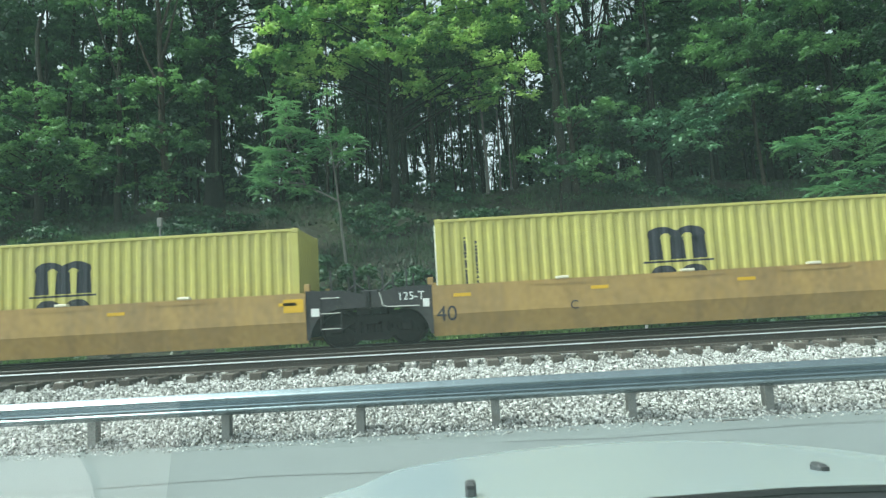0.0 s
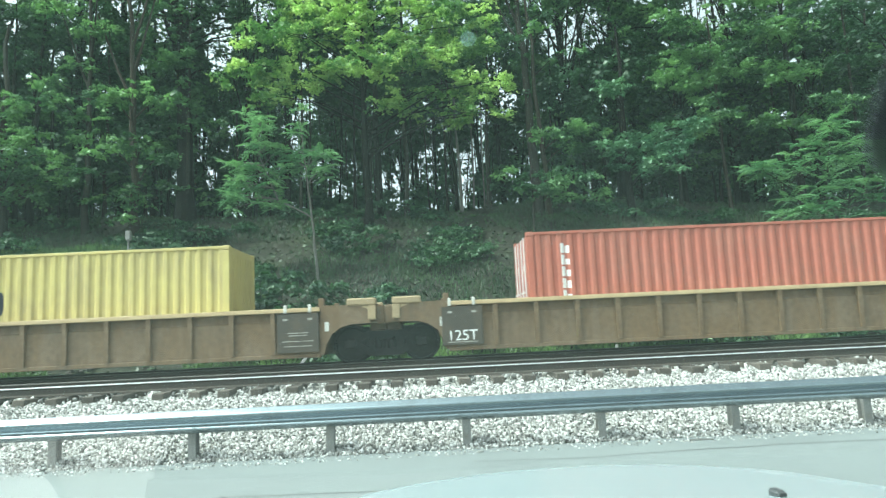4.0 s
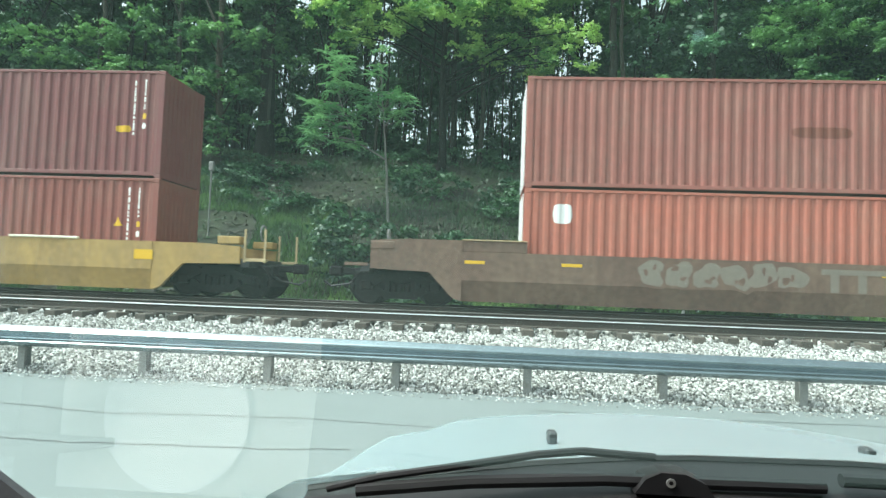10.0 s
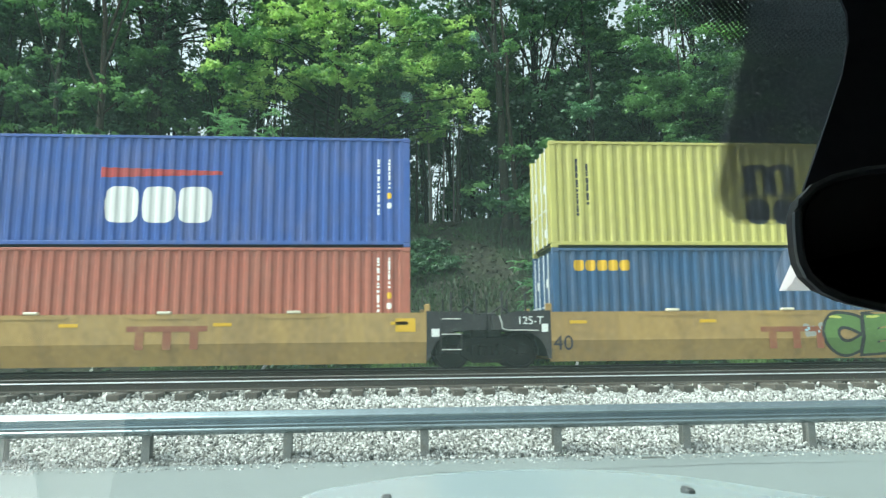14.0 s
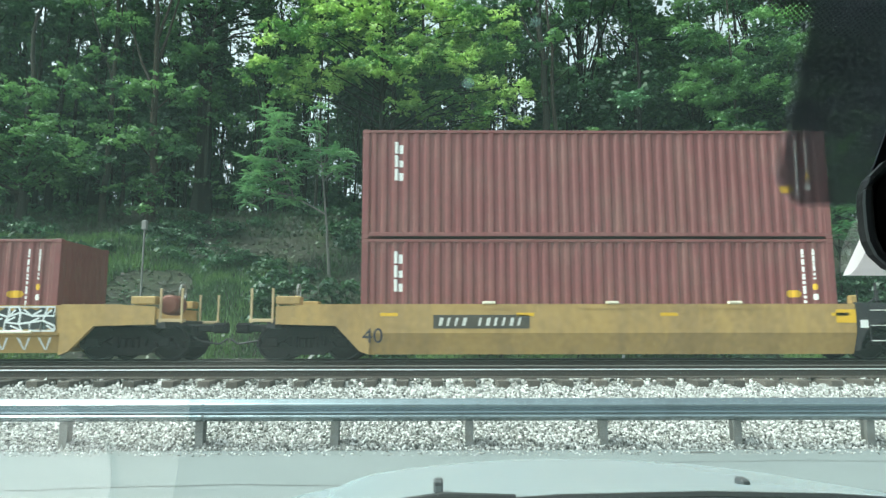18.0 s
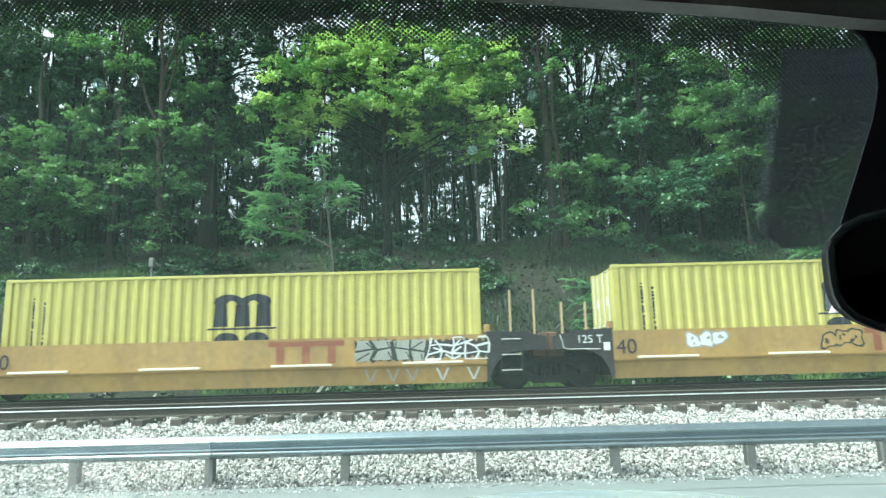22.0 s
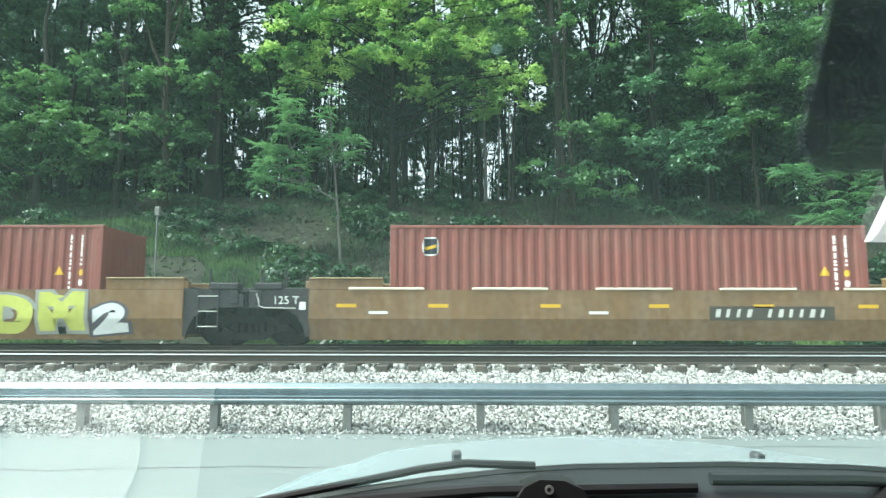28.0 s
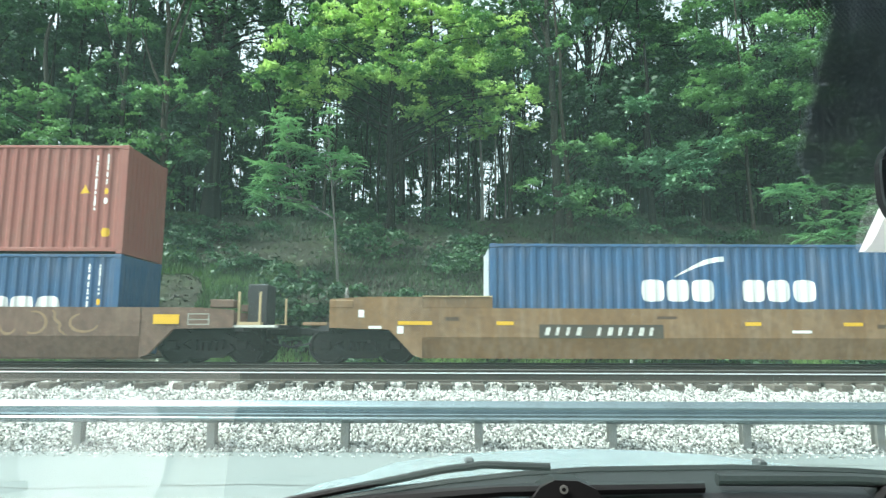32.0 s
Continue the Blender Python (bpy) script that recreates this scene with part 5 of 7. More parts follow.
C(-205.62, FLOOR_Z, "maroon", STD, [tex_std], "maroon corrugated container in a graffiti-covered yellow wagon")
C(-221.12, FLOOR_Z, "yellow", STD, [yellow_marks], "yellow corrugated container with a dark blue emblem")
C(-236.72, FLOOR_Z, "yellow", STD, [yellow_marks], "yellow corrugated container with a dark blue emblem")
C(-252.25, FLOOR_Z, "rust_red", STD, [red_std], "rust-red corrugated container in a yellow well wagon")
C(-267.93, FLOOR_Z, "bright_red", STD, [lambda c: (wide_letters(c, -5.2, -4.1, 1.42, 2.0, 3, WHITE_MARK, 0.1), right_marks(c, STD))], "bright red corrugated container in a yellow well wagon")
C(-289.62, FLOOR_Z, "rust_red", STD, [red_std], "rust-red corrugated container in a long brown wagon")
C(-309.22, FLOOR_Z, "rust_red", STD, [red_std], "rust-red corrugated container in a brown wagon with graffiti")
C(-328.90, FLOOR_Z, "navy", STD, [cma], "dark blue container with white blocks and a curved stroke")
C(-350.58, FLOOR_Z - 0.31, "navy", STD, [lambda c: (wide_letters(c, 0.0, 4.6, 0.95, 1.5, 7, WHITE_MARK, 0.1, (3,)), right_marks(c, STD, False))], "dark blue container, lower of two stacked")
C(-350.58, FLOOR_Z - 0.31 + STD, "brown", HC, [lambda c: (right_marks(c, HC), blobs(c, [(5.6, 0.11, 0.45, 0.68)], YELLOW_MARK, "yellow label", 0.05, "sticker"))], "faded brown container stacked on a dark blue one")


# ---- well wagons ----
front_wheels, rear_wheels = [], []


def side_frame():
    b = Build()
    for y in (-1.06, 1.06):
        a, c = y - 0.09, y + 0.09
        b.prism([(-1.18, 0.40), (-0.98, 0.56), (-0.45, 0.78), (0.45, 0.78), (0.98, 0.56), (1.18, 0.40), (1.18, 0.30), (0.92, 0.36), (0.42, 0.62), (-0.42, 0.62), (-0.92, 0.36), (-1.18, 0.30)], a, c, "y")
        b.prism([(-0.70, 0.36), (-0.40, 0.16), (0.40, 0.16), (0.70, 0.36), (0.62, 0.50), (0.36, 0.34), (-0.36, 0.34), (-0.62, 0.50)], a, c, "y")
        for x in (-0.89, 0.89):
            b.box(x - 0.15, x + 0.15, a - 0.03, c + 0.03, 0.36, 0.60, 0.03)
        for x in (-0.34, 0.34):
            b.box(x - 0.06, x + 0.06, a, c, 0.24, 0.66)
        for x in (-0.18, 0.0, 0.18):
            b.tube([(x, y, 0.27), (x, y, 0.55)], 0.07, 8)
    b.box(-0.2, 0.2, -1.15, 1.15, 0.55, 0.72, 0.03)
    b.box(-0.62, 0.62, -0.55, 0.55, 0.30, 0.74, 0.04).box(-1.35, 1.35, -0.50, 0.50, 0.62, 0.90, 0.03)
    for x in (-1.30, 1.30):
        b.box(x - 0.05, x + 0.05, -0.95, 0.95, 0.34, 0.52, 0.02)
    return b.mesh("truck", TRUCK_IRON)


def wheelset():
    b = Build()
    for s in (-1, 1):
        y = s * 0.755
        b.lathe([(0.0, y - 0.03), (0.16, y - 0.04), (0.17, y - 0.02), (0.40, y - 0.02), (0.42, y - 0.065), (0.46, y - 0.065), (0.463, y + 0.035), (0.49, y + 0.045 * 1), (0.49, y + 0.07), (0.42, y + 0.07), (0.40, y + 0.02), (0.17, y + 0.03), (0.0, y + 0.04)] if s < 0 else
                [(0.0, y + 0.03), (0.16, y + 0.04), (0.17, y + 0.02), (0.40, y + 0.02), (0.42, y + 0.065), (0.46, y + 0.065), (0.463, y - 0.035), (0.49, y - 0.045), (0.49, y - 0.07), (0.42, y - 0.07), (0.40, y - 0.02), (0.17, y - 0.03), (0.0, y - 0.04)], 24)
    b.tube([(0, -1.05, 0), (0, 1.05, 0)], 0.075, 10)
    return b.mesh("wheelset", WHEEL)


def truck(parent, x):
    t = part("truck", shared("truck", side_frame), TRUCK_IRON, parent, at=pose(x, 0, 0))
    for dx, group in ((-0.89, rear_wheels), (0.89, front_wheels)):
        group.append(part("wheelset", shared("wheelset", wheelset), WHEEL, t, at=pose(dx, 0, 0.46)))
    return t


def plate(parent, x0, x1, z0, z1, mat, name, label="", y=-1.504):
    return part(name, Build().box(x0, x1, y - 0.004, y, z0, z1), mat, parent, label)


def number_panel(parent, x, z, wide=2.0, y=-1.504):
    p = plate(parent, x - wide / 2, x + wide / 2, z - 0.17, z + 0.17, PANEL_DARK, "number_panel", "faded black panel with pale unreadable figures", y)
    b = Build()
    n, cell = 11, (wide - 0.24) / 11
    for i in range(n):
        if i == 4:
            continue
        foot = x - wide / 2 + 0.11 + cell * i
        l, r, slant = foot + cell * 0.08, foot + cell * (0.40 if i % 3 else 0.52), 0.05
        b.poly([(l, y - 0.008, z - 0.10), (r, y - 0.008, z - 0.10), (r + slant, y - 0.008, z + 0.10), (l + slant, y - 0.008, z + 0.10)])
    part("figures", b, FADED_WHITE, p)


def stencil(parent, text, x, z, high, mat, y=-1.508):
    part("stencil", shared(("text", text, high, mat.name), lambda: lettering(text, high, mat)), mat, parent, "stencilled " + text, pose(x, y, z))


def blob_outline(cx, cz, rx, rz, rng, n=18, y=-1.5):
    ph = [rng.uniform(0, math.tau) for _ in range(3)]
    out = []
    for i in range(n):
        a = math.tau * i / n
        r = 1 + 0.16 * math.sin(2 * a + ph[0]) + 0.13 * math.sin(3 * a + ph[1]) + 0.08 * math.sin(5 * a + ph[2])
        sq = (abs(math.cos(a)) ** 4 + abs(math.sin(a)) ** 4) ** -0.25
        out.append((cx + rx * r * sq * math.cos(a), y, cz + rz * r * sq * math.sin(a)))
    return out


def graffiti(parent, x0, x1, z0, z1, n, colours, seed, y=-1.503, name="graffiti"):
    """Sprayed overlapping shapes: outline, fill, shine, in three thin coats."""
    rng = random.Random(seed)
    w = (x1 - x0) / n
    coats = [Build(), Build(), Build()]
    for i in range(n):
        cx, cz = x0 + (i + 0.5) * w, (z0 + z1) / 2 + rng.uniform(-0.05, 0.05)
        state = rng.getstate()
        coats[0].poly(blob_outline(cx, cz, w * 0.60, (z1 - z0) * 0.52, rng, y=y - 0.002 - 0.0006 * (i % 2)))
        rng.setstate(state)
        coats[1].poly(blob_outline(cx, cz, w * 0.47, (z1 - z0) * 0.42, rng, y=y - 0.004 - 0.0006 * (i % 2)))
        for _ in range(2):
            hx, hz = cx + rng.uniform(-0.25, 0.25) * w, cz + rng.uniform(-0.2, 0.25) * (z1 - z0)
            coats[2].poly(blob_outline(hx, hz, w * rng.uniform(0.05, 0.14), (z1 - z0) * rng.uniform(0.06, 0.16), rng, 12, y - 0.006))
    g = part(name, coats[0], colours[0], parent, "sprayed graffiti outlines")
    part("fill", coats[1], colours[1], g)
    part("shine", coats[2], colours[2], g)


def draped(me, y):
    """Lay a flat painted shape on a wagon's side, which leans in below its crease."""
    bm = bmesh.new()
    bm.from_mesh(me)
    bmesh.ops.bisect_plane(bm, geom=bm.verts[:] + bm.edges[:] + bm.faces[:], plane_co=(0, 0, 0.70), plane_no=(0, 0, 1))
    for v in bm.verts:
        v.co.y += y + (max(0.0, 0.70 - v.co.z) * 0.3774)
    bm.to_mesh(me)
    bm.free()
    return me


def fat_letters(parent, text, x0, x1, z0, z1, colours, y=-1.503):
    """Sprayed block letters: a dark outline coat, the fill, and pale shines along the tops."""
    made = []
    for name, grow, mat, dy in (("graffiti", 0.15, colours[0], 0.004), ("fill", 0.085, colours[1], 0.008)):
        me = lettering(text, 1.0, mat, name, grow, 1.28)
        xs, zs = [v.co.x for v in me.vertices], [v.co.z for v in me.vertices]
        if not made:
            fit = ((x1 - x0) / (max(xs) - min(xs)), (z1 - z0) / (max(zs) - min(zs)), (max(xs) + min(xs)) / 2, (max(zs) + min(zs)) / 2)
        sx, sz, mx, mz = fit
        for v in me.vertices:
            v.co = ((x0 + x1) / 2 + (v.co.x - mx) * sx, 0, (z0 + z1) / 2 + (v.co.z - mz) * sz + 0.05 * math.sin(3.1 * v.co.x) + 0.02 * math.sin(9.0 * v.co.x + 1.0))
        made.append(part(name, draped(me, y - dy), mat, made[0] if made else parent, "" if made else "sprayed block letters " + text))
    rng = random.Random(len(text) + int(10 * x0))
    b = Build()
    for i in range(len(text)):
        cx = x0 + (i + 0.5) * (x1 - x0) / len(text)
        b.poly(blob_outline(cx - 0.12, z1 - 0.16, 0.16, 0.035, rng, 12, y - 0.012))
    part("shine", b, colours[2], made[0])


def wild(parent, x0, x1, z0, z1, colours, seed, y, solid=True, drips=5):
    """Jagged sprayed lettering too tangled to read: a dark ground, angular pale pieces or strokes, dark lines over them, drips below the ledge."""
    rng = random.Random(seed)
    base, top, over = Build(), Build(), Build()
    n = 18
    upper = [(x0 + (x1 - x0) * i / n, y - 0.003, z1 - (0.09 if i % 2 else 0.0) - rng.uniform(0, 0.06)) for i in range(n + 1)]
    lower = [(x0 + (x1 - x0) * i / n + 0.06, y - 0.003, z0 + (0.07 if i % 2 else 0.0) + rng.uniform(0, 0.05)) for i in range(n, -1, -1)]
    base.poly(upper + lower)
    cols, rows = (max(4, round((x1 - x0) / 0.42)), 2) if solid else (max(4, round((x1 - x0) / 0.30)), 3)
    dx, dz = (x1 - x0) / cols, (z1 - z0) / rows

    def stroke(b, ax, az, bx, bz, w, yy):
        ux, uz = bx - ax, bz - az
        k = w / (math.hypot(ux, uz) + 1e-6)
        b.poly([(ax - uz * k, yy, az + ux * k), (bx - uz * k, yy, bz + ux * k), (bx + uz * k, yy, bz - ux * k), (ax + uz * k, yy, az - ux * k)])

    knot = {(i, j): (x0 + dx * (i + rng.uniform(-0.28, 0.28)) + 0.05, z0 + dz * (j + (rng.uniform(-0.30, 0.30) if 0 < j < rows else 0.12 - 0.24 * (j > 0)))) for i in range(cols + 1) for j in range(rows + 1)}
    k = 0
    for i in range(cols):
        for j in range(rows):
            k += 1
            yy = y - 0.006 - 0.0004 * (k % 5)
            a, b, c, d = knot[i, j], knot[i + 1, j], knot[i + 1, j + 1], knot[i, j + 1]
            mx, mz = (a[0] + b[0] + c[0] + d[0]) / 4, (a[1] + b[1] + c[1] + d[1]) / 4
            if solid:
                f = rng.uniform(0.78, 0.98)
                top.poly([(mx + (p[0] - mx) * f * rng.uniform(0.85, 1.1), yy, mz + (p[1] - mz) * f * rng.uniform(0.85, 1.1)) for p in (a, b, c, d)])
                p, q = rng.choice(((a, c), (b, d), (a, d), (b, c)))
                stroke(over, mx + 0.7 * (p[0] - mx), mz + 0.7 * (p[1] - mz), mx + 0.5 * (q[0] - mx), mz + 0.5 * (q[1] - mz), 0.016, y - 0.0095)
            else:
                for p, q in ((a, b), (b, c), (c, d), (d, a)):
                    yy -= 0.0004
                    stroke(top, p[0], p[1], q[0], q[1], rng.uniform(0.012, 0.028), yy) if rng.random() < 0.8 else None
                if rng.random() < 0.55:
                    p, q = rng.choice(((a, c), (b, d)))
                    stroke(top, p[0], p[1], mx + 0.3 * (q[0] - mx), mz + 0.3 * (q[1] - mz), 0.022, yy - 0.0004)
    skirt = lambda z: -1.428 + 0.225 * (0.62 - z)
    for i in range(drips):
        cx = x0 + 0.4 + (x1 - x0 - 0.7) * i / max(1, drips - 1) + rng.uniform(-0.08, 0.08)
        for side in (-1, 1):
            top.poly([(cx + side * 0.17, skirt(0.60), 0.60), (cx + side * 0.11, skirt(0.60), 0.60), (cx - side * 0.01, skirt(0.30), 0.30), (cx + side * 0.03, skirt(0.30), 0.30)])
    g = part("graffiti", base, colours[0], parent, "tangled jagged sprayed graffiti")
    part("fill", top, colours[1], g)
    if solid:
        part("line", over, colours[0], g)


def spray(name, c):
    return material(name, c, 0.55, grain=0.12, grain_scale=10, stain_amount=0.3, stain_scale=2)


SPRAY_GREEN, SPRAY_BLACK, SPRAY_WHITE = spray("green_spray", (0.115, 0.215, 0.06)), spray("black_spray", (0.03, 0.035, 0.035)), spray("white_spray", (0.68, 0.70, 0.70))
SPRAY_VIOLET, SPRAY_LIME, SPRAY_BLUE, SPRAY_GREY, SPRAY_DULL = spray("violet_spray", (0.26, 0.24, 0.42)), spray("lime_spray", (0.55, 0.58, 0.13)), spray("pale_blue_spray", (0.35, 0.55, 0.62)), spray("grey_spray", (0.32, 0.33, 0.30)), spray("dull_grey_spray", (0.20, 0.165, 0.135))
SPRAY_TAN = spray("faded_tan_spray", (0.27, 0.165, 0.09))
RUST_BLOTCH = spray("dark_rust_blotch", (0.085, 0.05, 0.028))
SPRAY_SHADE, SPRAY_PALE, ORANGE_PATCH = spray("violet_grey_spray", (0.085, 0.08, 0.10)), spray("pale_violet_spray", (0.55, 0.55, 0.68)), spray("orange_overpaint", (0.46, 0.28, 0.09))


def bars_emblem(parent, x, z, mat, y=-1.503):
    """A painted bar over three stems, 1.9 m wide in all."""
    b = Build()
    b.box(x - 0.95, x + 0.95, y - 0.006, y - 0.002, z + 0.15, z + 0.28)
    for a in (x - 0.74, x - 0.10, x + 0.54):
        b.box(a, a + 0.20, y - 0.006, y - 0.002, z - 0.28, z + 0.15)
    part("logo_shape", b, mat, parent, "faded dark red painted shape of bars")


def both(b, profile, x0, x1):
    """A side outline (y, z) on the near side and mirrored on the far side: two builds."""
    return [Build().prism([(s * y, z) for y, z in profile], x0, x1) for s in (1, -1)]


def wagon(s0, s1, left, right, style, mats, label, details=(), sunk=0.0):
    """s0, s1: truck middles along the train; left, right: 'joint' or 'end'; sunk: how much deeper than usual its load sits."""
    body, dark = mats
    t = thing("well_wagon", label, "railway wagon", "wagons of the train")
    h = (s1 - s0) / 2
    a, b = -h + 1.58, h - 1.58
    yo = 1.50
    if style == "ribbed":
        outlines = [[(-1.45, 0.26), (-1.45, 1.08), (-1.40, 1.12), (-1.38, 1.32), (-1.34, 1.32), (-1.34, 0.26)]]
    elif style == "ledge":
        outlines = [[(-1.46, 0.70), (-1.46, 1.40), (-1.28, 1.40), (-1.28, 1.36), (-1.42, 1.36), (-1.42, 0.66), (-1.28, 0.30), (-1.28, 0.22), (-1.33, 0.22), (-1.42, 0.62), (-1.54, 0.665), (-1.55, 0.70)]]
    else:
        outlines = [[(-1.50, 1.42), (-1.50, 0.70), (-1.30, 0.17), (-1.24, 0.17), (-1.24, 0.21), (-1.45, 0.72), (-1.45, 1.39), (-1.28, 1.39), (-1.28, 1.42)]]
    sides = both(None, outlines[0], a, b)
    for s in sides:
        part("side_wall", s, body, t)
    deck = 0.30 if not sunk else FLOOR_Z - RAIL_Z - sunk - 0.03
    part("floor", Build().box(a, b, -1.23, 1.23, deck - 0.06, deck), body, t)
    for x in (a + 0.4, 0, b - 0.4):
        part("cross_beam", Build().box(x - 0.15, x + 0.15, -1.22, 1.22, deck, FLOOR_Z - RAIL_Z - sunk, 0.01), body, t)
    if style == "ribbed":
        for s in (-1, 1):
            part("top_chord", Build().box(a, b, min(s * 1.26, s * 1.54), max(s * 1.26, s * 1.54), 1.32, 1.42, 0.01), TAN, t, "tan top chord")
            part("bottom_chord", Build().box(a, b, min(s * 1.30, s * 1.48), max(s * 1.30, s * 1.48), 0.20, 0.30, 0.01), body, t)
            n = int((b - a) / 1.02)
            rib = shared(("rib", s), lambda: Build().prism([(s * 1.40, 0.30), (s * 1.50, 0.30), (s * 1.515, 0.95), (s * 1.53, 1.32), (s * 1.38, 1.32)], -0.055, 0.055).mesh("rib", body))
            for i in range(n + 1):
                part("rib", rib, body, t, at=pose(a + 0.15 + (b - a - 0.3) * i / n, 0, 0))
        for x, side in ((a + 0.34, -1), (b - 0.54, 1)):
            panel = part("stencil_panel", Build().box(x - 0.50, x + 0.50, -1.536, -1.425, 0.34, 1.28), PANEL_DARK, t, "worn black stencil panel with pale lines")
            rows = ((0.40, 0.36),) if side < 0 else ((0.48, 0.34), (0.60, 0.38), (0.74, 0.22), (0.80, 0.26))
            for z, w in rows:
                part("pale_line", Build().box(x - w, x + w, -1.540, -1.5365, z, z + 0.022), WORN_LINE, panel)
            for dx in (-0.3, 0.3):
                part("pale_line", Build().box(x + dx - 0.06, x + dx + 0.06, -1.540, -1.5365, 1.12, 1.17), WORN_LINE, panel)
                part("bracket", Build().box(x + dx - 0.04, x + dx + 0.04, -1.555, -1.537, 1.30, 1.50, 0.008), FADED_WHITE, panel, "small pale bracket")
    if style == "raised":
        for x0, x1 in ((a, -6.3), (6.3, b)):
            for s in (-1, 1):
                part("raised_side", Build().box(x0, x1, min(s * 1.30, s * 1.46), max(s * 1.30, s * 1.46), 1.42, 1.70, 0.012), body, t)
                part("grab_rail", Build().box(x0, x1, min(s * 1.28, s * 1.50), max(s * 1.28, s * 1.50), 1.704, 1.73, 0.005), TAN, t, "pale top edge")
    for sign, end, x in ((-1, left, -h), (1, right, h)):
        q = lambda u: x - sign * u           # u: from the truck's middle towards the wagon's middle
        if end == "joint":
            for s in (-1, 1):
                y0, y1 = min(s * 1.36, s * 1.46), max(s * 1.36, s * 1.46)
                near = 0.34 if style == "ribbed" else 0.08
                part("end_plate", Build().prism([(q(1.58), 0.24), (q(1.50), 0.26), (q(1.44), 0.50), (q(1.30), 0.74), (q(1.08), 0.90), (q(0.8), 0.97), (q(near), 0.98), (q(near), 1.30), (q(0.7), 1.44), (q(1.58), 1.46)], y0, y1, "y"), dark, t, "dark end plate over the truck")
                if style == "ribbed" or style == "raised":
                    part("end_casting", Build().box(min(q(0.20), q(0.92)), max(q(0.20), q(0.92)), min(s * 1.1, s * 1.5), max(s * 1.1, s * 1.5), 1.42, 1.60, 0.03).box(min(q(0.20), q(0.40)), max(q(0.20), q(0.40)), min(s * 1.3, s * 1.49), max(s * 1.3, s * 1.49), 1.06, 1.42, 0.02), DUSTY_TAN if style == "ribbed" else dark, t)
                part("corner_guide", Build().box(min(q(1.62), q(1.48)), max(q(1.62), q(1.48)), min(s * 1.26, s * 1.44), max(s * 1.26, s * 1.44), 1.42, 1.64, 0.015), body, t)
            part("end_deck", Build().box(min(q(0.1), q(1.5)), max(q(0.1), q(1.5)), -1.35, 1.35, 0.98, 1.06, 0.01), dark, t)
            part("articulated_connector", Build().box(min(q(0.0), q(0.40)), max(q(0.0), q(0.40)), -1.0, 1.0, 0.78, 1.34, 0.04).box(min(q(0.0), q(0.22)), max(q(0.0), q(0.22)), -1.3, -0.9, 0.95, 1.42, 0.03), CAR_RUST if style == "ledge" else dark, t)
            part("bulkhead", Build().box(min(q(1.50), q(1.56)), max(q(1.50), q(1.56)), -1.30, 1.30, 0.3, 1.5, 0.01), dark, t)
            part("air_hose", Build().tube([(q(0.9), -0.5, 1.25), (q(0.45), -0.6, 1.62), (q(0.1), -0.5, 1.35), (q(-0.25), -0.45, 1.3)], 0.035, 6), BLACK, t)
            post_h = (2.5 if sign > 0 else 2.15) if style == "ledge" else 1.95
            for u in (() if style == "ribbed" else (0.35, 0.95)):
                part("grab_post", Build().box(q(u) - 0.025, q(u) + 0.025, -1.40, -1.35, 1.3, post_h, 0.006), TAN if style == "ledge" else dark, t)
                if style != "ledge":
                    part("grab_post", Build().box(q(u) - 0.025, q(u) + 0.025, 1.35, 1.40, 1.3, post_h, 0.006), dark, t)
            if style == "ribbed":
                plate(t, q(1.42) - 0.05, q(1.42) + 0.05, 0.82, 1.05, FADED_WHITE, "placard", "small worn white plate", -1.464)
            elif sign > 0:
                lo, hi = min(q(0.72), q(1.2)), max(q(0.72), q(1.2))
                ladder = part("ladder", Build().box(lo - 0.03, lo, -1.485, -1.462, 0.45, 1.42).box(hi, hi + 0.03, -1.485, -1.462, 0.45, 1.42), dark, t)
                for z in (0.50, 0.88, 1.26):
                    part("rung", Build().tube([(lo, -1.478, z), (hi, -1.478, z)], 0.014, 6), FADED_WHITE, ladder, "pale worn rung")
            else:
                part("grab_pipe", Build().tube([(q(0.26), -1.48, 1.34), (q(0.32), -1.485, 1.15), (q(0.33), -1.485, 1.02), (q(0.46), -1.485, 0.97), (q(1.25), -1.485, 0.96)], 0.014, 6), FADED_WHITE, t, "pale bent grab pipe")
                plate(t, q(1.42) - 0.08, q(1.42) + 0.08, 0.92, 1.12, WHITE_MARK, "placard", "small white square", -1.464)
        else:
            for s in (-1, 1):
                y0, y1 = min(s * 1.36, s * 1.48), max(s * 1.36, s * 1.48)
                top = 1.70 if style == "raised" else 1.42
                part("end_plate", Build().prism([(q(1.58), 0.17), (q(1.35), 0.25), (q(0.75), 0.88), (q(-0.75), 0.92), (q(-0.75), top - 0.06), (q(0.2), top), (q(1.58), top)], y0, y1, "y"), body, t, "tapered end over the truck")
                part("end_box", Build().box(min(q(-0.75), q(-0.15)), max(q(-0.75), q(-0.15)), min(s * 1.05, s * 1.5), max(s * 1.05, s * 1.5), 1.42, 1.62, 0.02), body, t)
                for u in (() if style in ("raised", "ribbed") else (-0.85, -1.38)):
                    part("grab_post", Build().box(q(u) - 0.025, q(u) + 0.025, s * 1.38 - 0.025, s * 1.38 + 0.025, 0.95, 1.82, 0.004), TAN, t)
                part("step", Build().box(min(q(-0.82), q(-1.42)), max(q(-0.82), q(-1.42)), min(s * 1.2, s * 1.42), max(s * 1.2, s * 1.42), 0.98, 1.06, 0.008), TAN if style not in ("raised", "ribbed") else body, t)
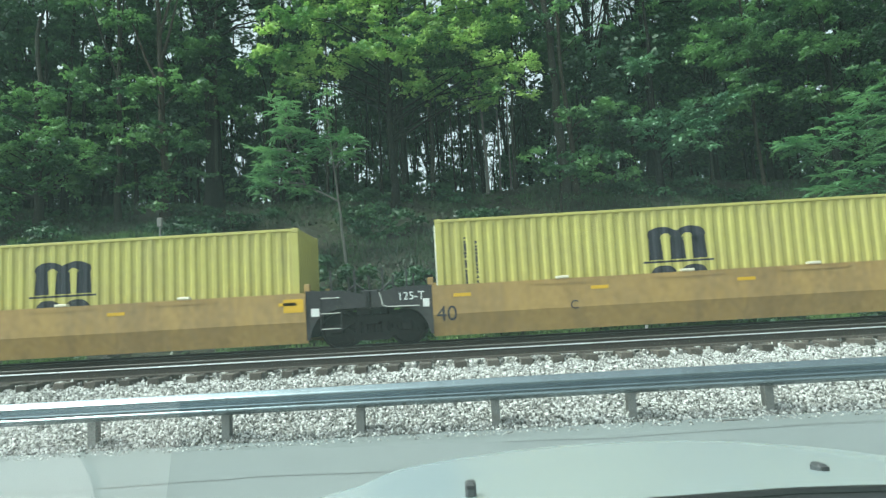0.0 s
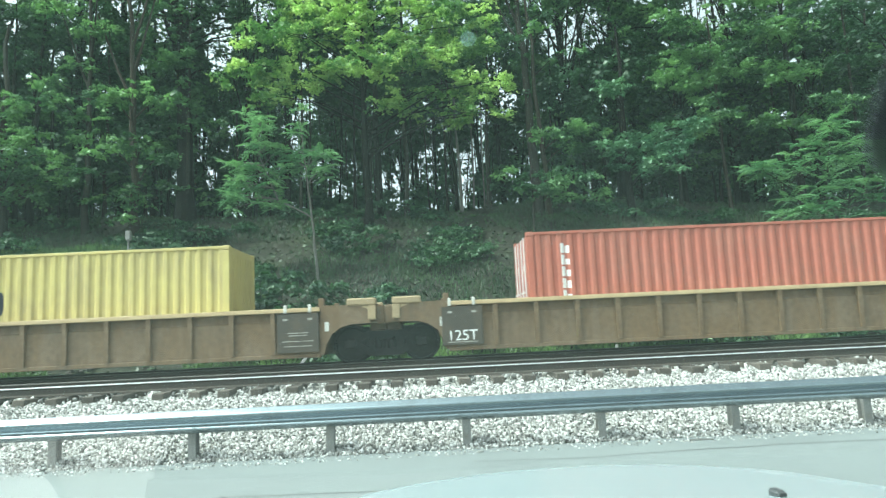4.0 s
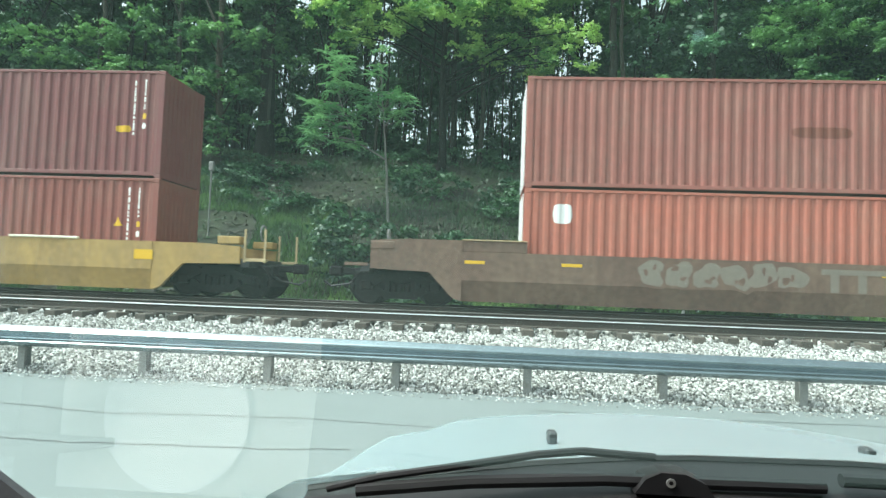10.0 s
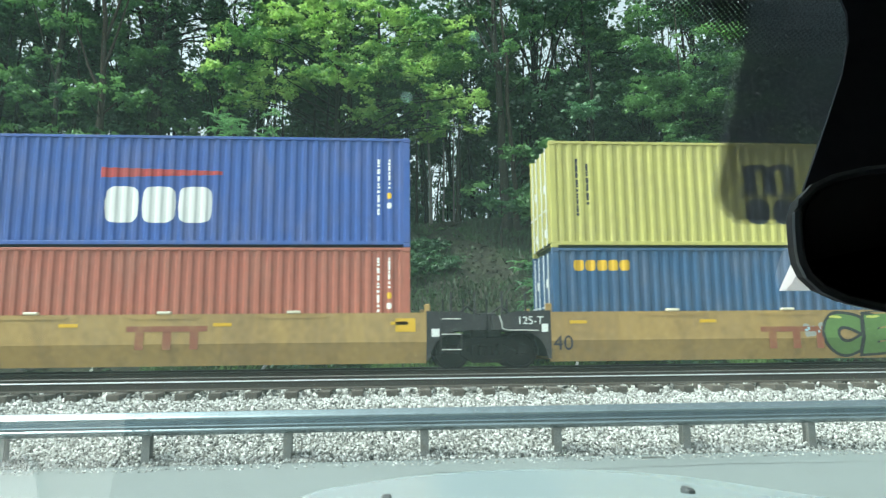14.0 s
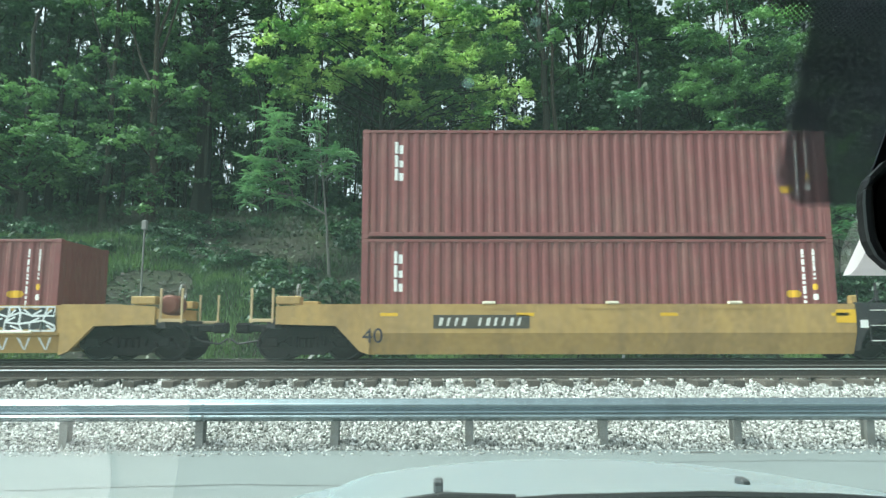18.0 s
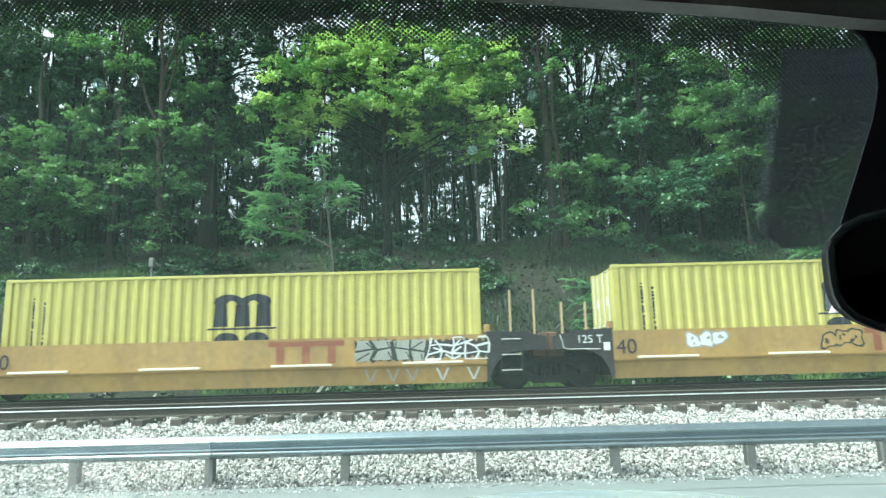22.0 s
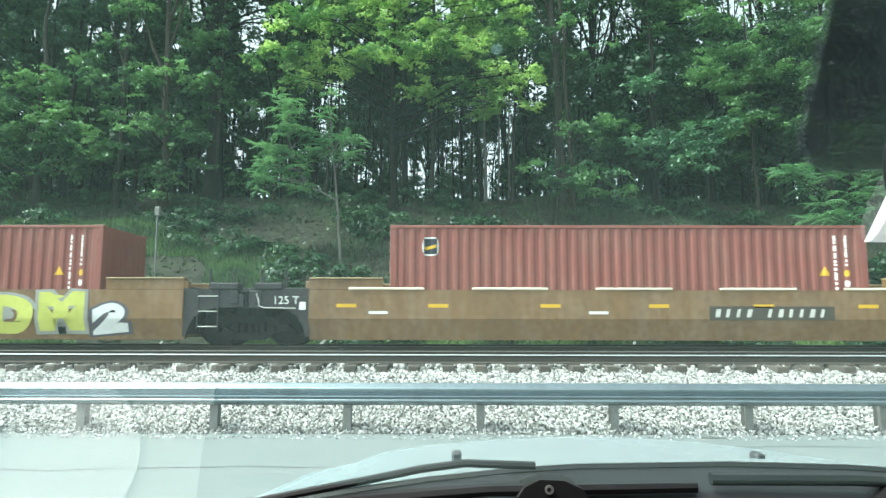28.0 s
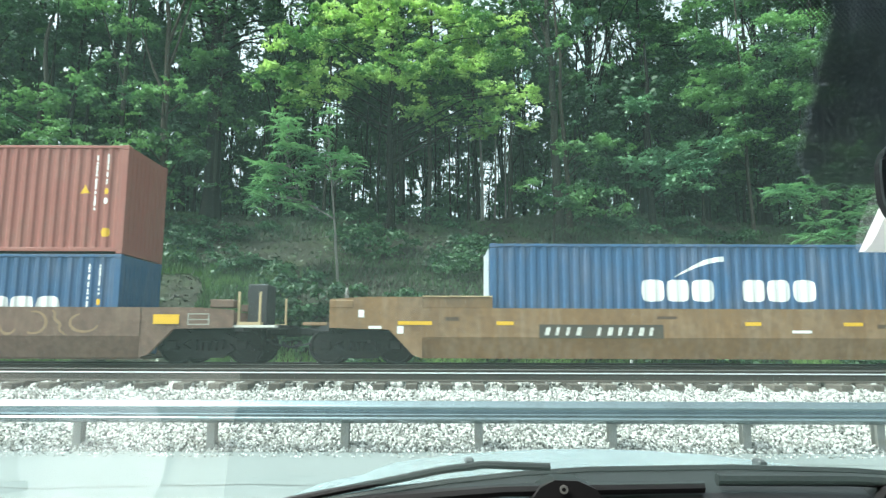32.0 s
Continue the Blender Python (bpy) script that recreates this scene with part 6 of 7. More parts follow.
            part("end_deck", Build().box(min(q(-0.8), q(1.5)), max(q(-0.8), q(1.5)), -1.36, 1.36, 0.95, 1.02, 0.01), body, t)
            part("end_sill", Build().box(min(q(-0.75), q(-1.0)), max(q(-0.75), q(-1.0)), -1.40, 1.40, 0.82, 1.05, 0.02), BLACK, t)
            part("coupler", Build().box(min(q(-0.9), q(-1.9)), max(q(-0.9), q(-1.9)), -0.1, 0.1, 0.74, 0.94, 0.03).box(min(q(-1.75), q(-2.12)), max(q(-1.75), q(-2.12)), -0.2, 0.2, 0.70, 0.98, 0.05), TRUCK_IRON, t)
            part("air_hose", Build().tube([(q(-1.0), -0.35, 0.85), (q(-1.5), -0.38, 0.5), (q(-2.0), -0.3, 0.42), (q(-2.2), -0.28, 0.55)], 0.03, 6), BLACK, t)
            if style == "ledge" and sign > 0:
                part("brake_reservoir", Build().lathe([(0.0, -1.2), (0.2, -1.19), (0.26, -1.12), (0.26, -0.6), (0.0, -0.55)], 18), PATCH_RED, t, "rusty red brake reservoir", pose(q(-0.95), 0, 1.42))
            part("brake_wheel", Build().lathe([(0.20, -0.02), (0.24, -0.02), (0.24, 0.02), (0.20, 0.02), (0.20, -0.02)], 16, "x"), POST, t, at=pose(q(-0.62), 0.6, 1.85))
    truck(t, h)
    if left == "end":
        truck(t, -h)
    for d in details:
        d(t, h)
    train.append((t, (s0 + s1) / 2, RAIL_Z))
    return t


def tabs(t, h):
    for x in (-3.1, 0.0, 3.1):
        part("guide_lip", Build().box(x - 0.16, x + 0.16, -1.52, -1.36, 1.424, 1.49, 0.015), CREAM, t, "pale guide lip")
        part("stiffener", Build().prism([(x - 0.9, 1.36), (x - 0.75, 1.30), (x + 0.75, 1.30), (x + 0.9, 1.36)], -1.512, -1.500, "y"), CAR_YELLOW, t)
    for x in (-5.6, -2.2, 1.4, 5.7):
        plate(t, x - 0.22, x + 0.22, 1.12, 1.20, YELLOW_MARK, "reflector", "orange-yellow reflector")
    plate(t, 5.6, 6.1, 0.95, 1.28, YELLOW_MARK, "placard", "yellow square")


def strips(t, h, z=1.424, xs=(-5.6, -3.4, -1.2, 1.0, 3.2, 5.4), half=0.95, y=-1.53):
    for x in xs:
        part("guide_lip", Build().box(x - half, x + half, y, y + 0.1, z, z + 0.06, 0.012), CREAM, t, "long cream guide lip")


def brown_marks(t, h):
    strips(t, h, 1.424, (-6.2, -3.1, 0.0, 3.1, 6.2), 0.95)
    for x in (-7.2, -4.9, -2.1, 0.6, 3.2, 5.8):
        plate(t, x - 0.25, x + 0.25, 0.98, 1.07, YELLOW_MARK, "reflector", "orange-yellow reflector")
    for x in (-6.4, -0.9, 6.9):
        plate(t, x - 0.24, x + 0.24, 0.82, 0.89, WHITE_MARK, "reflector", "white reflector")


def forty(x, z=0.62, mat=None):
    return lambda t, h: stencil(t, "40", x, z, 0.52, mat or DARK_MARK)


def code(x, text="125-T", z=1.20, high=0.28, y=-1.468):
    return lambda t, h: stencil(t, text, h + x if x < 0 else -h + x, z, high, WHITE_MARK, y)


def white_square(t, h):
    plate(t, h - 1.45, h - 1.25, 0.82, 1.02, WHITE_MARK, "placard", "white square", -1.462)


Y, Bn, Tp, Rs = (CAR_YELLOW, BLACK), (CAR_BROWN, BLACK), (CAR_TAUPE, CAR_TAUPE), (CAR_RUST, CAR_RUST)
wagon(-2.14, 13.70, "joint", "joint", "smooth", Y, "weathered yellow well wagon with a black articulated end", [tabs, forty(-6.0, 0.7), code(1.05), lambda t, h: stencil(t, "C", -2.85, 0.75, 0.3, DARK_MARK)])
wagon(-17.60, -2.14, "end", "joint", "smooth", Y, "weathered yellow well wagon with a tapered end", [tabs, forty(-6.05, 0.72), lambda t, h: number_panel(t, -3.55, 0.98, 2.05), white_square])
wagon(-41.60, -21.75, "joint", "end", "ribbed", Tp, "dusty brown ribbed well wagon with a tan top chord", [code(1.92, "125T", 0.56, 0.36, -1.542)])
wagon(-61.20, -41.60, "joint", "joint", "ribbed", Tp, "dusty brown ribbed well wagon with black stencil panels", [code(1.92, "125T", 0.56, 0.36, -1.542)])
wagon(-80.75, -61.20, "end", "joint", "ribbed", Tp, "dusty brown ribbed well wagon with a tapered end", [])
wagon(-104.05, -85.05, "end", "end", "raised", Rs, "rusted brown single well wagon with faded graffiti", [lambda t, h: (bars_emblem(t, 1.7, 1.0, SPRAY_DULL), graffiti(t, -3.6, 0.4, 0.72, 1.36, 6, (CAR_RUST, SPRAY_DULL, CAR_RUST), 5), [plate(t, x - 0.25, x + 0.25, 1.12, 1.20, YELLOW_MARK, "reflector", "orange-yellow reflector") for x in (-7.6, -5.2, 2.4, 4.6, 7.6)])])
wagon(-124.45, -108.95, "joint", "end", "smooth", Y, "yellow well wagon with long cream guide lips", [forty(-5.95, 0.66), lambda t, h: (number_panel(t, -3.35, 0.93, 2.5), strips(t, h, 1.424, (-3.1, 0.1, 3.2)), stencil(t, "B", 0.0, 0.9, 0.3, DARK_MARK), plate(t, 5.7, 6.2, 0.95, 1.2, YELLOW_MARK, "placard", "yellow square")), code(1.05)])
wagon(-140.20, -124.45, "joint", "joint", "smooth", Y, "yellow well wagon with green graffiti", [tabs, forty(-6.0), code(1.05), lambda t, h: (bars_emblem(t, 0.15, 0.72, BROWN_MARK), fat_letters(t, "CEVY", 0.85, 4.95, 0.22, 1.40, (SPRAY_BLACK, SPRAY_GREEN, SPRAY_LIME), -1.506), graffiti(t, 0.35, 1.0, 0.7, 1.1, 2, (CAR_YELLOW, SPRAY_GREY, SPRAY_BLUE), 9, -1.504), graffiti(t, 4.9, 5.9, 0.85, 1.25, 2, (CAR_YELLOW, SPRAY_GREY, CAR_YELLOW), 10, -1.504)), white_square])
wagon(-156.10, -140.20, "joint", "joint", "smooth", Y, "yellow well wagon with dark red bars", [tabs, forty(-6.0), code(1.05), white_square, lambda t, h: bars_emblem(t, 0.1, 0.85, BROWN_MARK)])
wagon(-171.75, -156.10, "joint", "joint", "smooth", Y, "yellow well wagon with dark red bars", [tabs, forty(-6.0), code(1.05), white_square, lambda t, h: bars_emblem(t, 0.1, 0.85, BROWN_MARK)])
wagon(-187.10, -171.75, "end", "joint", "smooth", Y, "yellow well wagon with a black number panel and tapered end", [tabs, forty(-6.0), white_square, lambda t, h: number_panel(t, -3.3, 0.98, 2.4)])


def ledge_strips(t, h):
    strips(t, h, 0.704, (-4.9, -1.65, 1.6, 4.85), 0.75, -1.575)


def drum_face(t, h):
    b = Build()
    b.lathe([(0.0, -1.476), (0.36, -1.474), (0.38, -1.462)], 24)
    part("painted_disc", b, SPRAY_WHITE, t, "white painted round shape", pose(-0.65, 0, 1.02))
    for dx in (-0.17, 0.13):
        part("painted_ring", Build().lathe([(0.05, -1.480), (0.10, -1.480)], 12), SPRAY_BLACK, t, "dark sprayed ring", pose(-0.65 + dx, 0, 1.06))
    part("painted_patch", Build().box(-0.22, -0.06, -1.468, -1.464, 0.75, 1.36), SPRAY_BLACK, t, "dark sprayed patch")
    [part("painted_patch", Build().box(-0.9 + 0.3 * k, -0.68 + 0.3 * k, -1.372, -1.369, 0.40, 0.48), SPRAY_GREY, t, "pale painted patch") for k in range(3)]


wagon(-207.25, -191.60, "joint", "end", "ledge", Y, "yellow well wagon with white and black graffiti", [ledge_strips, drum_face, forty(-5.9, 0.98), code(1.0, "125 T"), lambda t, h: (number_panel(t, 2.2, 1.04, 2.9, -1.464), wild(t, 3.4, 6.1, 0.74, 1.38, (SPRAY_BLACK, SPRAY_WHITE), 14, -1.474, False))])
wagon(-222.85, -207.25, "joint", "joint", "ledge", Y, "yellow well wagon with pale graffiti and red bars", [ledge_strips, forty(-5.9, 0.98), code(1.0, "125 T"), lambda t, h: (bars_emblem(t, 1.0, 1.02, BROWN_MARK, -1.463), wild(t, 2.3, 5.2, 0.76, 1.38, (SPRAY_BLACK, SPRAY_WHITE), 15, -1.464), graffiti(t, -4.4, -3.4, 0.95, 1.3, 3, (SPRAY_GREY, SPRAY_WHITE, SPRAY_GREY), 3, -1.464), graffiti(t, -1.0, 0.0, 0.85, 1.25, 3, (SPRAY_BLACK, CAR_YELLOW, SPRAY_BLACK), 4, -1.464))])
wagon(-238.40, -222.85, "joint", "joint", "ledge", Y, "yellow well wagon with grey graffiti and red bars", [ledge_strips, forty(-5.9, 0.98), code(1.0, "125 T"), lambda t, h: (bars_emblem(t, 1.7, 1.06, BROWN_MARK, -1.463), wild(t, 2.9, 4.7, 0.74, 1.36, (SPRAY_BLACK, SPRAY_GREY), 16, -1.464, True, 3), wild(t, 4.7, 6.2, 0.78, 1.36, (SPRAY_BLACK, SPRAY_WHITE), 17, -1.466, False, 2))])
wagon(-253.90, -238.40, "joint", "joint", "ledge", Y, "yellow well wagon with dark red bars", [ledge_strips, forty(-5.9, 0.98), code(1.0, "125 T"), lambda t, h: (bars_emblem(t, 1.5, 1.04, BROWN_MARK, -1.463), stencil(t, "E", -2.7, 1.05, 0.30, DARK_MARK, -1.468))])
wagon(-269.60, -253.90, "end", "joint", "ledge", Y, "yellow well wagon with a black number panel and tapered end", [ledge_strips, forty(-5.9, 0.98), lambda t, h: number_panel(t, -2.7, 1.02, 2.9, -1.464)])
wagon(-293.20, -273.75, "joint", "end", "raised", Bn, "long brown well wagon with cream guide lips", [brown_marks, lambda t, h: number_panel(t, 3.4, 0.85, 3.1), code(1.0, "125 T", 1.15)])
wagon(-312.90, -293.20, "joint", "joint", "raised", Bn, "long brown well wagon with violet and lime graffiti", [lambda t, h: (fat_letters(t, "POGi", -4.5, -0.9, 0.28, 1.40, (SPRAY_SHADE, SPRAY_VIOLET, SPRAY_PALE)), part("graffiti", Build().lathe([(0.0, -1.520), (0.24, -1.519), (0.26, -1.512)], 18), SPRAY_WHITE, t, "white sprayed ball", pose(-1.25, 0, 1.22)), plate(t, -0.85, 1.1, 0.86, 1.34, ORANGE_PATCH, "paint_patch", "faded orange overpainted patch", -1.501), fat_letters(t, "JRN", 1.2, 3.5, 0.28, 1.40, (SPRAY_SHADE, SPRAY_VIOLET, SPRAY_PALE)), fat_letters(t, "DM", 3.3, 5.9, 0.28, 1.40, (SPRAY_GREY, SPRAY_LIME, SPRAY_LIME), -1.512), fat_letters(t, "2", 5.9, 7.0, 0.28, 1.12, (SPRAY_SHADE, SPRAY_WHITE, SPRAY_WHITE))), code(1.0, "125 T", 1.15)])
wagon(-332.20, -312.90, "end", "joint", "raised", Bn, "long brown well wagon with a black number panel", [lambda t, h: (number_panel(t, -3.6, 0.85, 3.1), [plate(t, x - w, x + w, 1.0, 1.09, YELLOW_MARK, "reflector", "orange-yellow reflector") for x, w in ((-8.25, 0.42), (-6.0, 0.22), (0.2, 0.2), (2.7, 0.24), (5.5, 0.24))], [plate(t, x - 0.24, x + 0.24, 0.82, 0.89, WHITE_MARK, "reflector", "white reflector") for x in (1.4, 4.65)], [plate(t, x - w, x + w, z, z + 0.07 + 0.12 * (w < 0.1), WHITE_MARK, "placard", "small white plate", -1.484) for x, w, z in ((-8.62, 0.08, 0.78), (-9.25, 0.16, 0.90), (-9.6, 0.07, 1.18))], [plate(t, x, x + w, z, z + d, RUST_BLOTCH, "rust_patch", "dark rust blotch", -1.5015) for x, w, z, d in ((-7.5, 0.35, 1.10, 0.10), (-2.2, 0.5, 1.16, 0.07), (3.3, 0.4, 0.94, 0.10), (6.4, 0.5, 1.2, 0.08), (-5.1, 0.3, 0.9, 0.12))])])


def scrawl(parent, x0, x1, z0, z1, n, mat, seed, y=-1.505):
    """Loose curved spray strokes, one bent ribbon after another."""
    rng = random.Random(seed)
    b = Build()
    w = (x1 - x0) / n
    for i in range(n):
        cx, cz, yy = x0 + (i + 0.5) * w, (z0 + z1) / 2, y - 0.0006 * (i % 3)
        turn, sweep, rx, rz = rng.uniform(0, math.tau), rng.uniform(2.2, 4.4), w * rng.uniform(0.35, 0.6), (z1 - z0) * rng.uniform(0.32, 0.5)
        line = [(cx + rx * math.cos(turn + sweep * k / 14), cz + rz * math.sin(turn + sweep * k / 14)) for k in range(15)]
        if i % 3 == 1:
            line = [(cx - 0.3 * w + 0.5 * w * k / 14 + 0.04 * math.sin(k), z1 - (z1 - z0) * k / 14) for k in range(15)]
        for k, ((ax, az), (bx, bz)) in enumerate(zip(line, line[1:])):
            d = math.hypot(bx - ax, bz - az) + 1e-6
            ux, uz = (bx - ax) / d, (bz - az) / d
            r = 0.034 * (1.15 - abs(k - 6) / 12)
            b.poly([(ax - uz * r, yy, az + ux * r), (bx - uz * r, yy, bz + ux * r), (bx + uz * r, yy, bz - ux * r), (ax + uz * r, yy, az - ux * r)])
    part("graffiti", b, mat, parent, "loose faded tan spray strokes")


def brake_stand(parent, x):
    """Dark brake stand with its wheel and a step on the end platform."""
    stand = part("brake_stand", Build().box(x - 0.10, x + 0.42, -1.0, -0.2, 1.0, 2.05, 0.03), BLACK, parent, "dark brake stand on the end platform")
    ring = [(x - 0.13, -0.6 + 0.28 * math.cos(math.tau * i / 16), 1.75 + 0.28 * math.sin(math.tau * i / 16)) for i in range(17)]
    part("brake_wheel", Build().tube(ring, 0.02, 6), BLACK, stand)
    part("step", Build().box(x - 0.35, x + 0.75, -1.44, -1.2, 0.92, 0.98, 0.006), FADED_WHITE, parent, "worn pale step")
    part("platform", Build().box(x - 0.9, x + 0.8, -1.2, 1.2, 0.90, 1.0, 0.01), BLACK, parent)


def worn_ends(t, h):
    scrawl(t, 1.2, 6.9, 0.72, 1.34, 9, SPRAY_TAN, 30)
    plate(t, 8.3, 8.95, 1.0, 1.24, YELLOW_MARK, "placard", "yellow square")
    frame_x0, frame_x1 = 9.15, 9.70
    for z in (0.98, 1.10, 1.24):
        plate(t, frame_x0, frame_x1, z, z + 0.03, WORN_LINE, "stencil_line", "worn white stencil line", -1.484)
    for x in (frame_x0, frame_x1 - 0.03):
        plate(t, x, x + 0.03, 1.01, 1.24, WORN_LINE, "stencil_line", "", -1.4835)
    brake_stand(t, h + 1.05)


wagon(-355.20, -336.10, "end", "end", "smooth", Rs, "rusted red-brown well wagon with worn graffiti", [worn_ends], 0.31)


# ---- the parked car from which the train is seen ----
SILVER = material("silver_car_paint", (0.50, 0.61, 0.645), 0.25, 0.4, stain_amount=0.12, stain_scale=1.5, grain=0.03, grain_scale=200, spec=0.6)
PLASTIC = material("black_plastic", (0.06, 0.063, 0.067), 0.55, grain=0.15, grain_scale=80, stain_amount=0.2, bump=0.1, bump_scale=300)
RUBBER = material("wiper_rubber", (0.012, 0.012, 0.013), 0.5, grain=0.1)
LINER = material("grey_headliner", (0.50, 0.49, 0.46), 0.95, grain=0.1, grain_scale=200, stain_amount=0.15)
DASH = material("grey_dashboard", (0.045, 0.05, 0.05), 0.7, grain=0.1, grain_scale=150, stain_amount=0.15, bump=0.2, bump_scale=250)
# Both prints are lightened: the haze over the glass is put into their colour.
FRIT = material("hazed_glass_print", (0.185, 0.21, 0.22), 0.75, grain=0.05, stain_amount=0.1)
FINE_PRINT = material("hazed_fine_print", (0.34, 0.40, 0.45), 0.8, grain=0.03, stain_amount=0.1)
MIRROR = material("mirror_glass", (0.11, 0.115, 0.12), 0.02, 1.0, grain=0.0, stain_amount=0.0)
GLARE_WHITE = material("glare_reflector_white", (0.90, 0.90, 0.88), 0.8, stain=(0.7, 0.7, 0.68), stain_amount=0.4, stain_scale=14, grain=0.04)
TRIM = material("dark_blue_grey_trim", (0.075, 0.085, 0.105), 0.85, spec=0.2, grain=0.1, grain_scale=120, stain_amount=0.1)
RIM = material("glossy_grey_rim", (0.16, 0.18, 0.19), 0.3, grain=0.03, stain_amount=0.1)
PALE_PLASTIC = material("white_plastic", (0.72, 0.75, 0.74), 0.45, grain=0.03, stain_amount=0.1)


TAG = leaf_material("white_translucent_plastic", (0.85, 0.86, 0.86), (0.92, 0.93, 0.93), 0.55, (1, 1, 1))
DARK_PANE = material("opaque_dark_pane", (0.012, 0.014, 0.014), 0.1, grain=0.0, stain_amount=0.0)


def windshield_material():
    """Green-tinted glass with a faint teal film added as haze, and the weak reflection of a single pane."""
    m = bpy.data.materials.new("hazed_windshield")
    m.use_nodes = True
    n, link = m.node_tree.nodes, m.node_tree.links.new
    out = n["Material Output"]
    n.remove(n["Principled BSDF"])
    clear, film, shine = n.new("ShaderNodeBsdfTransparent"), n.new("ShaderNodeBsdfTranslucent"), n.new("ShaderNodeBsdfGlossy")
    clear.inputs[0].default_value = (0.765, 0.93, 0.905, 1)
    film.inputs[0].default_value = (0.55, 0.95, 0.85, 1)
    shine.inputs["Roughness"].default_value = 0.0
    tc, tex, ramp = n.new("ShaderNodeTexCoord"), n.new("ShaderNodeTexNoise"), n.new("ShaderNodeMapRange")
    tex.inputs["Scale"].default_value, tex.inputs["Detail"].default_value = 9.0, 3.0
    link(tc.outputs["Object"], tex.inputs["Vector"])
    ramp.inputs["To Min"].default_value, ramp.inputs["To Max"].default_value = FILM * 0.6, FILM * 1.4
    link(tex.outputs["Fac"], ramp.inputs["Value"])
    a, b = n.new("ShaderNodeMixShader"), n.new("ShaderNodeMixShader")
    link(ramp.outputs[0], a.inputs[0])
    link(clear.outputs[0], a.inputs[1]), link(film.outputs[0], a.inputs[2])
    b.inputs[0].default_value = SHINE
    link(a.outputs[0], b.inputs[1]), link(shine.outputs[0], b.inputs[2])
    link(b.outputs[0], out.inputs["Surface"])
    return m


FILM, SHINE = 0.025, 0.11
GLASS = windshield_material()
FILM = 0.10
SPECK = windshield_material()


def pane(z):
    """How far ahead the windshield stands at height z."""
    return 0.95 - 0.95 * (z - 1.30)


def car():
    t = thing("car", "parked silver car, seen from its driver's seat through the windshield", "car")
    xc = 0.40
    # hood: a low dome with a raised middle, rolling off at the sides and front
    b = Build()
    xs = [-0.50, -0.46, -0.42, -0.38, -0.33, -0.29, -0.26, -0.22, -0.17, -0.10, 0.0, 0.15, 0.30, 0.45, 0.60, 0.75, 0.90, 0.98, 1.02, 1.06, 1.09, 1.13, 1.18, 1.22, 1.26, 1.30]
    vs = [0.0, 0.05, 0.12, 0.2, 0.3, 0.4, 0.5, 0.6, 0.7, 0.8, 0.87, 0.93, 0.97, 1.0]
    for v in vs:
        for x in xs:
            u = abs(x - xc) / 0.90
            far = 2.16 - 0.16 * u ** 3
            y = 0.985 + (far - 0.985) * v
            z = 1.366 - 0.15 * v ** 0.9 - 0.09 * u * u
            step = min(1.0, max(0.0, (u - 0.66) / 0.06))
            z -= 0.018 * step * step * (3 - 2 * step) * min(1, v * 4)
            if u > 0.88:
                z -= 1.5 * (u - 0.88) ** 1.3
            if v > 0.85:
                z -= 0.09 * ((v - 0.85) / 0.15) ** 2
            b.v.append((x, y, z))
    w = len(xs)
    b.f = [(j * w + i, j * w + i + 1, (j + 1) * w + i + 1, (j + 1) * w + i) for j in range(len(vs) - 1) for i in range(w - 1)]
    part("hood", b, SILVER, t, "silver hood with a raised middle", smooth=True)
    for x in (0.024, 0.584):
        n = part("washer_nozzle", Build().box(x - 0.009, x + 0.009, 1.235, 1.265, 1.310, 1.334, 0.004), PLASTIC, t, "black washer nozzle")
        part("nozzle_tip", Build().box(x - 0.006, x + 0.006, 1.229, 1.234, 1.325, 1.332, 0.001), RUBBER, n)
    # cowl and wipers
    lip = ((-0.36, 1.285), (-0.25, 1.306), (-0.15, 1.322), (-0.02, 1.341), (0.1, 1.354), (0.2, 1.360), (0.42, 1.364), (0.60, 1.360), (0.75, 1.350), (0.90, 1.334), (1.05, 1.31), (1.15, 1.285))
    c = Build()
    for i, (x, z) in enumerate(lip):
        c.v += [(x, 0.80, z - 0.045), (x, 0.88, z - 0.022), (x, 0.985, z), (x, 0.985, z - 0.06), (x, 0.80, z - 0.08)]
        if i:
            k = 5 * i
            c.f += [(k - 5 + j, k - 5 + (j + 1) % 5, k + (j + 1) % 5, k + j) for j in range(5)]
    part("cowl", c, RUBBER, t, "black cowl panel")
    part("cowl_lip", Build().tube([(x, 0.988, z + 0.001) for x, z in lip], 0.006, 6), RUBBER, t)
    for px, arm, blade in ((0.14, [(0.125, 0.90, 1.382), (0.03, 0.905, 1.384), (-0.03, 0.905, 1.376), (-0.10, 0.90, 1.363), (-0.24, 0.90, 1.336), (-0.31, 0.895, 1.318)], [(-0.27, 0.895, 1.318), (-0.12, 0.90, 1.336), (0.06, 0.90, 1.350), (0.34, 0.90, 1.356)]),
                           (0.62, [(0.66, 0.90, 1.380), (0.80, 0.905, 1.386), (0.95, 0.90, 1.378), (1.10, 0.90, 1.358), (1.2, 0.895, 1.34)], [(0.36, 0.90, 1.366), (0.55, 0.90, 1.366), (0.85, 0.90, 1.352), (1.2, 0.895, 1.335)])):
        wiper = part("wiper", Build().prism([(px - 0.045, 1.340), (px - 0.032, 1.358), (px - 0.012, 1.368), (px + 0.02, 1.367), (px + 0.045, 1.356), (px + 0.056, 1.340)], 0.880, 0.925, "y"), RUBBER, t, "wiper pivot cover")
        part("arm", Build().tube(arm, 0.0055, 8), RUBBER, wiper)
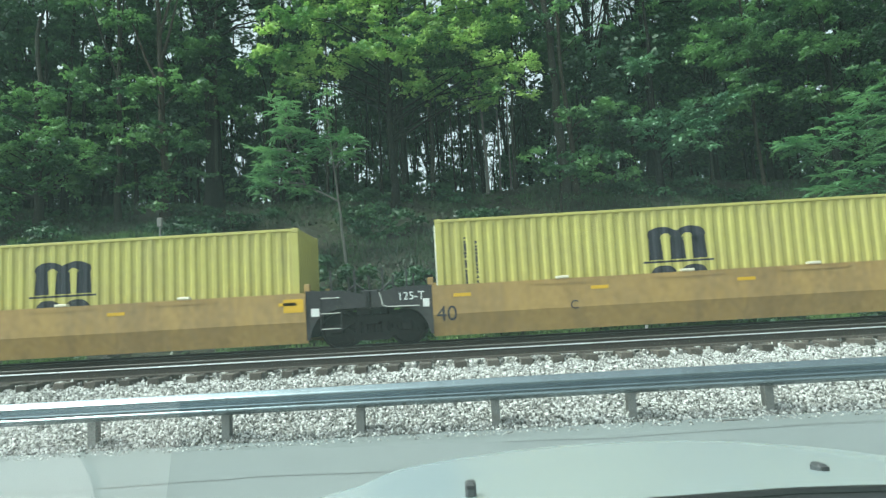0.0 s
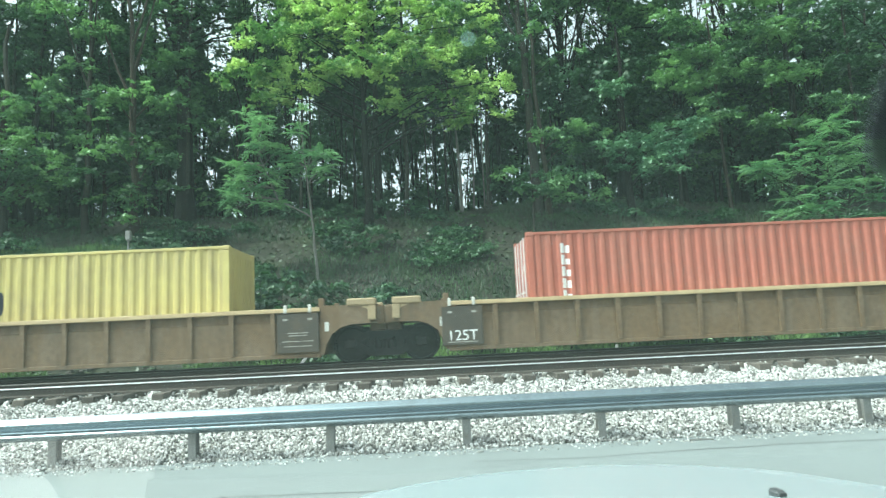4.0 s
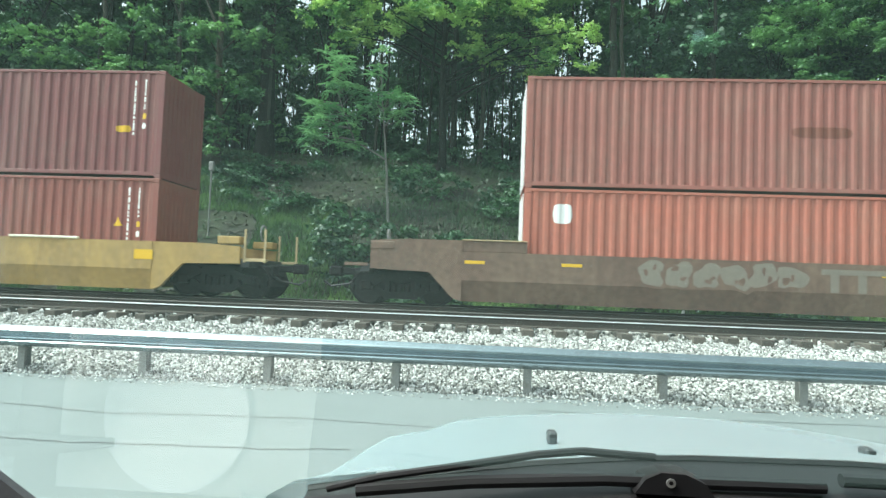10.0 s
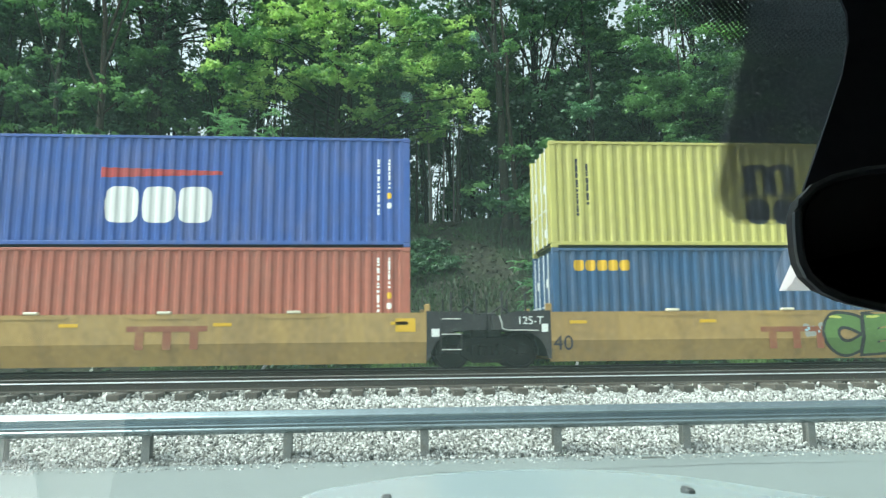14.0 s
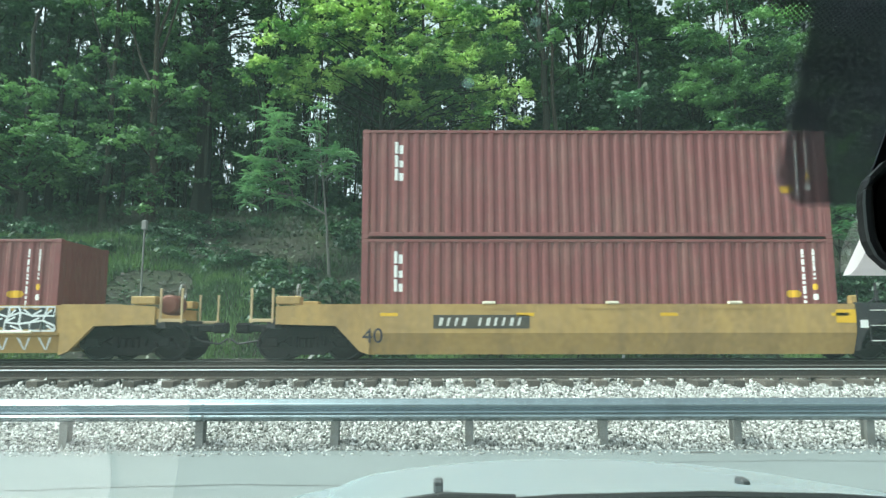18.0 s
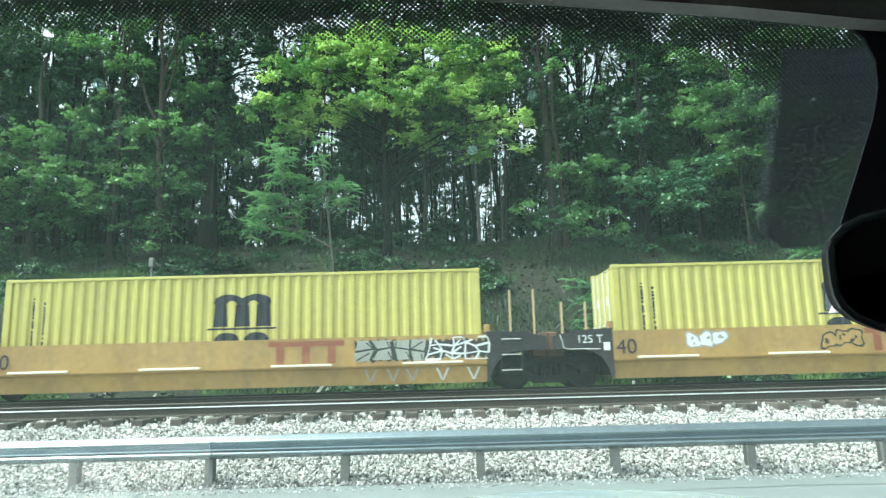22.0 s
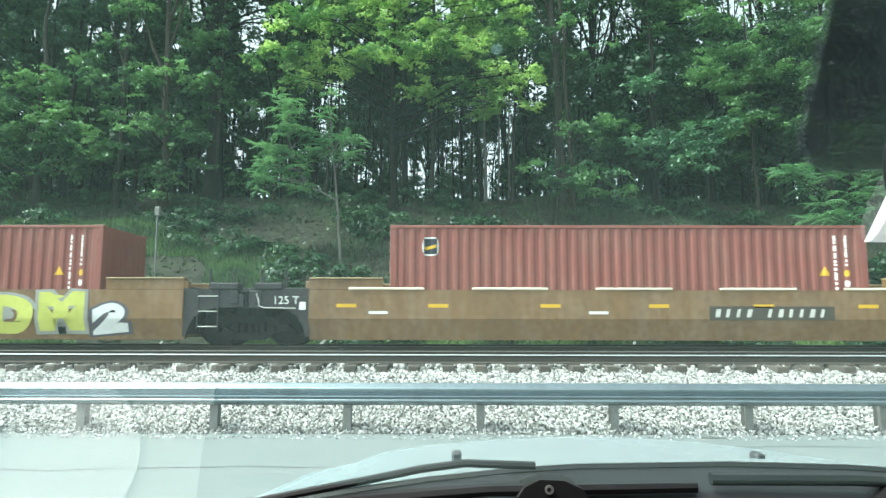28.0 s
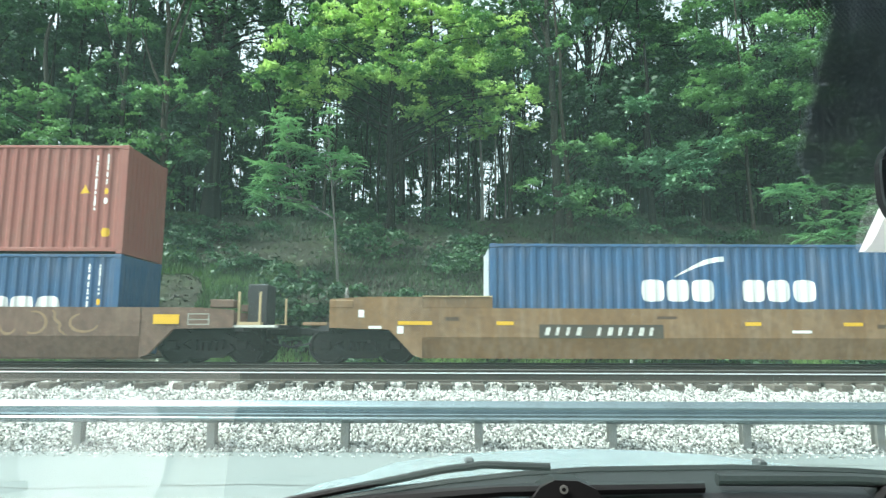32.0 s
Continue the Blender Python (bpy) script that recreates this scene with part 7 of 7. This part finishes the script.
        part("blade", Build().tube(blade, 0.009, 8), RUBBER, wiper)
        part("nut_mark", Build().lathe([(0.003, -0.002), (0.006, -0.002), (0.006, 0.0), (0.003, 0.0)], 12), POST, wiper, "small pale round mark", pose(px, 0.879, 1.356))
    # windshield, its printed edge and the dark patch behind the mirror
    zb, zt = 1.20, 1.90
    g = Build()
    g.poly([(-0.90, pane(zb), zb), (1.62, pane(zb), zb), (1.62, pane(zt), zt), (-0.90, pane(zt), zt)])
    glass = part("windshield", g, GLASS, t, "green-tinted windshield with an added haze film")
    glass.visible_shadow = False
    dots, film = Build(), Build()

    def dot(x, z, r, onto):
        k = len(onto.v)
        for i in range(6):
            zz = z + r * math.sin(math.tau * i / 6) * 0.72
            onto.v.append((x + r * math.cos(math.tau * i / 6), pane(zz) - 0.003, zz))
        onto.f.append(tuple(range(k, k + 6)))

    def band_low(x):
        return float(np.interp(x, (-0.55, -0.30, -0.10, 0.02, 0.12, 0.21, 0.25, 0.28, 0.31), (1.873, 1.867, 1.858, 1.853, 1.848, 1.841, 1.832, 1.822, 1.815)))

    pitch = 0.0042
    for i in range(int(1.9 / pitch)):
        x = -0.55 + i * pitch * 0.5
        for j in range(44):
            z = 1.790 + (j + 0.5 * (i % 2)) * pitch * 0.60
            above = (z - band_low(x)) / (pitch * 0.60)
            if z < 1.90 and above > 0:
                dot(x, z, pitch * min(0.365, 0.20 + 0.03 * above), dots)
    fine = 0.0014
    for i in range(int(0.165 / fine)):
        x = 0.270 + i * fine
        for j in range(124):
            z = 1.706 + (j + 0.5 * (i % 2)) * fine * 0.72 * 1.2
            edge = 0.306 - 0.18 * (z - 1.72) + 0.03 * max(0.0, (1.735 - z) / 0.03) ** 2
            if z < 1.845 and x > edge:
                dot(x, z, fine * min(0.62 + 0.0003 * j, 0.27 + 42 * (x - edge), 0.34 + 60 * (z - 1.706)), film)
    tagged(part("printed_dots", dots, FRIT, t, "black printed dots on the glass"), kind="stuff")
    tagged(part("sensor_patch", film, FINE_PRINT, t, "grey patch of fine print behind the mirror, haze painted in"), kind="stuff")
    for x, z, r in ((0.045, 1.788, 0.0046), (0.093, 1.822, 0.004), (-0.25, 1.835, 0.005)):
        speck = Build()
        speck.poly([(x + r * math.cos(math.tau * i / 12), pane(z + 0.72 * r * math.sin(math.tau * i / 12)) - 0.002, z + 0.72 * r * math.sin(math.tau * i / 12)) for i in range(12)])
        part("dried_speck", speck, SPECK, t, "dried pale water speck on the glass").visible_shadow = False
    # headliner, mirror housing, mirror, card behind it
    edge = [(-0.95, 1.905), (-0.3, 1.898), (0.0, 1.880), (0.13, 1.867), (0.23, 1.857), (0.32, 1.845), (0.41, 1.835), (0.55, 1.836), (0.8, 1.85), (1.65, 1.88)]
    part("headliner_edge", Build().prism(edge + [(1.65, 2.0), (-0.95, 2.0)], 0.385, 0.400, "y"), LINER, t, "grey headliner edge over the glass")
    part("headliner", Build().box(-0.90, 1.62, -2.48, 0.385, 1.90, 1.93, 0.01), LINER, t)
    part("mirror_housing", Build().prism([(0.316, 1.855), (0.334, 1.840), (0.340, 1.822), (0.339, 1.802), (0.332, 1.778), (0.318, 1.745), (0.298, 1.700), (0.300, 1.66), (0.45, 1.65), (0.48, 1.70), (0.46, 1.875), (0.316, 1.875)], 0.4045, 0.4065, "y"), TRIM, t, "black housing of the mirror foot")
    outline = []
    for i in range(40):
        a = math.tau * i / 40
        r = (abs(math.cos(a)) ** 3.6 + abs(math.sin(a)) ** 3.0) ** (-1 / 3.3)
        outline.append((0.367 + 0.122 * r * math.cos(a), 1.657 + 0.040 * r * math.sin(a)))
    mirror = part("rear_view_mirror", Build().prism(outline, 0.335, 0.343, "y"), PLASTIC, t, "black rear-view mirror", smooth=False)
    inner = [(0.367 + (x - 0.367) * 0.97, 1.657 + (z - 1.657) * 0.92) for x, z in outline]
    part("mirror_glass", Build().prism(inner, 0.3325, 0.3348, "y"), MIRROR, mirror, "dark reflecting mirror glass")
    part("rim", Build().tube([(x, 0.3335, z) for x, z in outline] + [(outline[0][0], 0.3335, outline[0][1])], 0.0024, 6), RIM, mirror, "glossy dark grey rim")
    part("stem", Build().tube([(0.37, 0.343, 1.67), (0.40, 0.40, 1.69)], 0.012, 8), PLASTIC, mirror)
    part("toll_tag", Build().prism([(pane(z) - d, z) for d, z in ((0.014, 1.651), (0.003, 1.651), (0.003, 1.708), (0.014, 1.708), (0.020, 1.698), (0.021, 1.664), (0.019, 1.656))], 0.404, 0.462), TAG, t, "white plastic tag stuck to the glass")
    # the rest of the cabin and body round the camera
    part("dashboard", Build().prism([(0.22, 1.02), (0.24, 1.13), (0.32, 1.172), (1.02, 1.190), (1.02, 1.02)], -0.88, 1.60), DASH, t, "grey dashboard top")
    # Disc and sheet added unseen; their reflection makes a pale glare in the glass.
    part("paper", Build().lathe([(0.0, 1.200), (0.09, 1.200), (0.122, 1.206), (0.122, 1.202), (0.09, 1.196), (0.0, 1.196)], 32, "z"), GLARE_WHITE, t, "unseen white disc added to mirror a glare in the glass", pose(-0.60, 0.875, 0))
    part("paper", Build().box(-0.80, -0.37, 0.74, 1.0, 1.1925, 1.194), LINER, t, "unseen pale sheet added to widen the mirrored glare", pose(0, 0, 0.0005))
    part("pillar_foot", Build().prism([(-0.90, 1.37), (-0.804, 1.305), (-0.745, 1.268), (-0.70, 1.205), (-0.90, 1.205)], 0.915, 0.93, "y"), PLASTIC, t)
    for x0, x1 in ((-0.98, -0.90), (1.62, 1.70)):
        part("pillar", Build().prism([(0.98, 1.28), (1.05, 1.28), (0.42, 1.95), (0.33, 1.95)], x0, x1), PLASTIC, t)
        part("door", Build().box(x0, x1, -1.05, 0.98, 0.42, 1.25, 0.02), SILVER, t)
        part("rear_side", Build().box(x0, x1, -2.6, -1.06, 0.42, 1.25, 0.03), SILVER, t)
        # Opaque panes added out of view to keep light and reflections down.
        part("side_window", Build().box(x0 + 0.03, x0 + 0.036, -2.50, 0.60, 1.25, 1.93), DARK_PANE, t, "opaque dark side pane added to keep light out")
        part("rear_pillar", Build().box(x0, x1, -1.25, -1.05, 1.25, 1.93, 0.01), SILVER, t)
        part("fender", Build().prism([(0.99, 0.42), (0.99, 1.15), (1.5, 1.0), (2.04, 0.83), (2.12, 0.74), (2.14, 0.42)], -0.97 if x0 < 0 else 1.24, -0.46 if x0 < 0 else 1.69), SILVER, t)
    part("roof", Build().box(-0.98, 1.70, -2.58, 0.42, 1.95, 2.00, 0.02), SILVER, t)
    part("tailgate", Build().box(-0.90, 1.62, -2.62, -2.55, 0.42, 1.25, 0.02), SILVER, t)
    # Full-height dark wall added out of view, so the mirror reflects no sky.
    part("rear_wall", Build().box(-0.90, 1.62, -2.54, -2.49, 0.42, 1.94, 0.01), PLASTIC, t)
    part("rear_window", Build().box(-0.72, 1.44, -2.565, -2.545, 1.32, 1.86, 0.005), DARK_PANE, t, "dark tinted rear window")
    part("cabin_floor", Build().box(-0.90, 1.62, -2.6, 0.98, 0.40, 0.44), PLASTIC, t)
    part("front_bumper", Build().box(-0.93, 1.65, 2.06, 2.22, 0.36, 0.68, 0.05), SILVER, t)
    part("grille", Build().box(-0.45, 1.23, 1.98, 2.07, 0.66, 0.93, 0.02), PLASTIC, t, "black grille under the hood's edge")
    for x in (-0.80, 1.26):
        part("headlight", Build().box(x, x + 0.26, 2.10, 2.15, 0.58, 0.72, 0.02), PALE_PLASTIC, t, "pale headlight lens")
    for x in (-0.15, 0.95):
        seat = part("seat", Build().box(x - 0.27, x + 0.27, -0.75, -0.2, 0.60, 0.80, 0.05), DASH, t, "grey cloth seat")
        part("backrest", Build().box(x - 0.26, x + 0.26, -0.95, -0.78, 0.80, 1.45, 0.05), DASH, seat)
        part("headrest", Build().box(x - 0.13, x + 0.13, -0.95, -0.83, 1.47, 1.68, 0.04), DASH, seat)
    tyre = Build().lathe([(0.24, -0.11), (0.34, -0.12), (0.38, -0.09), (0.38, 0.09), (0.34, 0.12), (0.24, 0.11)], 28, "x")
    rim = Build().lathe([(0.0, -0.06), (0.10, -0.07), (0.22, -0.04), (0.25, -0.10), (0.25, 0.10), (0.0, 0.08)], 20, "x")
    tyre_mesh, rim_mesh = tyre.mesh("tyre", RUBBER), rim.mesh("rim", ZINC)
    for x in (-0.90, 1.62):
        for y in (1.60, -1.75):
            wheel = part("tyre", tyre_mesh, RUBBER, t, at=pose(x, y, 0.38))
            part("rim", rim_mesh, ZINC, wheel)
    return t


car()


# ---- what moves: the train rolls past, its wheels turn ----
RUN = ((0, 0.0), (2, 20.22), (4, 40.53), (6, 60.88), (8, 81.24), (10, 101.66), (12, 122.14), (14, 142.65), (16, 163.21), (18, 183.86), (20, 204.64), (22, 225.50), (24, 246.38), (26, 267.26), (28, 288.16), (30, 309.09), (32, 330.07))


def motions():
    for ob, place, z in train:
        walk(ob, [(t, pose(place + d, FAR_Y, z)) for t, d in RUN])
    times, run = [t for t, d in RUN], [d for t, d in RUN]
    for group, dx in ((rear_wheels, -0.89), (front_wheels, 0.89)):
        first = group[0]
        walk(first, [(f / FPS, pose(dx, 0, 0.46) @ Matrix.Rotation(float(np.interp(f / FPS, times, run)) / 0.46, 4, "Y")) for f in range(0, 32 * FPS + 1)])
        for other in group[1:]:
            other.rotation_mode = "QUATERNION"
            keys = other.animation_data_create()
            keys.action = first.animation_data.action
            keys.action_slot = first.animation_data.action_slot


motions()
